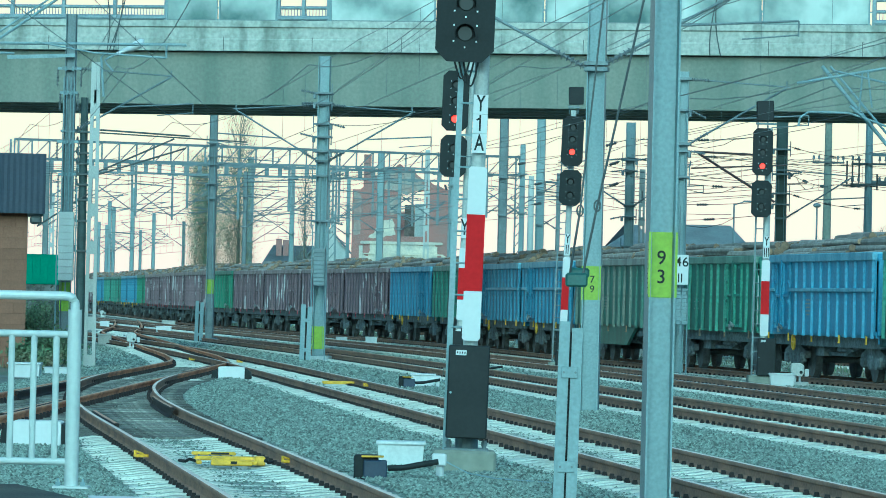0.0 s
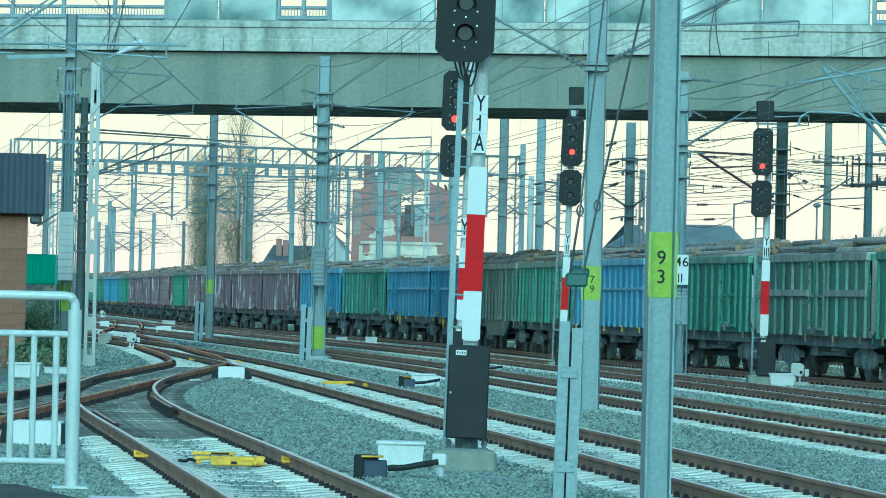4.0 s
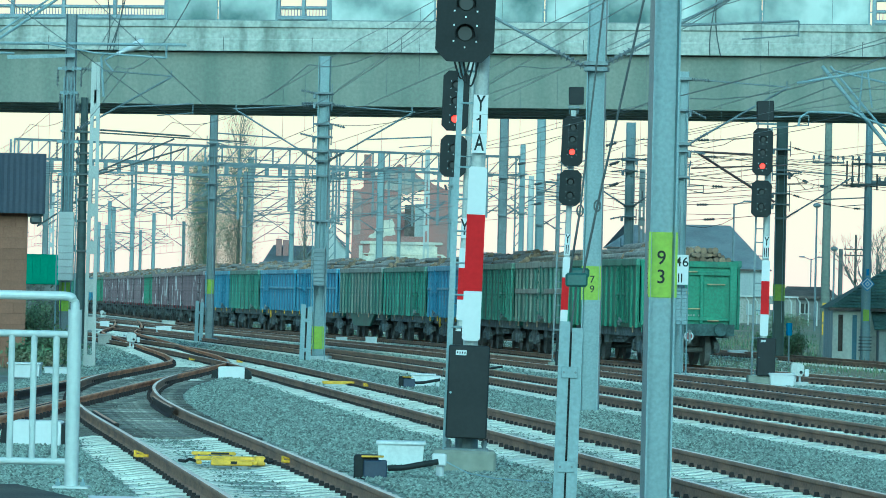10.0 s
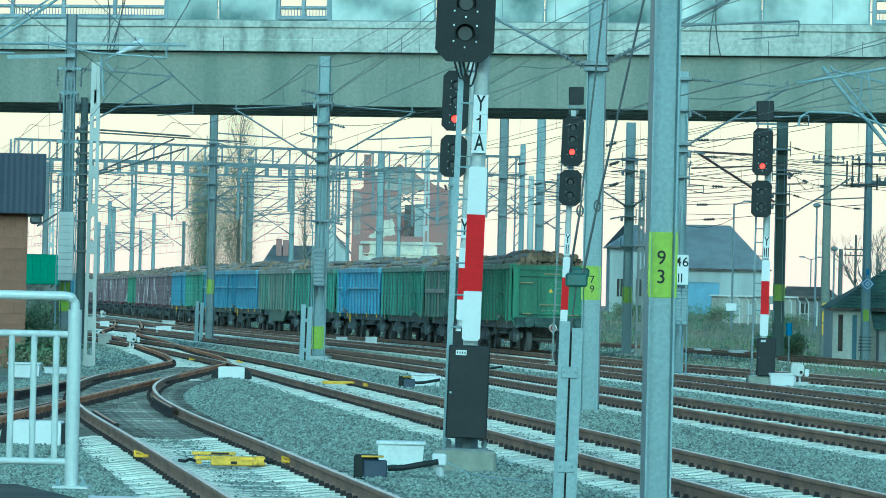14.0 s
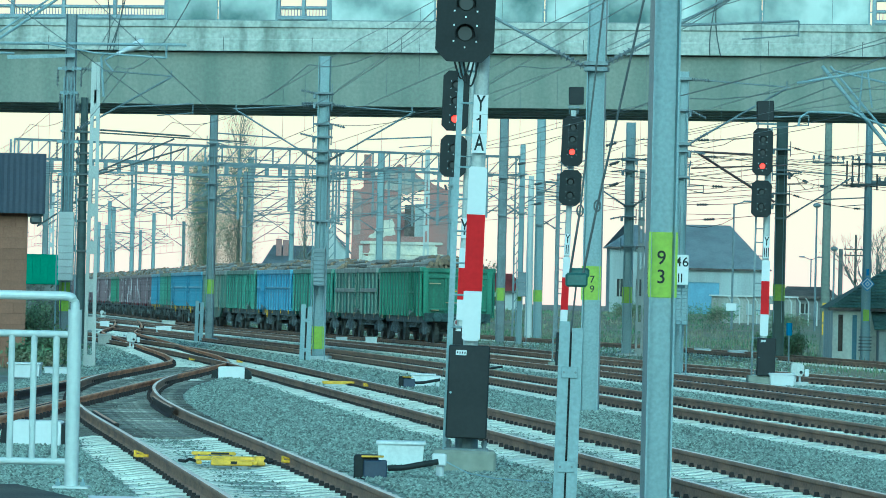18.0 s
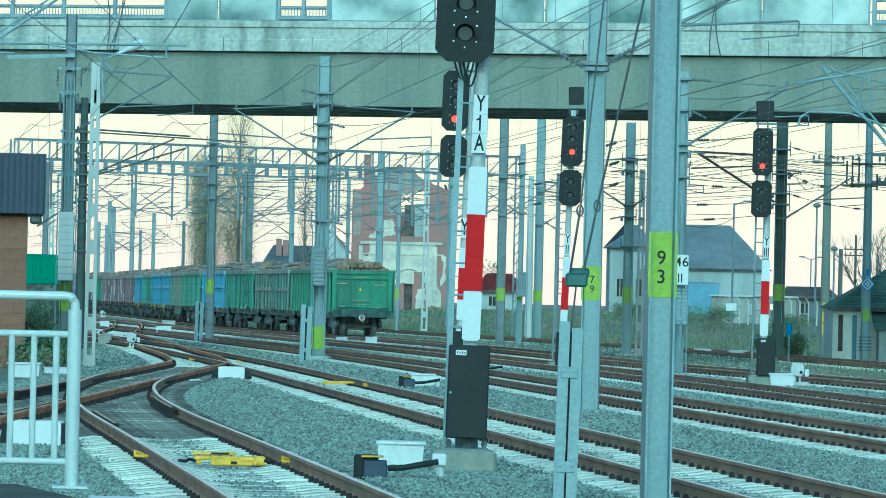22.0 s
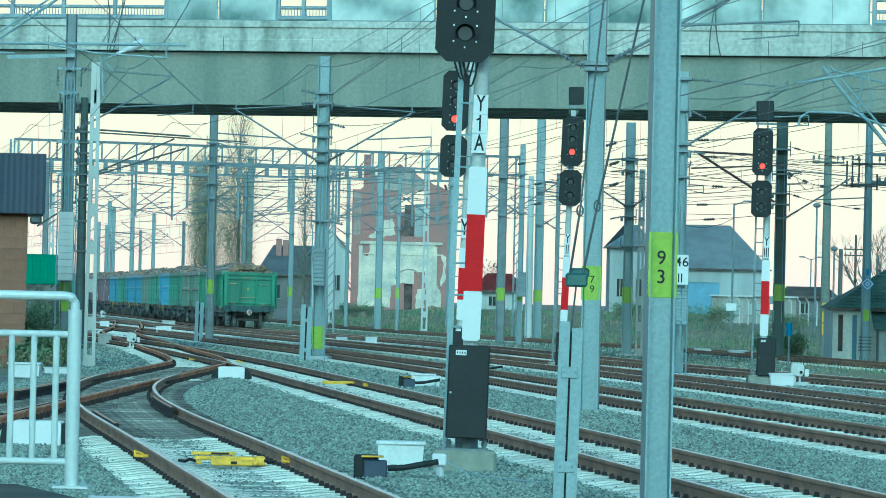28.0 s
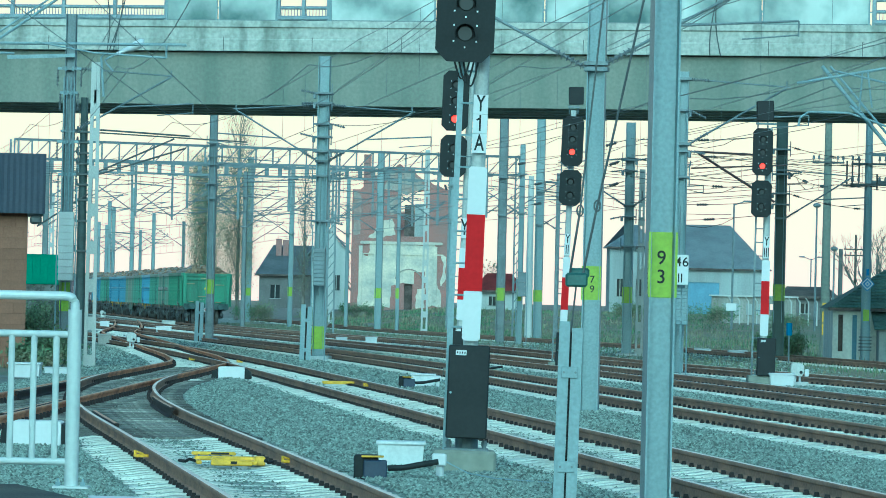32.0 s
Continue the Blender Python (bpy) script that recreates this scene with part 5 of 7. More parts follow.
# ---- stacks of balance weights on masts ----
def weights(x, y, z0, z1, w, rows, label, material=None):
    t = thing("balance_weights", pose(x, y, 0), label, "balance weights")
    n = rows
    for i in range(n):
        bm = bmesh.new()
        h = (z1 - z0) / n
        box(bm, random.uniform(-0.01, 0.01), 0, z0 + h * (i + 0.5), w, w * 0.8, h * 0.985, bevel=0.012)
        part("weight", bm, material or POST, t)
    bm = bmesh.new()
    rod(bm, (0, 0, z0 - 0.3), (0, 0, z1 + 2.2), 0.018, seg=6)
    part("rod", bm, GALV_DULL, t)
    bm = bmesh.new()
    for a in (-1, 1):
        rod(bm, (a * w * 0.62, 0, 0.0), (a * w * 0.62, 0, z1 + 0.7), 0.022, seg=6)
    part("guide", bm, GALV, t)


weights(-10.42, 137.5, 2.25, 4.15, 0.42, 10, "stack of pale concrete balance weights on a rod")
for dx in (-0.075, 0.075):
    weights(6.42 + dx, 133.4, 1.43, 2.42, 0.14, 10, "slim stack of grey balance weights on a rod", GALV)
weights(-3.8, 153.1, 2.3, 3.45, 0.36, 9, "stack of grey balance weights on a mast", GALV_DULL)
weights(3.6, 225.0, 2.2, 3.3, 0.4, 7, "stack of grey balance weights far along the track", GALV_DULL)
sg = thing("distance_sign", pose(6.40, 133.1, 0), "white sign plate with black numerals on a mast", "sign")
bm = bmesh.new()
box(bm, 0, 0, 2.9, 0.36, 0.015, 0.8, bevel=0.004)
pl = part("plate", bm, WHITE, sg)
for dx, ch in ((-0.095, "4"), (0.095, "6")):
    text("numeral", ch, 0.36, pose(dx, -0.012, 3.1, 90, 0, 0), BLACK, pl, 0.003)
bm = bmesh.new()
for q in (-0.08, 0.0):
    box(bm, q, -0.01, 2.68, 0.035, 0.006, 0.24)
part("worn_numeral", bm, BLACK, pl)
bm = bmesh.new()
box(bm, -0.05, 0.42, 2.9, 0.05, 0.83, 0.12)
part("bracket", bm, GALV_DULL, sg)
dm = thing("diamond_sign", pose(15.43, 180.75, 0.29), "blue and white diamond sign on a pole", "sign")
for r, y, m, nm in ((0.27, 0, mat("blue_enamel", (0.03, 0.16, 0.42), 0.4, var=0.06), "plate"), (0.225, -0.012, WHITE, "white_band"), (0.17, -0.02, MATS["blue_enamel"], "blue_band"), (0.1, -0.028, WHITE, "white_centre"), (0.05, -0.036, MATS["blue_enamel"], "centre")):
    bm = bmesh.new()
    prism(bm, [(-r, 2.6), (0, 2.6 - r), (r, 2.6), (0, 2.6 + r)], y - 0.008 - 0.2, y - 0.2)
    part(nm, bm, m, dm)
bm = bmesh.new()
rod(bm, (0, 0, 2.6), (0, -0.2, 2.6), 0.03, seg=6)
part("bracket", bm, GALV_DULL, dm)


# ---- street lamp on the lattice post ----
lp = thing("street_lamp", pose(-9.05, 128.6, 0), "pale street lamp on a bent arm over the lattice post", "street lamp")
bm = bmesh.new()
tube(bm, [(0.19, -0.1, 7.0), (0.13, -0.1, 7.75), (0.1, -0.05, 8.02), (0.17, 0, 8.11), (0.48, 0, 8.11)], 0.03, 8)
tube(bm, [(0.42, -0.05, 7.68), (0.34, -0.05, 7.76), (0.24, -0.05, 7.86), (0.2, -0.05, 7.95), (0.3, 0, 8.02), (0.48, 0, 8.1)], 0.025, 8)
part("arm", bm, GALV, lp)
bm = bmesh.new()
loft(bm, [[(0.44 + u * 0.76, 0.12 * v * math.cos(a), 8.09 + u * 0.36 + 0.1 * v * math.sin(a)) for a in np.linspace(0, 5.5, 8)] for u, v in ((0, 0.35), (0.12, 0.55), (0.5, 0.75), (0.62, 1.2), (0.88, 1.3), (1, 0.6))], close=True)
bmesh.ops.recalc_face_normals(bm, faces=bm.faces[:])
part("luminaire", bm, WHITE, lp, "white oval lamp head", True)


# ---- portal gantries over the far tracks ----
def gantry(x0, x1, y0, y1, z, depth, label, n, columns, post=0.07, braced=2):
    t = thing("portal_gantry", Matrix(), label, "gantry", "portal gantries")
    P = lambda u, zz: (x0 + (x1 - x0) * u, y0 + (y1 - y0) * u, zz)
    for zz in (z, z + depth):
        bm = bmesh.new()
        bar(bm, P(0, zz), P(1, zz), 0.13, 0.13)
        part("chord", bm, GALV_DULL, t)
    for i in range(n + 1):
        u = i / n
        bm = bmesh.new()
        bar(bm, P(u, z), P(u, z + depth), post, 0.07, (0, 1, 0))
        part("upright", bm, GALV_DULL, t)
        if i < n and i % braced == 0:
            bm = bmesh.new()
            bar(bm, P(u, z), P(u + 1 / n, z + depth), 0.05, 0.05)
            part("brace", bm, GALV_DULL, t)
    for u in columns:
        bm = bmesh.new()
        p = P(u, 0)
        for s in (-1, 1):
            bar(bm, (p[0] + s * 0.2, p[1], 0), (p[0] + s * 0.2, p[1], z + depth), 0.1, 0.1, (0, 1, 0))
        k = 0.4
        while k < z:
            bar(bm, (p[0] - 0.2, p[1], k), (p[0] + 0.2, p[1], k + 0.5), 0.05, 0.03, (0, 1, 0))
            k += 0.5
        part("column", bm, GALV_DULL, t)
    for i in range(1, n, 3):
        p = P(i / n, z)
        low = z - 2.3 - 0.5 * (i % 2)
        bm = bmesh.new()
        bar(bm, p, (p[0], p[1], low), 0.13, 0.13, (0, 1, 0))
        box(bm, p[0], p[1], z - 0.08, 0.62, 0.3, 0.08)
        dr = part("drop_post", bm, GALV_DULL, t)
        for q in (-1, 1) if i % 2 else (1,):
            bm = bmesh.new()
            rod(bm, (p[0], p[1], low + 0.2), (p[0] + q * 1.9, p[1], low + 1.5), 0.03, seg=6)
            rod(bm, (p[0], p[1], low + 0.35), (p[0] + q * 2.3, p[1], low + 0.6), 0.025, seg=6)
            rod(bm, (p[0], p[1], low + 1.7), (p[0] + q * 2.1, p[1], low + 1.55), 0.022, seg=6)
            rod(bm, (p[0] + q * 2.2, p[1], low + 0.6), (p[0] + q * 1.2, p[1], low + 0.32), 0.018, seg=6)
            part("bracket", bm, GALV_DULL, dr)
            bm = bmesh.new()
            insulator(bm, (p[0] + q * 0.12, p[1], low + 0.28), (p[0] + q * 0.5, p[1], low + 0.55), 0.07, 5)
            insulator(bm, (p[0] + q * 0.12, p[1], low + 1.69), (p[0] + q * 0.5, p[1], low + 1.66), 0.07, 5)
            part("insulator", bm, INSUL, dr)


gantry(-22.0, 4.0, 254, 266, 8.72, 0.98, "galvanised lattice portal gantry spanning the tracks", 30, (0.0, 0.62, 1.0), 0.09, 1)
gantry(-27.0, 0.5, 300, 304, 9.25, 0.72, "galvanised portal gantry of upright plates further along the tracks", 34, (0.0, 0.72, 1.0), 0.26, 99)


# ---- overhead wires ----
def overhead_wire(line, y0, y1, zc, label, seed):
    t = thing("overhead_wire", Matrix(), label, "overhead wire", "overhead wires of the yard")
    rng = random.Random(seed)
    sup = [y0]
    while sup[-1] < y1:
        sup.append(sup[-1] + 53)
    con, mes, dro = bmesh.new(), bmesh.new(), bmesh.new()
    allc, allm = [], []
    for i, (a, b) in enumerate(zip(sup, sup[1:])):
        za, zb = (0.06, -0.06) if i % 2 else (-0.06, 0.06)
        pc, pm = [], []
        for k in range(9):
            u = k / 8
            y = a + (b - a) * u
            x = line(a) + za + (line(b) + zb - line(a) - za) * u
            pc.append((x, y, zc - 0.03 * math.sin(math.pi * u)))
            pm.append((x, y, zc + 1.4 - (3.4 if a > 150 else 0.7) * u * (1 - u)))
        allc += pc[:-1]
        allm += pm[:-1]
        for p, q in list(zip(pc, pm))[1:-1]:
            rod(dro, p, q, 0.0025 + 0.000013 * p[1], seg=4)
    tube(con, allc, lambda y: 0.0042 + 0.000024 * y, 5)
    tube(mes, allm, lambda y: 0.004 + 0.000022 * y, 5)
    part("contact_wire", con, WIRE_PALE, t)
    part("messenger_wire", mes, WIRE_PALE, t)
    tagged(part("dropper_wires", dro, WIRE_PALE, t), kind="stuff")


overhead_wire(LINE_B, 47, 420, 5.75, "contact and messenger wires over the second track", 1)
overhead_wire(LINE_C, 35, 420, 5.75, "contact and messenger wires over the third track", 2)
overhead_wire(LINE_D, 88, 420, 5.8, "contact and messenger wires over the fourth track", 3)
overhead_wire(LINE_E, 78, 480, 5.8, "contact and messenger wires over the train's track", 4)
overhead_wire(lambda y: LINE_E(y) + 6.5, 75, 480, 5.8, "contact and messenger wires beyond the train", 5)
overhead_wire(lambda y: LINE_B(y) - 5.0, 85, 480, 5.8, "contact and messenger wires over the outer tracks", 6)


def cable(points, r, label, sag=0.0, material=None):
    """A single strung wire, sagging between its ends."""
    t = thing("strung_wire", Matrix(), label, "wire", "strung wires")
    bm = bmesh.new()
    pts = []
    for a, b in zip(points, points[1:]):
        a, b = Vector(a), Vector(b)
        pts += [a.lerp(b, u / 8) - Vector((0, 0, 4 * sag * (u / 8) * (1 - u / 8))) for u in range(8)]
    tube(bm, pts + [Vector(points[-1])], r, 5)
    part("wire", bm, material or WIRE_PALE, t)


for i in range(7):
    # feeders that follow the masts on both sides of the yard
    x0 = (-9.8, -3.9, 2.6, 7.0, 12.2, 15.8, 18.5)[i]
    z = (8.9, 9.1, 9.2, 8.4, 8.8, 8.9, 8.2)[i]
    f = lambda y: x0 + yard(y) - yard(150)
    cable([(f(60), 60, z), (f(110), 110, z), (f(153), 153, z), (f(207), 207, z), (f(262), 262, z), (f(320), 320, z), (f(400), 400, z)], 0.011, "bare feeder wire strung along the masts", 0.7)
for i in range(8):
    # telephone and lighting wires beyond the train
    z = 6.6 + 0.45 * i
    y = 196 + 9 * i
    cable([(4.0 + i * 0.3, y, z), (15.6, y + 2, z + 0.3), (34, y + 8, z + 0.5)], 0.012, "thin wire strung between far poles", 0.5 + 0.1 * (i % 3), WIRE)
for i in range(6):
    z = 7.0 + 0.5 * i
    y = 215 + 14 * i
    cable([(-34, y, z + 0.2), (-16, y, z), (-2, y + 2, z + 0.1)], 0.012, "thin cross wire strung over the far tracks", 0.35, WIRE)


# ---- railings and clear screens along the bridge ----
PIPE = mat("bridge_railing_paint", (0.30, 0.34, 0.35), 0.5, 0.2, var=0.15, scale=3, fine=20, bump=0.05)
for a, b in ((-19.0, -9.85), (-5.9, -4.15), (14.3, 19.0)):
    for z, r in ((11.27, 0.09), (11.62, 0.06), (12.0, 0.06)):
        bm = bmesh.new()
        rod(bm, (a, 0.05, z), (b, 0.05, z), r, seg=10)
        part("rail_pipe", bm, PIPE, BRIDGE)
    n = max(2, round((b - a) / 1.75))
    for i in range(n + 1):
        bm = bmesh.new()
        box(bm, a + (b - a) * i / n, 0.05, 11.62, 0.13, 0.12, 0.92)
        part("rail_post", bm, PIPE, BRIDGE)
bm = bmesh.new()
for i in range(330):
    x = -19 + 0.115 * i
    box(bm, x, 9.85, 11.7, 0.025, 0.025, 1.1)
for z in (11.25, 12.2):
    box(bm, 0, 9.85, z, 38, 0.05, 0.05)
tagged(part("far_pickets", bm, PIPE, BRIDGE, "picket railing on the far edge"), kind="stuff")
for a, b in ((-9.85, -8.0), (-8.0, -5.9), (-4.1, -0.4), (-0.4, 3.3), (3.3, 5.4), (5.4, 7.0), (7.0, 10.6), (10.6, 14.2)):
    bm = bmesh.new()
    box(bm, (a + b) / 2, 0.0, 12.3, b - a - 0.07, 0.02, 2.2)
    part("screen_panel", bm, SHEET, BRIDGE, "clear noise screen panel with cloud reflections painted into its colour")
    for s in (a + 0.05, b - 0.05):
        bm = bmesh.new()
        box(bm, s, -0.03, 12.2, 0.05, 0.07, 2.1)
        part("screen_post", bm, GALV, BRIDGE)
    bm = bmesh.new()
    box(bm, (a + b) / 2, -0.02, 11.19, b - a, 0.05, 0.04)
    part("screen_rail", bm, GALV_DULL, BRIDGE)
for i in range(12):
    # expansion joints of the cornice
    bm = bmesh.new()
    box(bm, -17 + 3.1 * i, -0.302, 10.38, 0.02, 0.012, 0.46)
    part("cornice_joint", bm, CONCRETE_DARK, BRIDGE)
for x, z0, h in ((0.9, 9.2, 1.2),):
    bm = bmesh.new()
    box(bm, x, -0.09, z0 + h / 2, 0.22, 0.12, h)
    part("drain_box", bm, CONCRETE_PALE, BRIDGE)


# ---- buildings ----
def brick_mat():
    m = mat("old_red_brick", (0.30, 0.145, 0.12), 0.9, var=0.2, scale=0.9, fine=9, bump=0.2, col2=(0.24, 0.15, 0.13))
    nt = m.node_tree
    b = nt.nodes["Principled BSDF"]
    src = b.inputs["Base Color"].links[0].from_socket
    tc = nt.nodes.new("ShaderNodeTexCoord")
    mp = nt.nodes.new("ShaderNodeMapping")
    mp.inputs["Rotation"].default_value = (radians(90), 0, 0)
    br = nt.nodes.new("ShaderNodeTexBrick")
    br.inputs["Scale"].default_value = 4.0
    br.inputs["Mortar Size"].default_value = 0.012
    br.inputs["Mortar"].default_value = (0.34, 0.28, 0.25, 1)
    nt.links.new(tc.outputs["Object"], mp.inputs[0])
    nt.links.new(mp.outputs[0], br.inputs[0])
    nt.links.new(src, br.inputs["Color1"])
    nt.links.new(src, br.inputs["Color2"])
    nt.links.new(br.outputs["Color"], b.inputs["Base Color"])
    return m


BRICK = brick_mat()
PLASTER = mat("crumbling_plaster", (0.62, 0.56, 0.43), 0.9, var=0.12, scale=0.8, fine=8, bump=0.2, col2=(0.42, 0.40, 0.34))
ROOF = mat("grey_roof_sheet", (0.36, 0.38, 0.39), 0.75, var=0.12, scale=0.6, fine=8, bump=0.1)
ROOFDARK = mat("dark_roof", (0.24, 0.25, 0.26), 0.8, var=0.15, scale=0.8, fine=8)
ROOFRED = mat("red_roof_tiles", (0.28, 0.06, 0.05), 0.8, var=0.2, scale=1, fine=10)
ROOFGREEN = mat("mossy_shingle_roof", (0.10, 0.135, 0.10), 0.9, var=0.25, scale=1.2, fine=12, bump=0.4)
WALLPALE = mat("pale_rendered_wall", (0.37, 0.39, 0.37), 0.9, var=0.1, scale=0.7, fine=8, col2=(0.27, 0.285, 0.27), streak=True)
WALLWHITE = mat("whitewashed_wall", (0.54, 0.55, 0.51), 0.9, var=0.1, scale=0.7, fine=8, col2=(0.40, 0.42, 0.39), streak=True)
BLUEDOOR = mat("faded_blue_door", (0.19, 0.29, 0.38), 0.7, var=0.1, scale=1, fine=8)
GLASS = mat("dark_window_glass", (0.03, 0.035, 0.04), 0.12, var=0.1, bump=0)
TIMBER = mat("old_timber", (0.12, 0.10, 0.085), 0.9, var=0.3, scale=2, fine=15)


def pierced_wall(parent, name, u0, u1, v0, v1, y, thick, holes, material, label=""):
    """A wall in x and z at depth y, with rectangular openings through it."""
    us = sorted({u0, u1, *[h[0] for h in holes], *[h[1] for h in holes]})
    vs = sorted({v0, v1, *[h[2] for h in holes], *[h[3] for h in holes]})
    bm = bmesh.new()
    for a, b in zip(us, us[1:]):
        for c, d in zip(vs, vs[1:]):
            m, n = (a + b) / 2, (c + d) / 2
            if not any(h[0] < m < h[1] and h[2] < n < h[3] for h in holes):
                box(bm, m, y + thick / 2, n, b - a, thick, d - c)
    bmesh.ops.remove_doubles(bm, verts=bm.verts[:], dist=0.001)
    return part(name, bm, material, parent, label)


def ragged(bm, pts, y0, y1, seed, amp=0.14, n=9):
    """A slab with a broken outline."""
    out = []
    for i, (a, b) in enumerate(zip(pts, pts[1:] + pts[:1])):
        for k in range(n):
            u = k / n
            x, z = a[0] + (b[0] - a[0]) * u, a[1] + (b[1] - a[1]) * u
            out.append((x + amp * noise.noise((x * 2, z * 2, seed)), z + amp * noise.noise((x * 2, z * 2, seed + 9))))
    prism(bm, out, y0, y1)


ru = thing("ruined_house", pose(-7.35, 400, 1.15), "derelict two-storey red brick house with crumbling cream plaster", "house")
pierced_wall(ru, "front_wall", 0, 8.2, 0, 9.6, 0, 0.45, [(3.75, 5.8, 5.9, 9.6), (4.3, 4.95, -0.1, 2.1)], BRICK)
for nm, bx in (("side_wall", (0.2, 5, 4.8, 0.45, 9.4, 9.6)), ("side_wall", (8.0, 5, 4.8, 0.45, 9.4, 9.6)), ("rear_wall", (4.1, 9.8, 4.0, 8.2, 0.45, 8.0))):
    bm = bmesh.new()
    box(bm, *bx)
    part(nm, bm, BRICK, ru)
bm = bmesh.new()
ragged(bm, [(0.6, 9.58), (8.2, 9.58), (7.6, 9.75), (6.4, 10.1), (5.5, 10.6), (4.9, 11.25), (3.7, 11.6), (2.6, 11.3), (1.5, 10.4)], 0.03, 0.42, 3, 0.2)
part("broken_gable", bm, BRICK, ru, "ragged remains of the brick gable")
OLDPLASTER = mat("grey_old_plaster", (0.34, 0.33, 0.28), 0.9, var=0.15, scale=0.9, fine=8, bump=0.2, col2=(0.3, 0.22, 0.19))
for i, (poly, m) in enumerate((([(0.6, 0.3), (1.0, 0.05), (2.1, 0.2), (2.15, 5.2), (1.5, 5.22), (1.3, 4.3), (0.75, 4.5)], PLASTER), ([(2.2, 0.2), (3.1, 0.1), (3.3, 1.9), (4.2, 2.2), (5.0, 2.1), (5.1, 3.0), (5.9, 3.1), (6.0, 2.0), (6.2, 0.3), (7.3, 0.3), (7.2, 1.6), (6.8, 2.2), (6.9, 5.0), (6.6, 5.25), (2.2, 5.2)], PLASTER), ([(5.3, 0.2), (5.95, 0.2), (5.95, 1.7), (5.3, 1.7)], PLASTER), ([(1.3, 5.75), (2.5, 5.75), (3.5, 6.0), (3.3, 7.2), (2.4, 7.1), (2.0, 6.6)], PLASTER), ([(7.15, 1.9), (7.6, 2.3), (7.65, 4.3), (7.2, 4.5), (7.35, 3.2)], PLASTER), ([(0.1, 5.9), (0.7, 6.0), (0.65, 9.3), (0.1, 9.4)], OLDPLASTER), ([(2.5, 9.75), (4.4, 9.3), (6.0, 9.8), (5.2, 10.6), (4.4, 11.1), (3.0, 11.0)], OLDPLASTER), ([(3.0, 7.6), (3.6, 7.7), (3.6, 9.1), (2.9, 9.0)], OLDPLASTER))):
    bm = bmesh.new()
    ragged(bm, poly, -0.05, 0.028, 20 + i, 0.16)
    part("plaster_patch", bm, m, ru)
bm = bmesh.new()
tube(bm, [(4.65 + 1.15 * math.cos(a), -0.06, 2.1 + 1.15 * math.sin(a)) for a in np.linspace(0.35, 2.8, 14)], 0.06, 6)
part("arch_moulding", bm, OLDPLASTER, ru)
for x in (0.75, 2.0, 6.75):
    bm = bmesh.new()
    box(bm, x, -0.075, 2.9, 0.3, 0.06, 4.4, bevel=0.02)
    part("pilaster", bm, PLASTER, ru)
for z, h in ((5.35, 0.22), (4.45, 0.1)):
    bm = bmesh.new()
    box(bm, 4.0, -0.05, z, 6.6, 0.2, h)
    part("string_course", bm, PLASTER, ru)
bm = bmesh.new()
box(bm, 1.1, 3, 10.9, 0.6, 0.6, 3.2)
part("chimney", bm, BRICK, ru)
for i in range(5):
    bm = bmesh.new()
    bar(bm, (3.2 + 1.1 * i, 0.6 + i * 0.5, 9.6), (2.2 + 1.3 * i, 5, 11.4 - 0.3 * i), 0.16, 0.12)
    part("rafter", bm, TIMBER, ru)
bm = bmesh.new()
box(bm, 5.4, 0.5, 7.05, 0.75, 0.05, 3.0)
part("shutter", bm, WALLPALE, ru, "pale board hanging in the opening")
bm = bmesh.new()
box(bm, 4.6, 0.6, 7.0, 0.8, 0.06, 2.9)
part("inner_board", bm, TIMBER, ru)
bm = bmesh.new()
box(bm, 4.62, 0.3, 1.0, 0.62, 0.05, 2.1)
part("door", bm, TIMBER, ru)


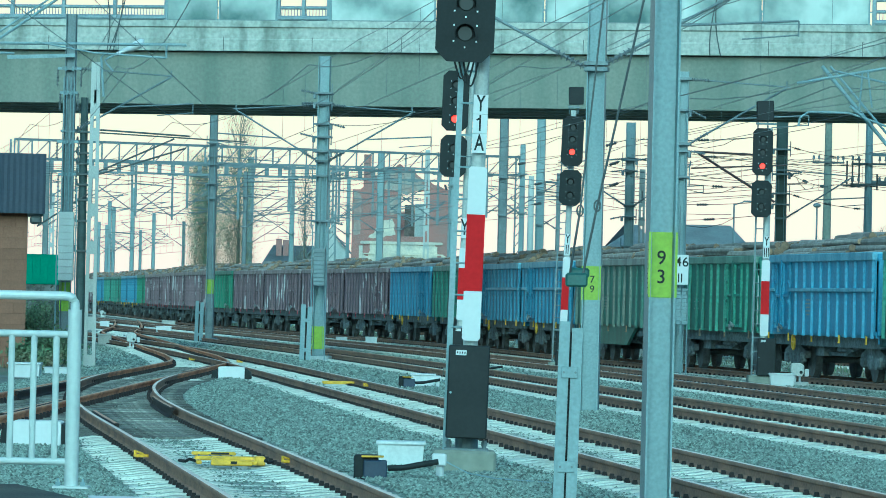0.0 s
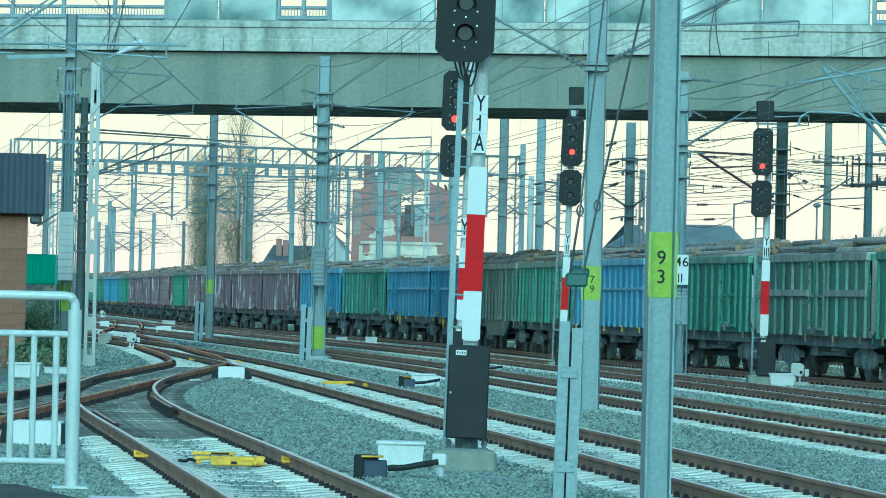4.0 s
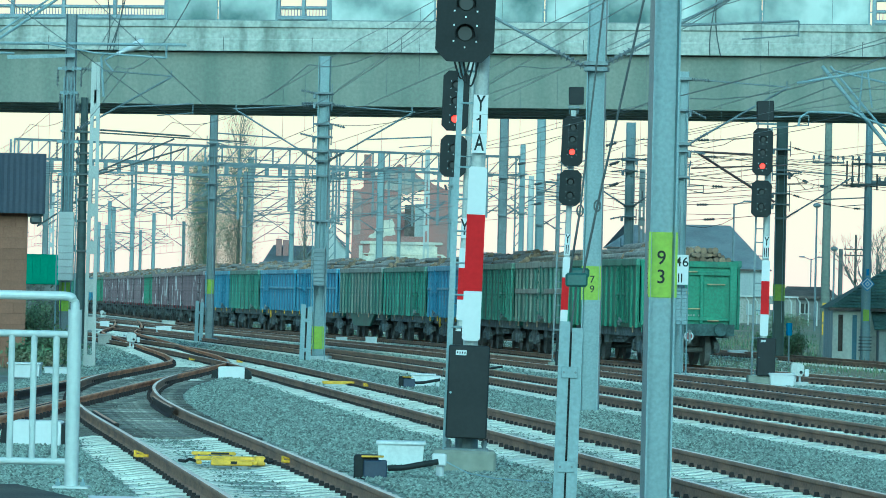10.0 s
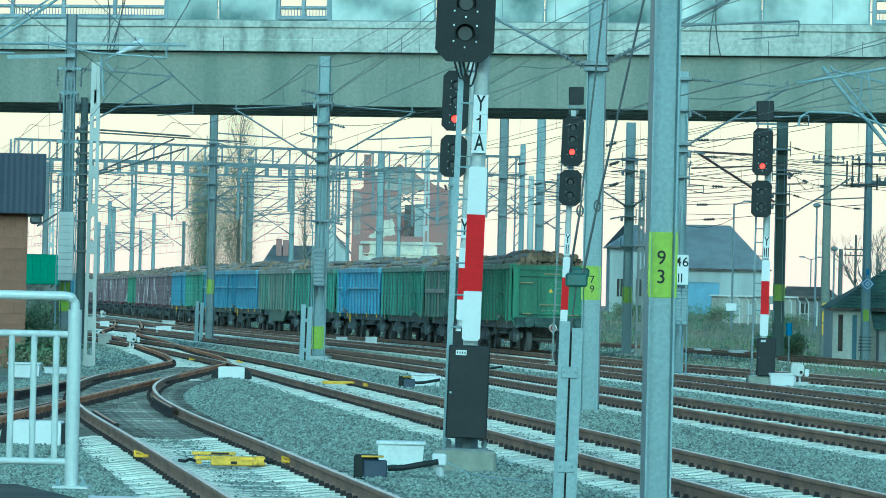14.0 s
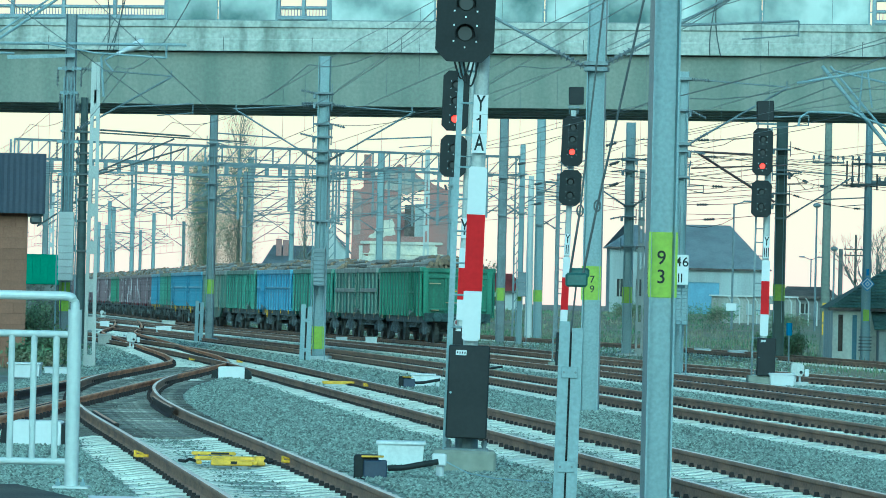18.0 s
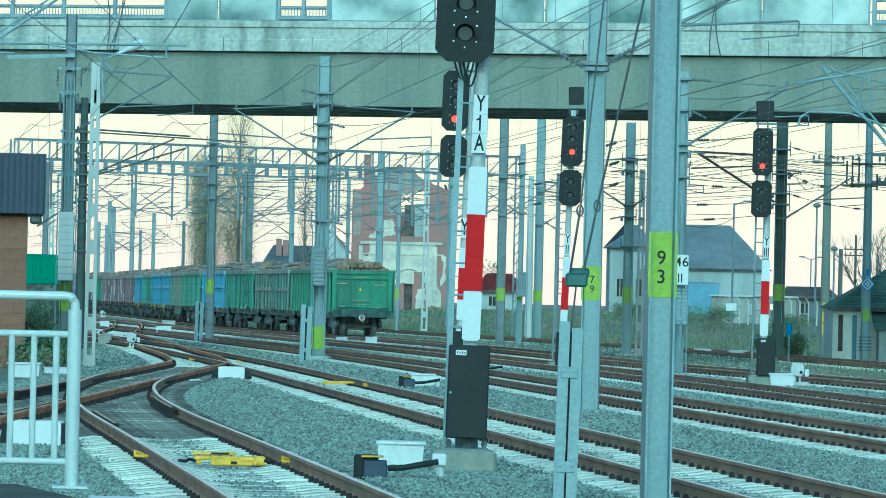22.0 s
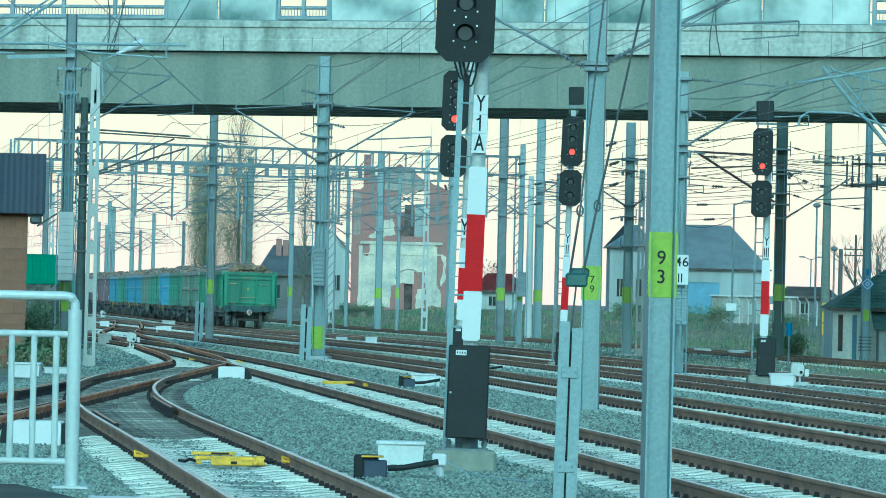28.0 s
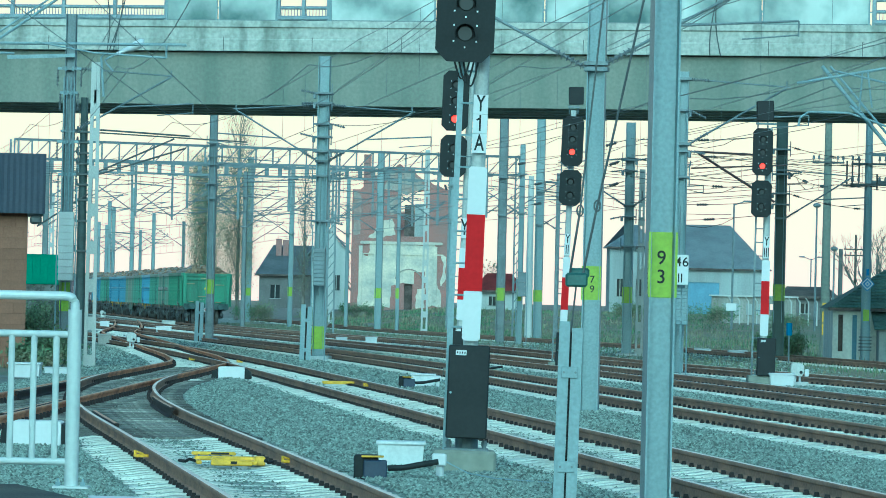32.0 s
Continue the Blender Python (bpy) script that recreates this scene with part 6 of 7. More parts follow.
def house(x, y, z, w, d, h, rh, label, wall, roof, holes=(), hip=1.0, eave=0.4, rz=0.0, door=None):
    t = thing("house", pose(x, y, z, 0, 0, rz), label, "house")
    pierced_wall(t, "front_wall", -w / 2, w / 2, 0, h, 0, 0.3, [q for q in holes], wall)
    for s in (-1, 1):
        bm = bmesh.new()
        box(bm, s * (w / 2 - 0.15), d / 2 + 0.15, h / 2, 0.3, d - 0.3, h)
        part("side_wall", bm, wall, t)
    bm = bmesh.new()
    box(bm, 0, d - 0.15, h / 2, w - 0.6, 0.3, h)
    part("rear_wall", bm, wall, t)
    bm = bmesh.new()
    e = eave
    A = [(-w / 2 - e, -e, h - 0.05), (w / 2 + e, -e, h - 0.05), (w / 2 + e, d + e, h - 0.05), (-w / 2 - e, d + e, h - 0.05)]
    k = hip * d * 0.45
    R = [(-w / 2 - e + k, d / 2, h + rh), (w / 2 + e - k, d / 2, h + rh)]
    v = [bm.verts.new(p) for p in A + R]
    for f in ((0, 1, 5, 4), (1, 2, 5), (2, 3, 4, 5), (3, 0, 4), (3, 2, 1, 0)):
        bm.faces.new([v[i] for i in f])
    bmesh.ops.solidify(bm, geom=bm.faces[:], thickness=0.08)
    part("roof", bm, roof, t)
    bm = bmesh.new()
    box(bm, 0, -e - 0.02, h - 0.06, w + 2 * e, 0.04, 0.16)
    part("eaves_board", bm, TIMBER, t)
    for i, q in enumerate(holes):
        m, n = (q[0] + q[1]) / 2, (q[2] + q[3]) / 2
        ww, hh = q[1] - q[0], q[3] - q[2]
        if door is not None and i in door:
            bm = bmesh.new()
            box(bm, m, 0.12, n, ww, 0.06, hh)
            dr = part("door", bm, BLUEDOOR, t)
            bm = bmesh.new()
            for kk in range(1, 4):
                box(bm, m - ww / 2 + ww * kk / 4, 0.085, n, 0.05, 0.02, hh)
            part("door_slat", bm, BLUEDOOR, dr)
            continue
        win = new("window")
        win.parent = t
        for nm, bx, mt in (("pane", (m, 0.16, n, ww, 0.02, hh), GLASS), ("sill", (m, -0.04, q[2], ww + 0.2, 0.14, 0.06), WALLPALE), ("frame", (m, 0.1, n, 0.07, 0.06, hh), WALLPALE)):
            bm = bmesh.new()
            box(bm, *bx)
            part(nm, bm, mt, win)
    return t


house(24.8, 463, 1.2, 10.8, 12, 4.3, 4.15, "grey hip-roofed house with pale walls and a blue door", WALLPALE, ROOF, [(-1.9, 1.0, -0.1, 3.0)], 0.66, door=(0,))
house(17.9, 470, 1.2, 4.2, 10, 6.2, 2.2, "grey-roofed wing of the pale house", WALLPALE, ROOF, [(-1.4, -0.8, 1.5, 3.2), (0.4, 1.0, 1.5, 3.2)], 0.7)


def gable_house(x, y, z, w, d, h, rh, label, wall, roof, window):
    """A house whose gable end faces along -y."""
    t = thing("house", pose(x, y, z), label, "house")
    bm = bmesh.new()
    prism(bm, [(-w / 2, 0), (w / 2, 0), (w / 2, h), (0, h + rh), (-w / 2, h)], 0, 0.3)
    part("gable_wall", bm, wall, t)
    for q in (-1, 1):
        bm = bmesh.new()
        box(bm, q * (w / 2 - 0.15), d / 2 + 0.3, h / 2, 0.3, d, h)
        part("side_wall", bm, wall, t)
        bm = bmesh.new()
        k = rh / (w / 2)
        prism(bm, [(0, h + rh + 0.02), (q * (w / 2 + 0.45), h - 0.45 * k + 0.02), (q * (w / 2 + 0.45), h - 0.45 * k + 0.16), (0, h + rh + 0.16)], -0.35, d + 0.4)
        part("roof", bm, roof, t)
    a, b, c, e = window
    win = new("window")
    win.parent = t
    for nm, bx, mt in (("pane", ((a + b) / 2, -0.012, (c + e) / 2, b - a, 0.02, e - c), GLASS), ("sill", ((a + b) / 2, -0.06, c, b - a + 0.2, 0.12, 0.06), WALLPALE), ("frame", ((a + b) / 2, -0.03, (c + e) / 2, 0.07, 0.03, e - c), WALLPALE)):
        bm = bmesh.new()
        box(bm, *bx)
        part(nm, bm, mt, win)
    return t


gable_house(-9.55, 420, 1.0, 2.9, 9, 5.0, 1.6, "small white house with a brown gabled roof", WALLWHITE, ROOFDARK, (0.3, 0.9, 1.6, 2.9))
house(-12.9, 432, 1.0, 6.0, 9, 2.9, 2.6, "low grey house with a dark roof and two chimneys", mat("grey_render", (0.17, 0.165, 0.155), 0.9, var=0.15, scale=0.9, fine=8), ROOFDARK, [(-2.0, -1.2, 0.8, 2.0)], 0.35)
house(4.9, 424, 0.9, 4.0, 6, 2.0, 1.5, "low white house with a red tiled roof", WALLWHITE, ROOFRED, [(-0.9, -0.3, 0.7, 1.5)], 0.5)
for x, z in ((-14.35, 4.4), (-13.75, 4.3)):
    bm = bmesh.new()
    box(bm, x, 435, z + 1.2, 0.5, 0.5, 2.9, bevel=0.02)
    c = part("chimney", bm, BRICK)
    tagged(c, "red brick chimney rising from the dark roof", "chimney")

# shingled hut by the yard
HUTWALL = mat("whitewashed_hut_wall", (0.74, 0.73, 0.64), 0.9, var=0.1, scale=1.2, fine=9, col2=(0.52, 0.52, 0.45), streak=True)
hut = thing("yard_hut", pose(17.1, 183, 0), "low hut with a mossy shingle roof and pale walls", "hut")
pierced_wall(hut, "front_wall", -2.7, 3.2, 0, 2.0, 0, 0.25, [(-2.5, -2.32, 0.4, 1.75), (-1.98, -1.8, 0.0, 1.75)], HUTWALL)
bm = bmesh.new()
box(bm, -2.575, 2.35, 1.0, 0.25, 4.2, 2.0)
part("side_wall", bm, HUTWALL, hut)
bm = bmesh.new()
box(bm, -1.89, 0.15, 0.87, 0.18, 0.05, 1.75)
part("door", bm, BLUEDOOR, hut)
bm = bmesh.new()
box(bm, -2.41, 0.15, 1.08, 0.18, 0.04, 1.35)
part("window", bm, TIMBER, hut)
for i in range(15):
    # courses of shingles up the hipped roof
    u0, u1 = i / 15, (i + 1) / 15 + 0.02
    bm = bmesh.new()
    P = lambda u, s: (-2.85 + u * 2.7, -0.45 + u * 2.7, 2.0 + u * 1.75) if s < 0 else (3.6, -0.45 + u * 2.7, 2.0 + u * 1.75)
    a, b, c, d = Vector(P(u0, -1)), Vector(P(u0, 1)), Vector(P(u1, 1)), Vector(P(u1, -1))
    up = Vector((0, -0.02, 0.035))
    vs = [bm.verts.new(p) for p in (a + up, b + up, c, d, a + up * -0.6, b + up * -0.6)]
    bm.faces.new((vs[0], vs[1], vs[2], vs[3]))
    bm.faces.new((vs[4], vs[5], vs[1], vs[0]))
    part("shingle_course", bm, ROOFGREEN, hut)
bm = bmesh.new()
v = [bm.verts.new(p) for p in ((-2.85, -0.45, 1.99), (-0.15, 2.25, 3.74), (-2.85, 5.0, 1.99))]
bm.faces.new(v)
part("hip_slope", bm, ROOFGREEN, hut)
bm = bmesh.new()
box(bm, 0.3, -0.42, 1.96, 6.4, 0.06, 0.12)
part("eaves_board", bm, TIMBER, hut)

lean = thing("lean_to", pose(17.1, 183, 0), "low shed with a mossy shingle roof before the hut", "shed")
bm = bmesh.new()
box(bm, 1.0, -1.2, 0.6, 4.2, 0.2, 1.2)
part("front_wall", bm, WALLPALE, lean)
bm = bmesh.new()
box(bm, -1.0, -0.62, 0.6, 0.2, 0.96, 1.2)
part("side_wall", bm, WALLPALE, lean)
for i in range(7):
    # shingle courses from the eaves up to the hut wall
    bm = bmesh.new()
    u0, u1 = i / 7, (i + 1) / 7 + 0.03
    P = lambda u, k: (0, -1.6 + 1.55 * u, 1.22 + 0.62 * u + k)
    a, b, c, d = P(u0, 0.05), P(u1, 0.03), P(u1, 0.0), P(u0, 0.0)
    loft(bm, [[(x, p[1], p[2]) for p in (a, b, c, d)] for x in (-1.3, 3.4)], close=True)
    bmesh.ops.recalc_face_normals(bm, faces=bm.faces[:])
    part("shingle_course", bm, ROOFGREEN, lean)

# block-built station building with a corrugated fascia
SB = thing("station_building", pose(-10.0, 125, 0, 0, 0, 5), "brown block building with a dark corrugated metal fascia", "building")
BLOCK = mat("brown_blocks", (0.2, 0.108, 0.066), 0.9, var=0.12, scale=1.2, fine=18, spread=0.08, bump=0.2)
MORTAR = mat("brown_mortar", (0.165, 0.093, 0.06), 0.95, var=0.1)
bm = bmesh.new()
box(bm, -3.46, 3, 1.95, 6.0, 5.9, 3.9)
part("core_wall", bm, MORTAR, SB)
bm = bmesh.new()
box(bm, 0, 0, 0, 0.597, 0.112, 0.268, bevel=0.003)
blk = bpy.data.meshes.new("block")
bm.to_mesh(blk)
bm.free()
blk.materials.append(BLOCK)
for r in range(14):
    for c in range(6):
        o = new("block", blk)
        o.parent = SB
        short = r % 2 and c == 0
        o.matrix_basis = Matrix.Translation((-0.75 - 0.6 * c + (0.3 if r % 2 else 0) - (0.15 if short else 0), 0.0, 0.14 + 0.272 * r)) @ Matrix.Diagonal((0.5 if short else 1, 1, 1, 1))
CORR = mat("dark_corrugated_sheet", (0.055, 0.062, 0.085), 0.5, 0.3, var=0.1, scale=1, fine=15)
bm = bmesh.new()
pr = []
for i in range(84):
    x = -6.2 + 0.0744 * i
    pr += [(x, -0.435 if i % 2 else -0.46)]
loft(bm, [[(x, y, 3.88) for x, y in pr], [(x, y, 5.38) for x, y in pr]])
part("fascia", bm, CORR, SB)
bm = bmesh.new()
loft(bm, [[(-0.02, -0.46 + 0.12 * i, 3.88) for i in range(8)], [(-0.02, -0.46 + 0.12 * i, 5.38) for i in range(8)]])
part("fascia_side", bm, CORR, SB)
bm = bmesh.new()
box(bm, -3.1, 2.7, 5.3, 6.1, 6.2, 0.12)
box(bm, -3.1, 2.7, 3.94, 6.1, 6.2, 0.1)
part("roof", bm, CORR, SB)
bm = bmesh.new()
box(bm, -0.25, -0.2, 3.72, 0.3, 0.3, 0.2, bevel=0.05)
part("flood_light", bm, STEEL_DARK, SB)

gc = thing("green_container", pose(-14.75, 182, 0.75), "green steel container standing beyond the building", "container")
GREENC = mat("green_container_paint", (0.03, 0.32, 0.18), 0.5, var=0.1, scale=1, fine=12)
bm = bmesh.new()
box(bm, -0.6, 1.2, 2.0, 2.6, 2.4, 1.1, bevel=0.02)
part("body", bm, GREENC, gc)
for i in range(9):
    bm = bmesh.new()
    box(bm, -1.7 + 0.28 * i, -0.02, 2.0, 0.1, 0.06, 0.95)
    part("rib", bm, GREENC, gc)
bm = bmesh.new()
box(bm, -0.6, 1.2, 0.35, 2.4, 2.2, 2.2)
part("base_frame", bm, UNDER, gc)

# roofless wall and fence beyond the verge
rw = thing("broken_wall", pose(17.9, 330, 0.9), "low broken rendered wall beyond the weeds", "wall")
pierced_wall(rw, "wall", 0, 5.6, 0, 1.75, 0, 0.3, [(0.7, 1.1, 0.5, 1.3), (1.5, 1.9, 0.5, 1.3), (2.3, 2.7, 0.5, 1.3), (3.1, 3.5, 0.5, 1.3), (3.9, 4.3, 0.5, 1.3)], mat("weathered_render", (0.33, 0.32, 0.28), 0.9, var=0.2, scale=0.9, fine=8, col2=(0.2, 0.19, 0.16), streak=True))
bm = bmesh.new()
box(bm, 2.8, 0.2, 1.8, 5.9, 0.8, 0.1)
part("coping", bm, POST, rw)
for i in range(14):
    fp = thing("fence_post", pose(18.5 + 0.55 * i, 318, 0.85), "leaning concrete fence post with a bent top", "fence post", "fence posts beyond the verge")
    bm = bmesh.new()
    tube(bm, [(0, 0, 0), (0, 0, 1.5), (-0.2, 0, 1.8)], 0.045, 6)
    part("shaft", bm, POST, fp)
hw = house(25.5, 345, 1.2, 3.4, 5, 1.6, 0.7, "low grey-brown shed behind the fence", MATS["grey_render"], mat("brown_roof", (0.2, 0.17, 0.14), 0.85, var=0.2, scale=1, fine=9), [(-0.6, 0.0, 0.4, 1.1)], 0.3)

bc = thing("blue_barrel", pose(12.03, 172, -0.12), "small blue tub on a post beyond the track", "tub")
bm = bmesh.new()
rod(bm, (0, 0, 1.12), (0, 0, 1.55), 0.1, 0.11, seg=12)
part("tub", bm, mat("blue_plastic", (0.02, 0.14, 0.3), 0.5, var=0.1), bc)
bm = bmesh.new()
rod(bm, (0, 0, 0), (0, 0, 1.13), 0.03, seg=6)
part("leg", bm, GALV_DULL, bc)
for x, y, h, kind in ((17.5, 300, 7.6, "arm"), (22.5, 300, 7.5, "globe"), (31.1, 420, 5.6, "twin"), (23.6, 300, 4.9, "globe")):
    t = thing("lamp_post", pose(x, y, 0.6), {"arm": "thin grey lamp post with one arm", "globe": "thin grey lamp post with a round head", "twin": "distant grey lamp post with two heads"}[kind], "lamp post", "far lamp posts")
    bm = bmesh.new()
    rod(bm, (0, 0, 0), (0, 0, h), 0.075, 0.05, seg=8)
    part("shaft", bm, GALV_DULL, t)
    for q in {"arm": (0.6,), "globe": (0.0,), "twin": (-0.6, 0.6)}[kind]:
        bm = bmesh.new()
        if q:
            rod(bm, (0, 0, h - 0.1), (q, 0, h + 0.12), 0.035, seg=6)
            box(bm, q * 1.3, 0, h + 0.14, 0.5, 0.22, 0.12, bevel=0.04)
        else:
            bmesh.ops.create_uvsphere(bm, u_segments=12, v_segments=8, radius=0.19, matrix=Matrix.Translation((0, 0, h + 0.1)) @ Matrix.Diagonal((1.25, 1, 0.8, 1)))
        part("lamp_head", bm, GALV_DULL, t)
ns = thing("notice_plate", pose(17.45, 299.8, 0.6), "small white notice plate fixed to a lamp post", "sign")
bm = bmesh.new()
box(bm, 0, 0, 1.35, 0.62, 0.03, 0.46, bevel=0.04)
part("plate", bm, WHITE, ns)
bm = bmesh.new()
box(bm, 0.03, 0.09, 1.35, 0.08, 0.16, 0.06)
part("bracket", bm, GALV_DULL, ns)
stub = round_pole(24.0, 300.0, 5.6, 0.17, "thick concrete post without arms behind the hut", CONCRETE_DARK)
tp = round_pole(23.9, 288.0, 6.3, 0.09, "dark wooden telegraph pole with a cross-arm", WOODPOLE, "telegraph_pole")
for z in (5.1, 5.45):
    bm = bmesh.new()
    box(bm, 0, -0.08, z, 1.4, 0.07, 0.08)
    arm = part("cross_arm", bm, WOODPOLE, tp)
    for x in (-0.6, -0.3, 0.3, 0.6):
        bm = bmesh.new()
        rod(bm, (x, -0.08, z), (x, -0.08, z + 0.2), 0.035, 0.02, seg=6)
        part("pin_insulator", bm, INSUL, arm)


# ---- trees ----
LEAF = mat("dull_green_leaf", (0.34, 0.42, 0.27), 0.8, var=0.2, scale=2, fine=10, bump=0, spread=-0.5, col2=(0.17, 0.17, 0.08))
LEAFPALE = mat("yellowing_leaf", (0.38, 0.37, 0.22), 0.8, var=0.2, scale=2, fine=10, bump=0, spread=-0.5)
def leafy(m):
    """Leaves let part of the light through."""
    nt = m.node_tree
    b, out = nt.nodes["Principled BSDF"], nt.nodes["Material Output"]
    tr, mx = nt.nodes.new("ShaderNodeBsdfTranslucent"), nt.nodes.new("ShaderNodeMixShader")
    nt.links.new(b.inputs["Base Color"].links[0].from_socket, tr.inputs[0])
    mx.inputs[0].default_value = 0.5
    nt.links.new(b.outputs[0], mx.inputs[1])
    nt.links.new(tr.outputs[0], mx.inputs[2])
    nt.links.new(mx.outputs[0], out.inputs[0])


leafy(LEAF)
leafy(LEAFPALE)
SCRUB = mat("scrub_leaf", (0.19, 0.185, 0.10), 0.9, var=0.25, scale=2, fine=10, bump=0, spread=-0.55)
DRYGRASS = mat("dry_grass_blade", (0.22, 0.20, 0.125), 0.9, var=0.25, scale=0.22, fine=10, bump=0, spread=-0.4, col2=(0.12, 0.185, 0.085), cut=(0.42, 0.58))


def scatter_leaves(name, centres, size, material, parent, rng, label=""):
    n = len(centres)
    c = np.array(centres)
    a = rng.normal(size=(n, 3))
    a /= np.linalg.norm(a, axis=1)[:, None]
    b = np.cross(a, rng.normal(size=(n, 3)))
    b /= np.linalg.norm(b, axis=1)[:, None]
    s = size * (0.6 + 0.8 * rng.random((n, 1)))
    v = np.stack([c - a * s, c + b * s * 0.55, c + a * s, c - b * s * 0.55], 1).reshape(-1, 3)
    f = np.arange(4 * n).reshape(-1, 4)
    ob = raw(name, v.tolist(), f.tolist(), material, parent)
    return tagged(ob, label, kind="stuff")


def limb(bm, p, d, length, r, depth, rng, tips, spread, upward):
    q = p + d * length
    rod(bm, p, q, r, r * 0.6, seg=6 if r > 0.05 else 4, caps=False)
    tips.append(q)
    tips.append(p.lerp(q, 0.5))
    if depth == 0:
        return
    for _ in range(rng.choice((2, 3, 3))):
        nd = (d + Vector((rng.uniform(-1, 1), rng.uniform(-1, 1), rng.uniform(-0.4, 0.8))) * spread + Vector((0, 0, upward))).normalized()
        limb(bm, p.lerp(q, rng.uniform(0.45, 1.0)), nd, length * rng.uniform(0.55, 0.8), r * 0.55, depth - 1, rng, tips, spread, upward)


def tree(name, x, y, z, height, width, label, leaves, leaf, seed, columnar=False, size=0.2, bare=0.4):
    rng, nrg = random.Random(seed), np.random.default_rng(seed)
    t = thing(name, pose(x, y, z), label, "tree")
    bm = bmesh.new()
    tips = []
    if columnar:
        rod(bm, (0, 0, -0.2), (0, 0, height * 0.95), 0.15, 0.02, seg=8)
        for i in range(190):
            zz = height * rng.uniform(0.06, 0.93)
            k = width / 2 * (1 - max(0, (zz / height - 0.7) / 0.3) ** 1.5 * 0.85) * (0.7 + 0.3 * min(1, zz / (height * 0.25)))
            a = rng.uniform(0, 6.28)
            limb(bm, Vector((0, 0, zz)), Vector((math.cos(a) * 0.42, math.sin(a) * 0.42, 0.9)).normalized(), k * rng.uniform(0.8, 1.5), 0.012, 1, rng, tips, 0.28, 0.45)
    else:
        rod(bm, (0, 0, -0.2), (0, 0, height * 0.3), height * 0.022, height * 0.015, seg=8)
        for i in range(8):
            a = 6.28 * i / 8 + rng.uniform(-0.4, 0.4)
            limb(bm, Vector((0, 0, height * rng.uniform(0.18, 0.32))), Vector((math.cos(a) * 0.7, math.sin(a) * 0.7, 0.8)).normalized(), height * 0.26, height * 0.008, 4, rng, tips, 0.65, 0.1)
    part("trunk", bm, BARK, t, "bare trunk and limbs")
    if leaves:
        tp = np.array([list(p) for p in tips])
        pick = nrg.integers(0, len(tp), leaves)
        if columnar:
            # the upper boughs have shed most of their leaves
            pick = pick[nrg.random(leaves) > np.clip((tp[pick, 2] / height - bare) * 3.2, 0, 0.93)]
            leaves = len(pick)
        c = tp[pick] + nrg.normal(size=(leaves, 3)) * (0.36 if columnar else 0.25)
        scatter_leaves("crown", c, size, leaf, t, nrg, "sparse autumn leaves")
    return t


tree("poplar_tree", -16.75, 350, 0.4, 11.2, 3.4, "columnar poplar with small grey-green leaves", 38000, LEAF, 5, True, 0.04, 0.75)
tree("poplar_tree", -14.75, 358, 0.4, 15.6, 3.5, "tall columnar poplar, bare above and yellowing below", 40000, LEAFPALE, 8, True, 0.04, 0.52)
tree("poplar_tree", -11.3, 405, 0.6, 12.0, 2.2, "narrow poplar behind the houses, nearly bare", 4000, LEAF, 9, True, 0.034)
tree("bare_tree", 20.8, 240, 0.3, 7.2, 6.0, "bare spreading tree behind the hut", 0, LEAF, 12)
tree("bare_tree", 23.5, 252, 0.3, 6.4, 6.0, "bare spreading tree behind the hut", 0, LEAF, 14)
tree("bare_tree", 3.6, 430, 1.0, 5.5, 3.0, "small bare tree beside the red-roofed house", 300, LEAFPALE, 15, False, 0.12)
tree("bare_tree", -7.6, 428, 1.0, 6.5, 3.0, "small bare tree beside the white house", 0, LEAFPALE, 16)


def bush(x, y, z, w, h, n, seed, label, leaf=None):
    rng, nrg = random.Random(seed), np.random.default_rng(seed)
    t = thing("bush", pose(x, y, z), label, "bush", "bushes round the yard")
    bm = bmesh.new()
    tips = []
    for i in range(9):
        a = rng.uniform(0, 6.28)
        limb(bm, Vector((rng.uniform(-w, w) * 0.3, rng.uniform(-w, w) * 0.3, 0)), Vector((math.cos(a) * 0.6, math.sin(a) * 0.6, 1)).normalized(), h * 0.5, 0.02, 2, rng, tips, 0.6, 0.1)
    tagged(part("stems", bm, BARK, t), kind="stuff")
    tp = np.array([list(p) for p in tips]) * np.array([w / h * 0.8, w / h * 0.8, 1.0])
    c = tp[nrg.integers(0, len(tp), n)] + nrg.normal(size=(n, 3)) * 0.13 * h
    c[:, 2] = np.abs(c[:, 2])
    scatter_leaves("foliage", c, 0.05, leaf or SCRUB, t, nrg)


for i, (x, y, w, h) in enumerate(((-14.4, 176, 1.6, 1.5), (-10.9, 131, 1.6, 1.5), (-9.9, 127, 0.9, 0.9), (-11.8, 140, 1.8, 1.8), (-10.2, 122, 0.8, 0.6), (-9.6, 120, 0.7, 0.5), (13.2, 186, 1.3, 1.0), (12.6, 192, 1.0, 0.9), (14.8, 300, 2.4, 1.6), (16.5, 306, 2.6, 1.7), (20.5, 300, 2.2, 1.3), (12.5, 330, 2.0, 1.2), (-12.6, 340, 2.2, 1.5), (-9.0, 350, 2.0, 1.3), (-6.0, 372, 2.2, 1.0))):
    bush(x, y, rise(x, y), w, h, 2600, 40 + i, "low scrubby bush in autumn leaf", DRYGRASS)


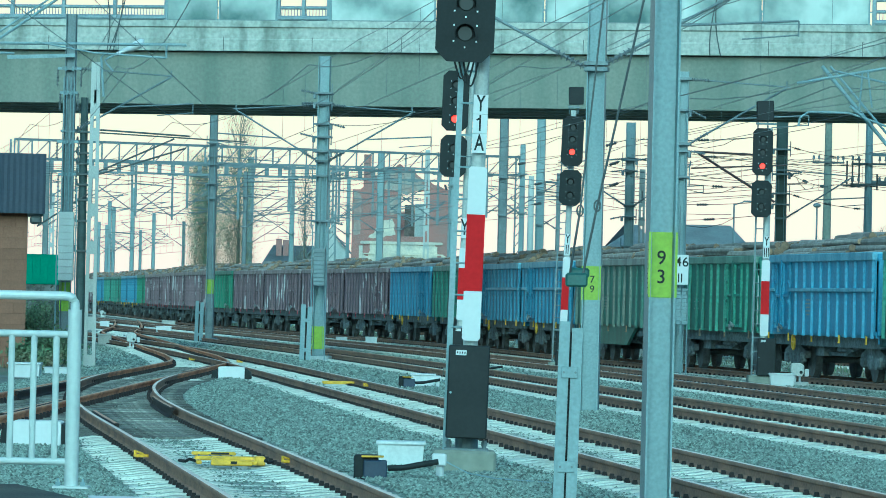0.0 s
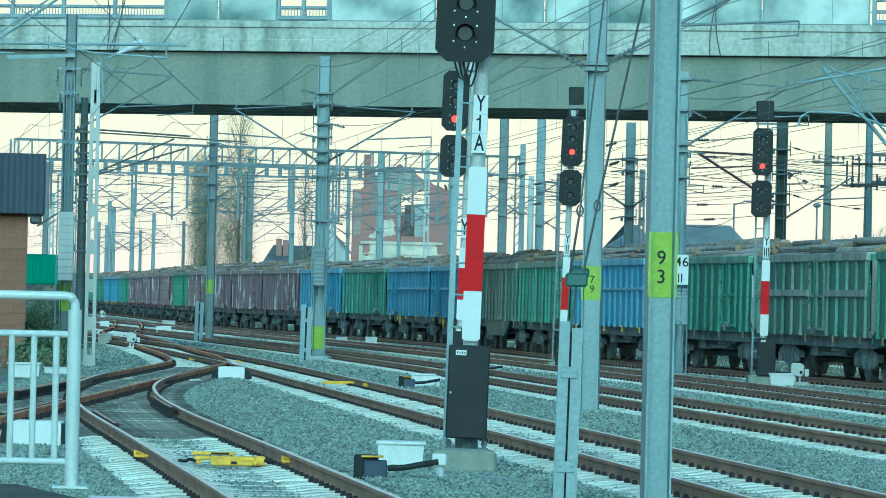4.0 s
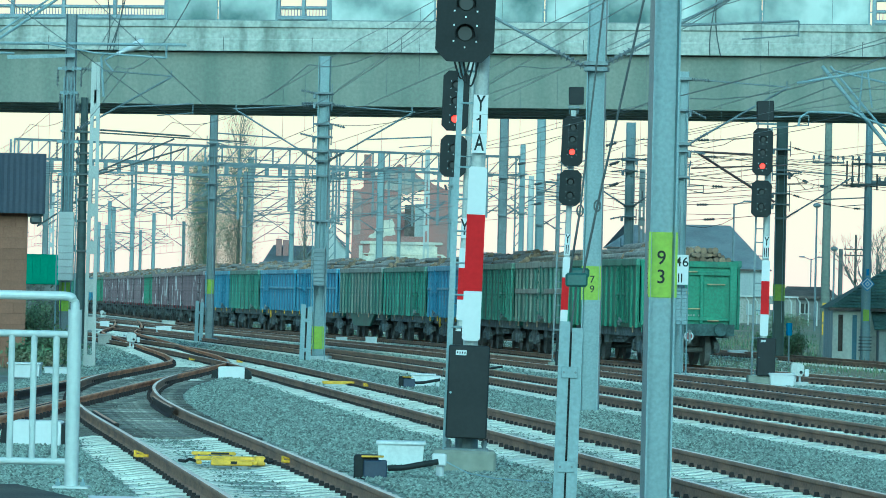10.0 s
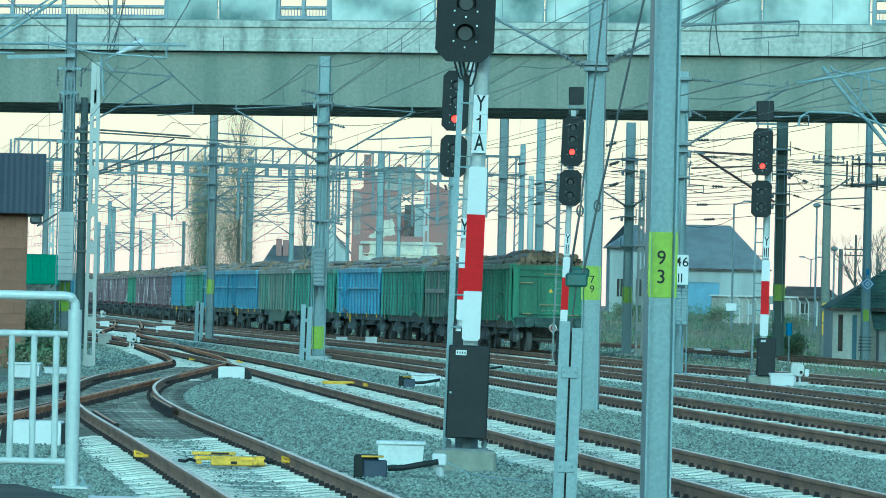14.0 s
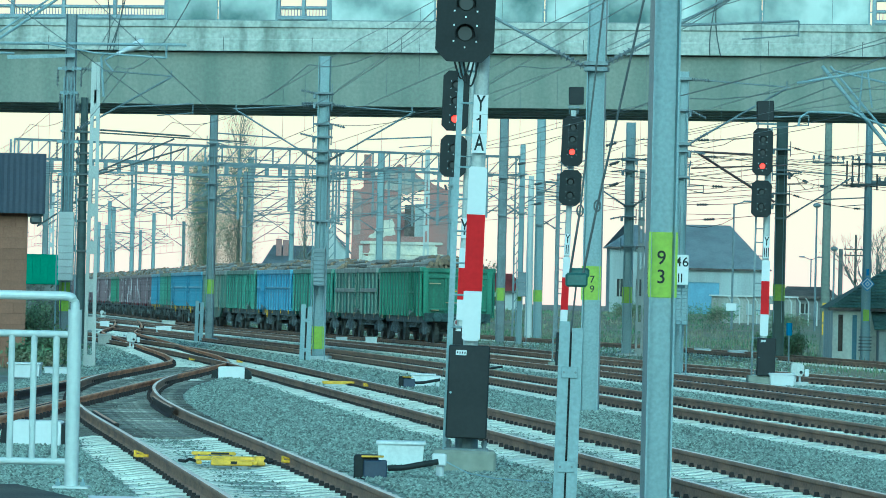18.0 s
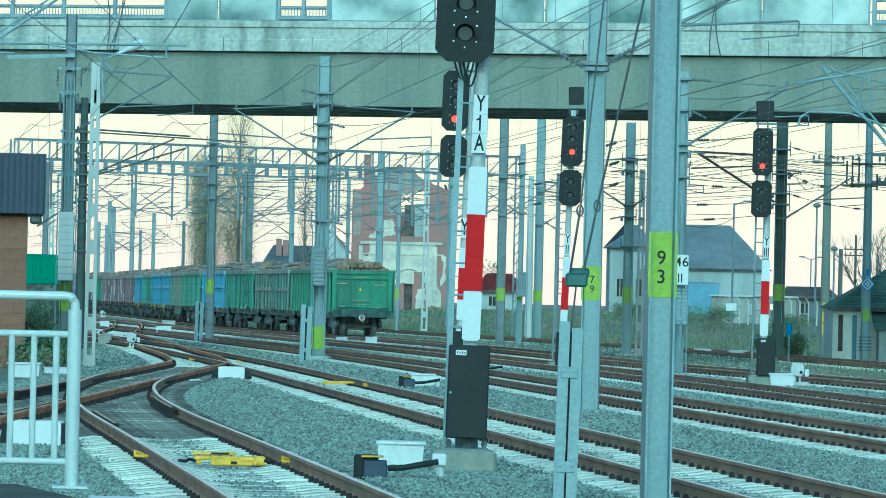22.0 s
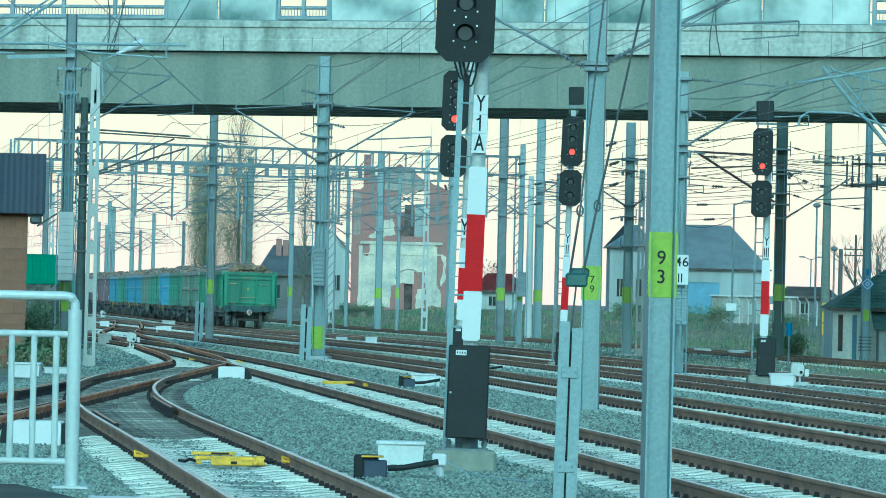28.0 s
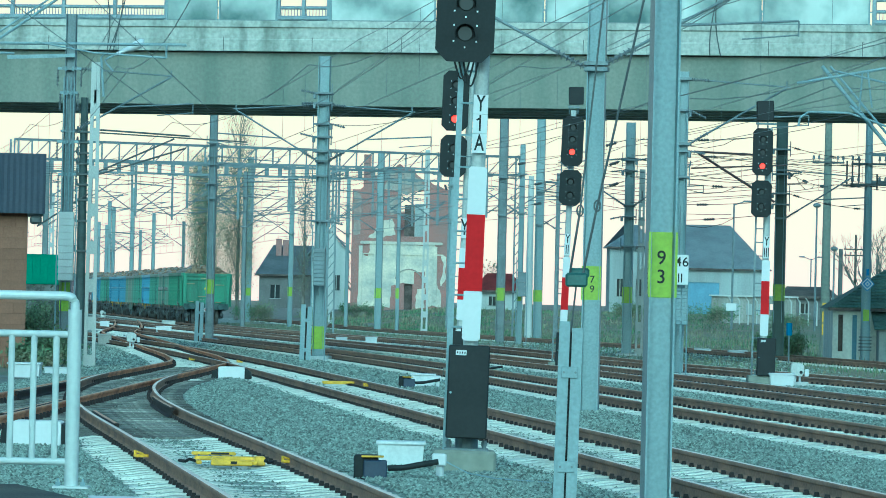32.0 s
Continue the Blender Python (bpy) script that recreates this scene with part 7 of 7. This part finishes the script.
def grass():
    """Tufts of dry grass on the verge, one mesh."""
    rng = np.random.default_rng(21)
    n = 60000
    y = 168 + 215 * rng.random(n) ** 0.8
    x = np.array([LINE_E(v) for v in y]) + 11.6 + 24 * rng.random(n) ** 1.2
    keep = np.array([noise.noise((a * 0.35, b * 0.12, 3)) > -0.22 for a, b in zip(x, y)])
    x, y = x[keep], y[keep]
    n = len(x)
    z = np.array([rise(a, b) for a, b in zip(x, y)]) - 0.03
    h = (0.06 + 0.3 * rng.random(n) ** 3) * (0.5 + 0.8 * rng.random(n))
    w = 0.02 + 0.03 * rng.random(n)
    a = rng.random(n) * 3.14
    lean = (rng.random((n, 2)) - 0.5) * 0.5 * h[:, None]
    v = np.stack([np.stack([x - w * np.cos(a), y - w * np.sin(a), z], 1), np.stack([x + w * np.cos(a), y + w * np.sin(a), z], 1), np.stack([x + lean[:, 0], y + lean[:, 1], z + h], 1)], 1).reshape(-1, 3)
    # and on the strip beside the train's track
    n2 = 16000
    y2 = 84 + 260 * rng.random(n2) ** 1.3
    x2 = np.array([LINE_E(q) for q in y2]) + 2.3 + 6.0 * rng.random(n2)
    h2, w2, a2 = 0.05 + 0.22 * rng.random(n2) ** 3, 0.012 + 0.018 * rng.random(n2), rng.random(n2) * 3.14
    z2 = np.full(n2, -0.02)
    v2 = np.stack([np.stack([x2 - w2 * np.cos(a2), y2 - w2 * np.sin(a2), z2], 1), np.stack([x2 + w2 * np.cos(a2), y2 + w2 * np.sin(a2), z2], 1), np.stack([x2 + 0.3 * h2 * np.cos(7 * a2), y2, z2 + h2], 1)], 1).reshape(-1, 3)
    v = np.concatenate([v, v2])
    n += n2
    ob = raw("grass_tufts", v.tolist(), np.arange(3 * n).reshape(-1, 3).tolist(), DRYGRASS)
    tagged(ob, "dry yellow-green grass growing on the verge", "grass", kind="stuff")
    # the left bank
    n = 9000
    y = 66 + 110 * rng.random(n)
    x = -9.0 - 4.5 * rng.random(n) - 0.03 * (y - 66)
    z = np.zeros(n) - 0.1
    h = 0.15 + 0.35 * rng.random(n) ** 2
    w = 0.012 + 0.02 * rng.random(n)
    a = rng.random(n) * 3.14
    lean = (rng.random((n, 2)) - 0.5) * 0.5 * h[:, None]
    v = np.stack([np.stack([x - w * np.cos(a), y - w * np.sin(a), z], 1), np.stack([x + w * np.cos(a), y + w * np.sin(a), z], 1), np.stack([x + lean[:, 0], y + lean[:, 1], z + h], 1)], 1).reshape(-1, 3)
    ob = raw("bank_grass", v.tolist(), np.arange(3 * n).reshape(-1, 3).tolist(), SCRUB)
    tagged(ob, "green grass growing on the bank beside the building", "grass", kind="stuff")


grass()


def bank():
    """An overgrown earth bank beside the building."""
    bm = bmesh.new()
    rings = []
    for j in range(9):
        y = 112 + 2.0 * j
        k = min(1, j / 5)
        rings.append([(-9.75 - 0.06 * (y - 112) - 0.42 * i, y, -0.05 + k * 2.3 * (1 - math.cos(math.pi * i / 9)) / 2 + 0.16 * noise.noise((i * 0.6, j * 0.5, 2))) for i in range(10)])
    loft(bm, rings)
    bmesh.ops.recalc_face_normals(bm, faces=bm.faces[:])
    setting("earth_bank", bm, GRASS_GROUND, "bank overgrown with dry olive grass", "grass", True)


bank()


# ---- brackets of masts that stand just outside the view ----
def bracket_tubes(x, y, tubes, label, mast_h=9.5):
    """A mast with freely laid out bracket tubes: (x, z) to (x, z), radius."""
    t = mast(x, y, mast_h, 0.3, label)
    for i, (a, b, r) in enumerate(tubes):
        bm = bmesh.new()
        rod(bm, (a[0] - x, -0.02 * i, a[1]), (b[0] - x, -0.02 * i, b[1]), r, seg=8)
        p = part("bracket_tube", bm, GALV, t)
        p.matrix_basis = Matrix.Rotation(radians(7), 4, "Z")
    return t


bracket_tubes(-9.85, 100, [((-9.7, 6.9), (-5.25, 6.95), 0.03), ((-8.3, 6.95), (-7.1, 6.75), 0.018), ((-7.1, 6.75), (-5.65, 6.68), 0.022), ((-5.65, 6.68), (-5.65, 6.95), 0.022), ((-9.7, 6.5), (-7.6, 8.0), 0.03), ((-9.7, 6.65), (-7.75, 8.0), 0.022), ((-9.7, 6.72), (-8.7, 6.7), 0.025)], "galvanised mast with tubular brackets beside the outer track")
bracket_tubes(10.4, 100, [((10.3, 3.6), (7.54, 6.82), 0.04), ((10.3, 3.85), (7.7, 6.82), 0.026), ((10.3, 7.08), (7.04, 6.46), 0.03), ((10.3, 6.2), (7.8, 6.72), 0.022), ((8.35, 6.72), (8.3, 5.95), 0.02), ((8.45, 6.74), (8.55, 6.0), 0.02), ((7.08, 5.6), (7.11, 5.76), 0.024), ((7.11, 5.76), (7.27, 5.88), 0.024), ((7.27, 5.88), (8.07, 5.88), 0.024), ((8.07, 5.88), (8.4, 5.78), 0.024), ((8.4, 5.78), (9.2, 5.5), 0.024), ((8.1, 6.02), (8.5, 5.7), 0.03)], "galvanised mast with tubular brackets beside the train's track")

# cross-arms with insulators on the round poles
for host, zs in ((P1463, (7.9,)), (P1535, (7.25, 6.5))):
    for z in zs:
        bm = bmesh.new()
        box(bm, 0, -0.2, z, 1.3, 0.07, 0.08)
        arm = part("cross_arm", bm, STEEL_DARK, host)
        for x in (-0.6, -0.38, 0.38, 0.6):
            bm = bmesh.new()
            rod(bm, (x, -0.2, z), (x, -0.2, z + 0.14), 0.02, seg=6)
            rod(bm, (x, -0.2, z + 0.12), (x, -0.2, z + 0.28), 0.06, 0.035, seg=8)
            part("pin_insulator", bm, INSUL, arm)
for z0, z1 in ((0.9, 1.35), (1.4, 1.85), (2.05, 2.2)):
    bm = bmesh.new()
    box(bm, -0.02, -0.205, (z0 + z1) / 2, 0.2, 0.012, z1 - z0)
    part("yellow_tag", bm, YELLOW, P1463)
bm = bmesh.new()
box(bm, 0, -0.2, 1.75, 0.22, 0.014, 0.42)
part("lime_tag", bm, LIME, P1535)
for i in range(5):
    bm = bmesh.new()
    rod(bm, (0, 0, 0.45 + 0.12 * i), (0, 0, 0.5 + 0.12 * i), 0.24, seg=14)
    part("steel_hoop", bm, GALV_DULL, P1535)
for z in (7.6, 6.6):
    bm = bmesh.new()
    box(bm, 0.45, -0.05, z, 0.8, 0.12, 0.12)
    part("side_arm", bm, GALV_DULL, P1535)
for x, z0, z1 in ((-0.8, 6.4, 7.35), (-0.6, 6.4, 7.35), (-0.36, 6.6, 7.5), (0.3, 6.3, 6.9)):
    bm = bmesh.new()
    rod(bm, (x, -0.1, z0), (x, -0.1, z1), 0.035, seg=6)
    part("switch_rod", bm, STEEL_DARK, P1535)
bm = bmesh.new()
box(bm, -0.35, -0.1, 6.45, 1.2, 0.07, 0.07)
part("switch_arm", bm, STEEL_DARK, P1535)

# span wires with insulators between the masts beyond the train
POSTS_AT = {"a": (2.74, 232.4), "b": (3.53, 225.5), "c": (6.88, 184.5), "d": (12.24, 180.7), "e": (15.43, 181.0), "f": (15.56, 202.0)}
for k, (pa, za, pb, zb) in enumerate((("c", 8.1, "d", 8.25), ("c", 7.5, "d", 7.6), ("c", 6.7, "d", 6.3), ("c", 5.75, "d", 5.85), ("c", 5.1, "d", 5.4), ("d", 7.9, "e", 7.4), ("d", 7.0, "f", 6.9), ("d", 6.2, "e", 5.6), ("a", 8.3, "c", 8.1), ("b", 7.2, "c", 7.4), ("b", 6.3, "c", 6.6))):
    sw = thing("span_wire", Matrix(), "thin span wire with dark insulators between two masts", "wire", "span wires with insulators")
    a, b = Vector((*POSTS_AT[pa], za)), Vector((*POSTS_AT[pb], zb))
    f = lambda u: a.lerp(b, u) - Vector((0, 0, 0.5 * u * (1 - u)))
    bm = bmesh.new()
    tube(bm, [f(i / 8) for i in range(9)], 0.011, 5)
    part("wire", bm, WIRE, sw)
    for u in (0.14, 0.45 + 0.05 * (k % 3), 0.84):
        bm = bmesh.new()
        insulator(bm, f(u), f(u + 0.07), 0.06, 4)
        part("insulator", bm, STEEL_DARK, sw)
    if k % 2 == 0:
        bm = bmesh.new()
        tube(bm, [f(0.3), f(0.38) - Vector((0, 0, 0.2)), f(0.5) - Vector((0, 0, 0.3)), f(0.62) - Vector((0, 0, 0.2)), f(0.7)], 0.012, 5)
        part("jumper", bm, STEEL_DARK, sw)

# insulator strings and stays between the masts
for x, y, z, s in ((6.63, 134.0, 5.55, 1),):
    t = thing("stay_arm", pose(x, y, 0), "dark twin stay tubes reaching from a mast to the next", "stay arm")
    for a, b, r in (((0.1, 0, z + 0.55), (2.2, 0.5, z + 0.5), 0.03), ((0.2, 0, z + 0.5), (2.3, 0.5, z - 0.75), 0.035), ((0.0, 0, z + 0.1), (2.6, 0.5, z + 0.25), 0.022)):
        bm = bmesh.new()
        rod(bm, a, b, r, seg=8)
        part("tube", bm, mat("dark_red_stay", (0.06, 0.035, 0.032), 0.6, var=0.2), t)

# cable loops hanging off the bridge edge
for i, (x, w) in enumerate(((-11.9, 0.25), (-11.6, 0.35), (-11.3, 0.2), (9.2, 0.2), (9.4, 0.25))):
    t = thing("hanging_cable", BR @ pose(x, -0.5, 0), "dark cable loop hanging from the bridge railing", "cable", "hanging cables")
    bm = bmesh.new()
    tube(bm, [(w * math.sin(2.2 * u + i), 0.12 * math.cos(3 * u), 12.3 - 2.2 * u) for u in np.linspace(0, 1, 14)], 0.02, 6)
    part("loop", bm, STEEL_DARK, t)
# wires that come down the yard towards the platform
for a, b in (((-5.33, 60, 5.44), (-9.92, 200, 8.33)), ((-4.42, 62, 5.58), (-7.27, 150, 7.65)), ((0.37, 70, 6.17), (-4.29, 160, 8.08)), ((-0.03, 80, 6.59), (-3.39, 160, 8.74)), ((1.98, 62, 5.72), (1.38, 150, 9.03)), ((2.29, 60, 5.61), (1.43, 150, 8.67)), ((3.08, 70, 5.99), (1.74, 155, 8.34)), ((7.06, 80, 6.02), (7.65, 160, 8.06)), ((7.51, 85, 5.79), (7.9, 165, 7.74)), ((3.27, 58, 5.51), (4.58, 150, 8.98))):
    a, b = Vector(a), Vector(b)
    cable([tuple(a - (b - a) * 0.5), tuple(a), tuple(b), tuple(b + (b - a) * 0.12)], lambda y: 0.0035 + 0.00003 * max(y, 0), "bare wire running down the yard under the bridge", 0.02)
# insulated feeder droppers between the wires over the train
for i in range(5):
    x, y = (9.8, 10.6, 8.2, 5.0, 7.6)[i], (170, 188, 178, 200, 215)[i]
    cable([(x - 3, y, 7.4 - 0.2 * i), (x + 5, y + 3, 7.0 - 0.25 * i)], 0.012, "dark insulated jumper cable between brackets", 0.25, STEEL_DARK)

# dark bracket tubes of the dark pole
wb = thing("bracket_arms", pose(-11.9, 164.8, 0), "dark bracket tubes reaching out from the dark pole", "bracket")
for a, b, r in (((0.1, 0, 5.8), (2.9, 0.3, 7.1), 0.03), ((0.1, 0, 5.75), (3.3, 0.3, 6.8), 0.03), ((0.1, 0, 7.25), (5.3, 0.4, 7.05), 0.024), ((0.1, 0, 7.35), (3.4, 0.4, 7.2), 0.03), ((0.1, 0, 5.2), (-1.6, 0.4, 4.1), 0.03)):
    bm = bmesh.new()
    rod(bm, a, b, r, seg=8)
    part("tube", bm, STEEL_DARK, wb)


# clamps, cross-bars and feeder insulators on the tensioning mast
for z, w in ((8.13, 0.66), (7.46, 0.5), (6.1, 0.6), (5.2, 0.5)):
    bm = bmesh.new()
    box(bm, 0, -0.17, z, w, 0.05, 0.08, bevel=0.01)
    for q in (-1, 1):
        rod(bm, (q * 0.1, -0.2, z - 0.06), (q * 0.1, -0.2, z + 0.06), 0.03, seg=6)
    cb = part("cross_bar", bm, GALV, TENSION_MAST)
    for q in (-1, 1):
        bm = bmesh.new()
        insulator(bm, (q * w / 2, -0.17, z), (q * w / 2, -0.17, z - 0.5), 0.05, 5)
        part("feeder_insulator", bm, INSUL, cb)
bm = bmesh.new()
for q in (-0.14, -0.05, 0.06, 0.15):
    rod(bm, (q, -0.2, 2.5), (q, -0.2, 7.9), 0.018, seg=6)
part("down_conduit", bm, GALV, TENSION_MAST, "thin steel conduits")
bm = bmesh.new()
bar(bm, (-1.75, -0.2, 8.42), (0.16, -0.2, 8.5), 0.1, 0.1)
part("side_arm", bm, GALV, TENSION_MAST)

# clamps, rods and insulators on the working masts
MASTS = [o for o in scene.objects if o.name.startswith("catenary_mast")]


def fittings(at_x, zs, w):
    host = min(MASTS, key=lambda o: abs(o.location.x - at_x))
    rng = random.Random(int(at_x * 10))
    for z in zs:
        bm = bmesh.new()
        box(bm, 0, -0.02, z, w * 1.55, w * 1.3, 0.06, bevel=0.01)
        q = rng.choice((-1, 1))
        box(bm, q * w * 0.75, -w * 0.6, z - 0.1, 0.1, 0.1, 0.16, bevel=0.02)
        rod(bm, (-q * w * 0.8, -w * 0.6, z - 0.25), (-q * w * 0.8, -w * 0.6, z + 0.3), 0.02, seg=6)
        cl = part("clamp", bm, GALV_DULL, host)
        bm = bmesh.new()
        insulator(bm, (q * w * 0.8, -w * 0.5, z), (q * (w * 0.8 + 0.42), -w * 0.5, z + rng.uniform(-0.25, 0.1)), 0.055, 5)
        part("insulator", bm, INSUL, cl)
    bm = bmesh.new()
    for q in (-0.42, 0.3):
        rod(bm, (q * w, -w * 0.52, 1.4), (q * w, -w * 0.52, max(zs)), 0.014, seg=6)
    part("down_conduit", bm, GALV, host, "thin steel conduits")


fittings(-3.78, (8.25, 7.95, 7.3, 6.9, 6.45, 5.7, 4.3), 0.35)
fittings(6.88, (7.3, 6.9, 5.2, 4.1), 0.34)
fittings(6.41, (7.2, 6.1, 5.4), 0.24)
fittings(12.24, (7.7, 6.8, 6.1, 5.7), 0.4)
fittings(-9.68, (8.3, 7.4, 6.6), 0.31)

# a paper strip on the side of the near mast
bm = bmesh.new()
box(bm, -0.1295, -0.06, 2.28, 0.003, 0.06, 0.5)
st = part("sticker", bm, mat("pale_yellow_label", (0.55, 0.56, 0.22), 0.6, var=0.08), NEAR_MAST, "pale printed strip")
bm = bmesh.new()
for i in range(9):
    box(bm, -0.1315, -0.06, 2.09 + 0.045 * i, 0.002, 0.02, 0.01)
part("sticker_writing", bm, BLACK, st)

# clamp rings on the pole beside the hut, and a small plate over its diamond sign
for z in (0.75, 0.95, 1.2):
    bm = bmesh.new()
    rod(bm, (0, 0, z), (0, 0, z + 0.035), 0.2, seg=16)
    part("clamp_ring", bm, GALV, P1535)
bm = bmesh.new()
box(bm, 0.0, -0.21, 3.02, 0.1, 0.012, 0.24)
part("upper_plate", bm, MATS["blue_enamel"], dm)
motions()
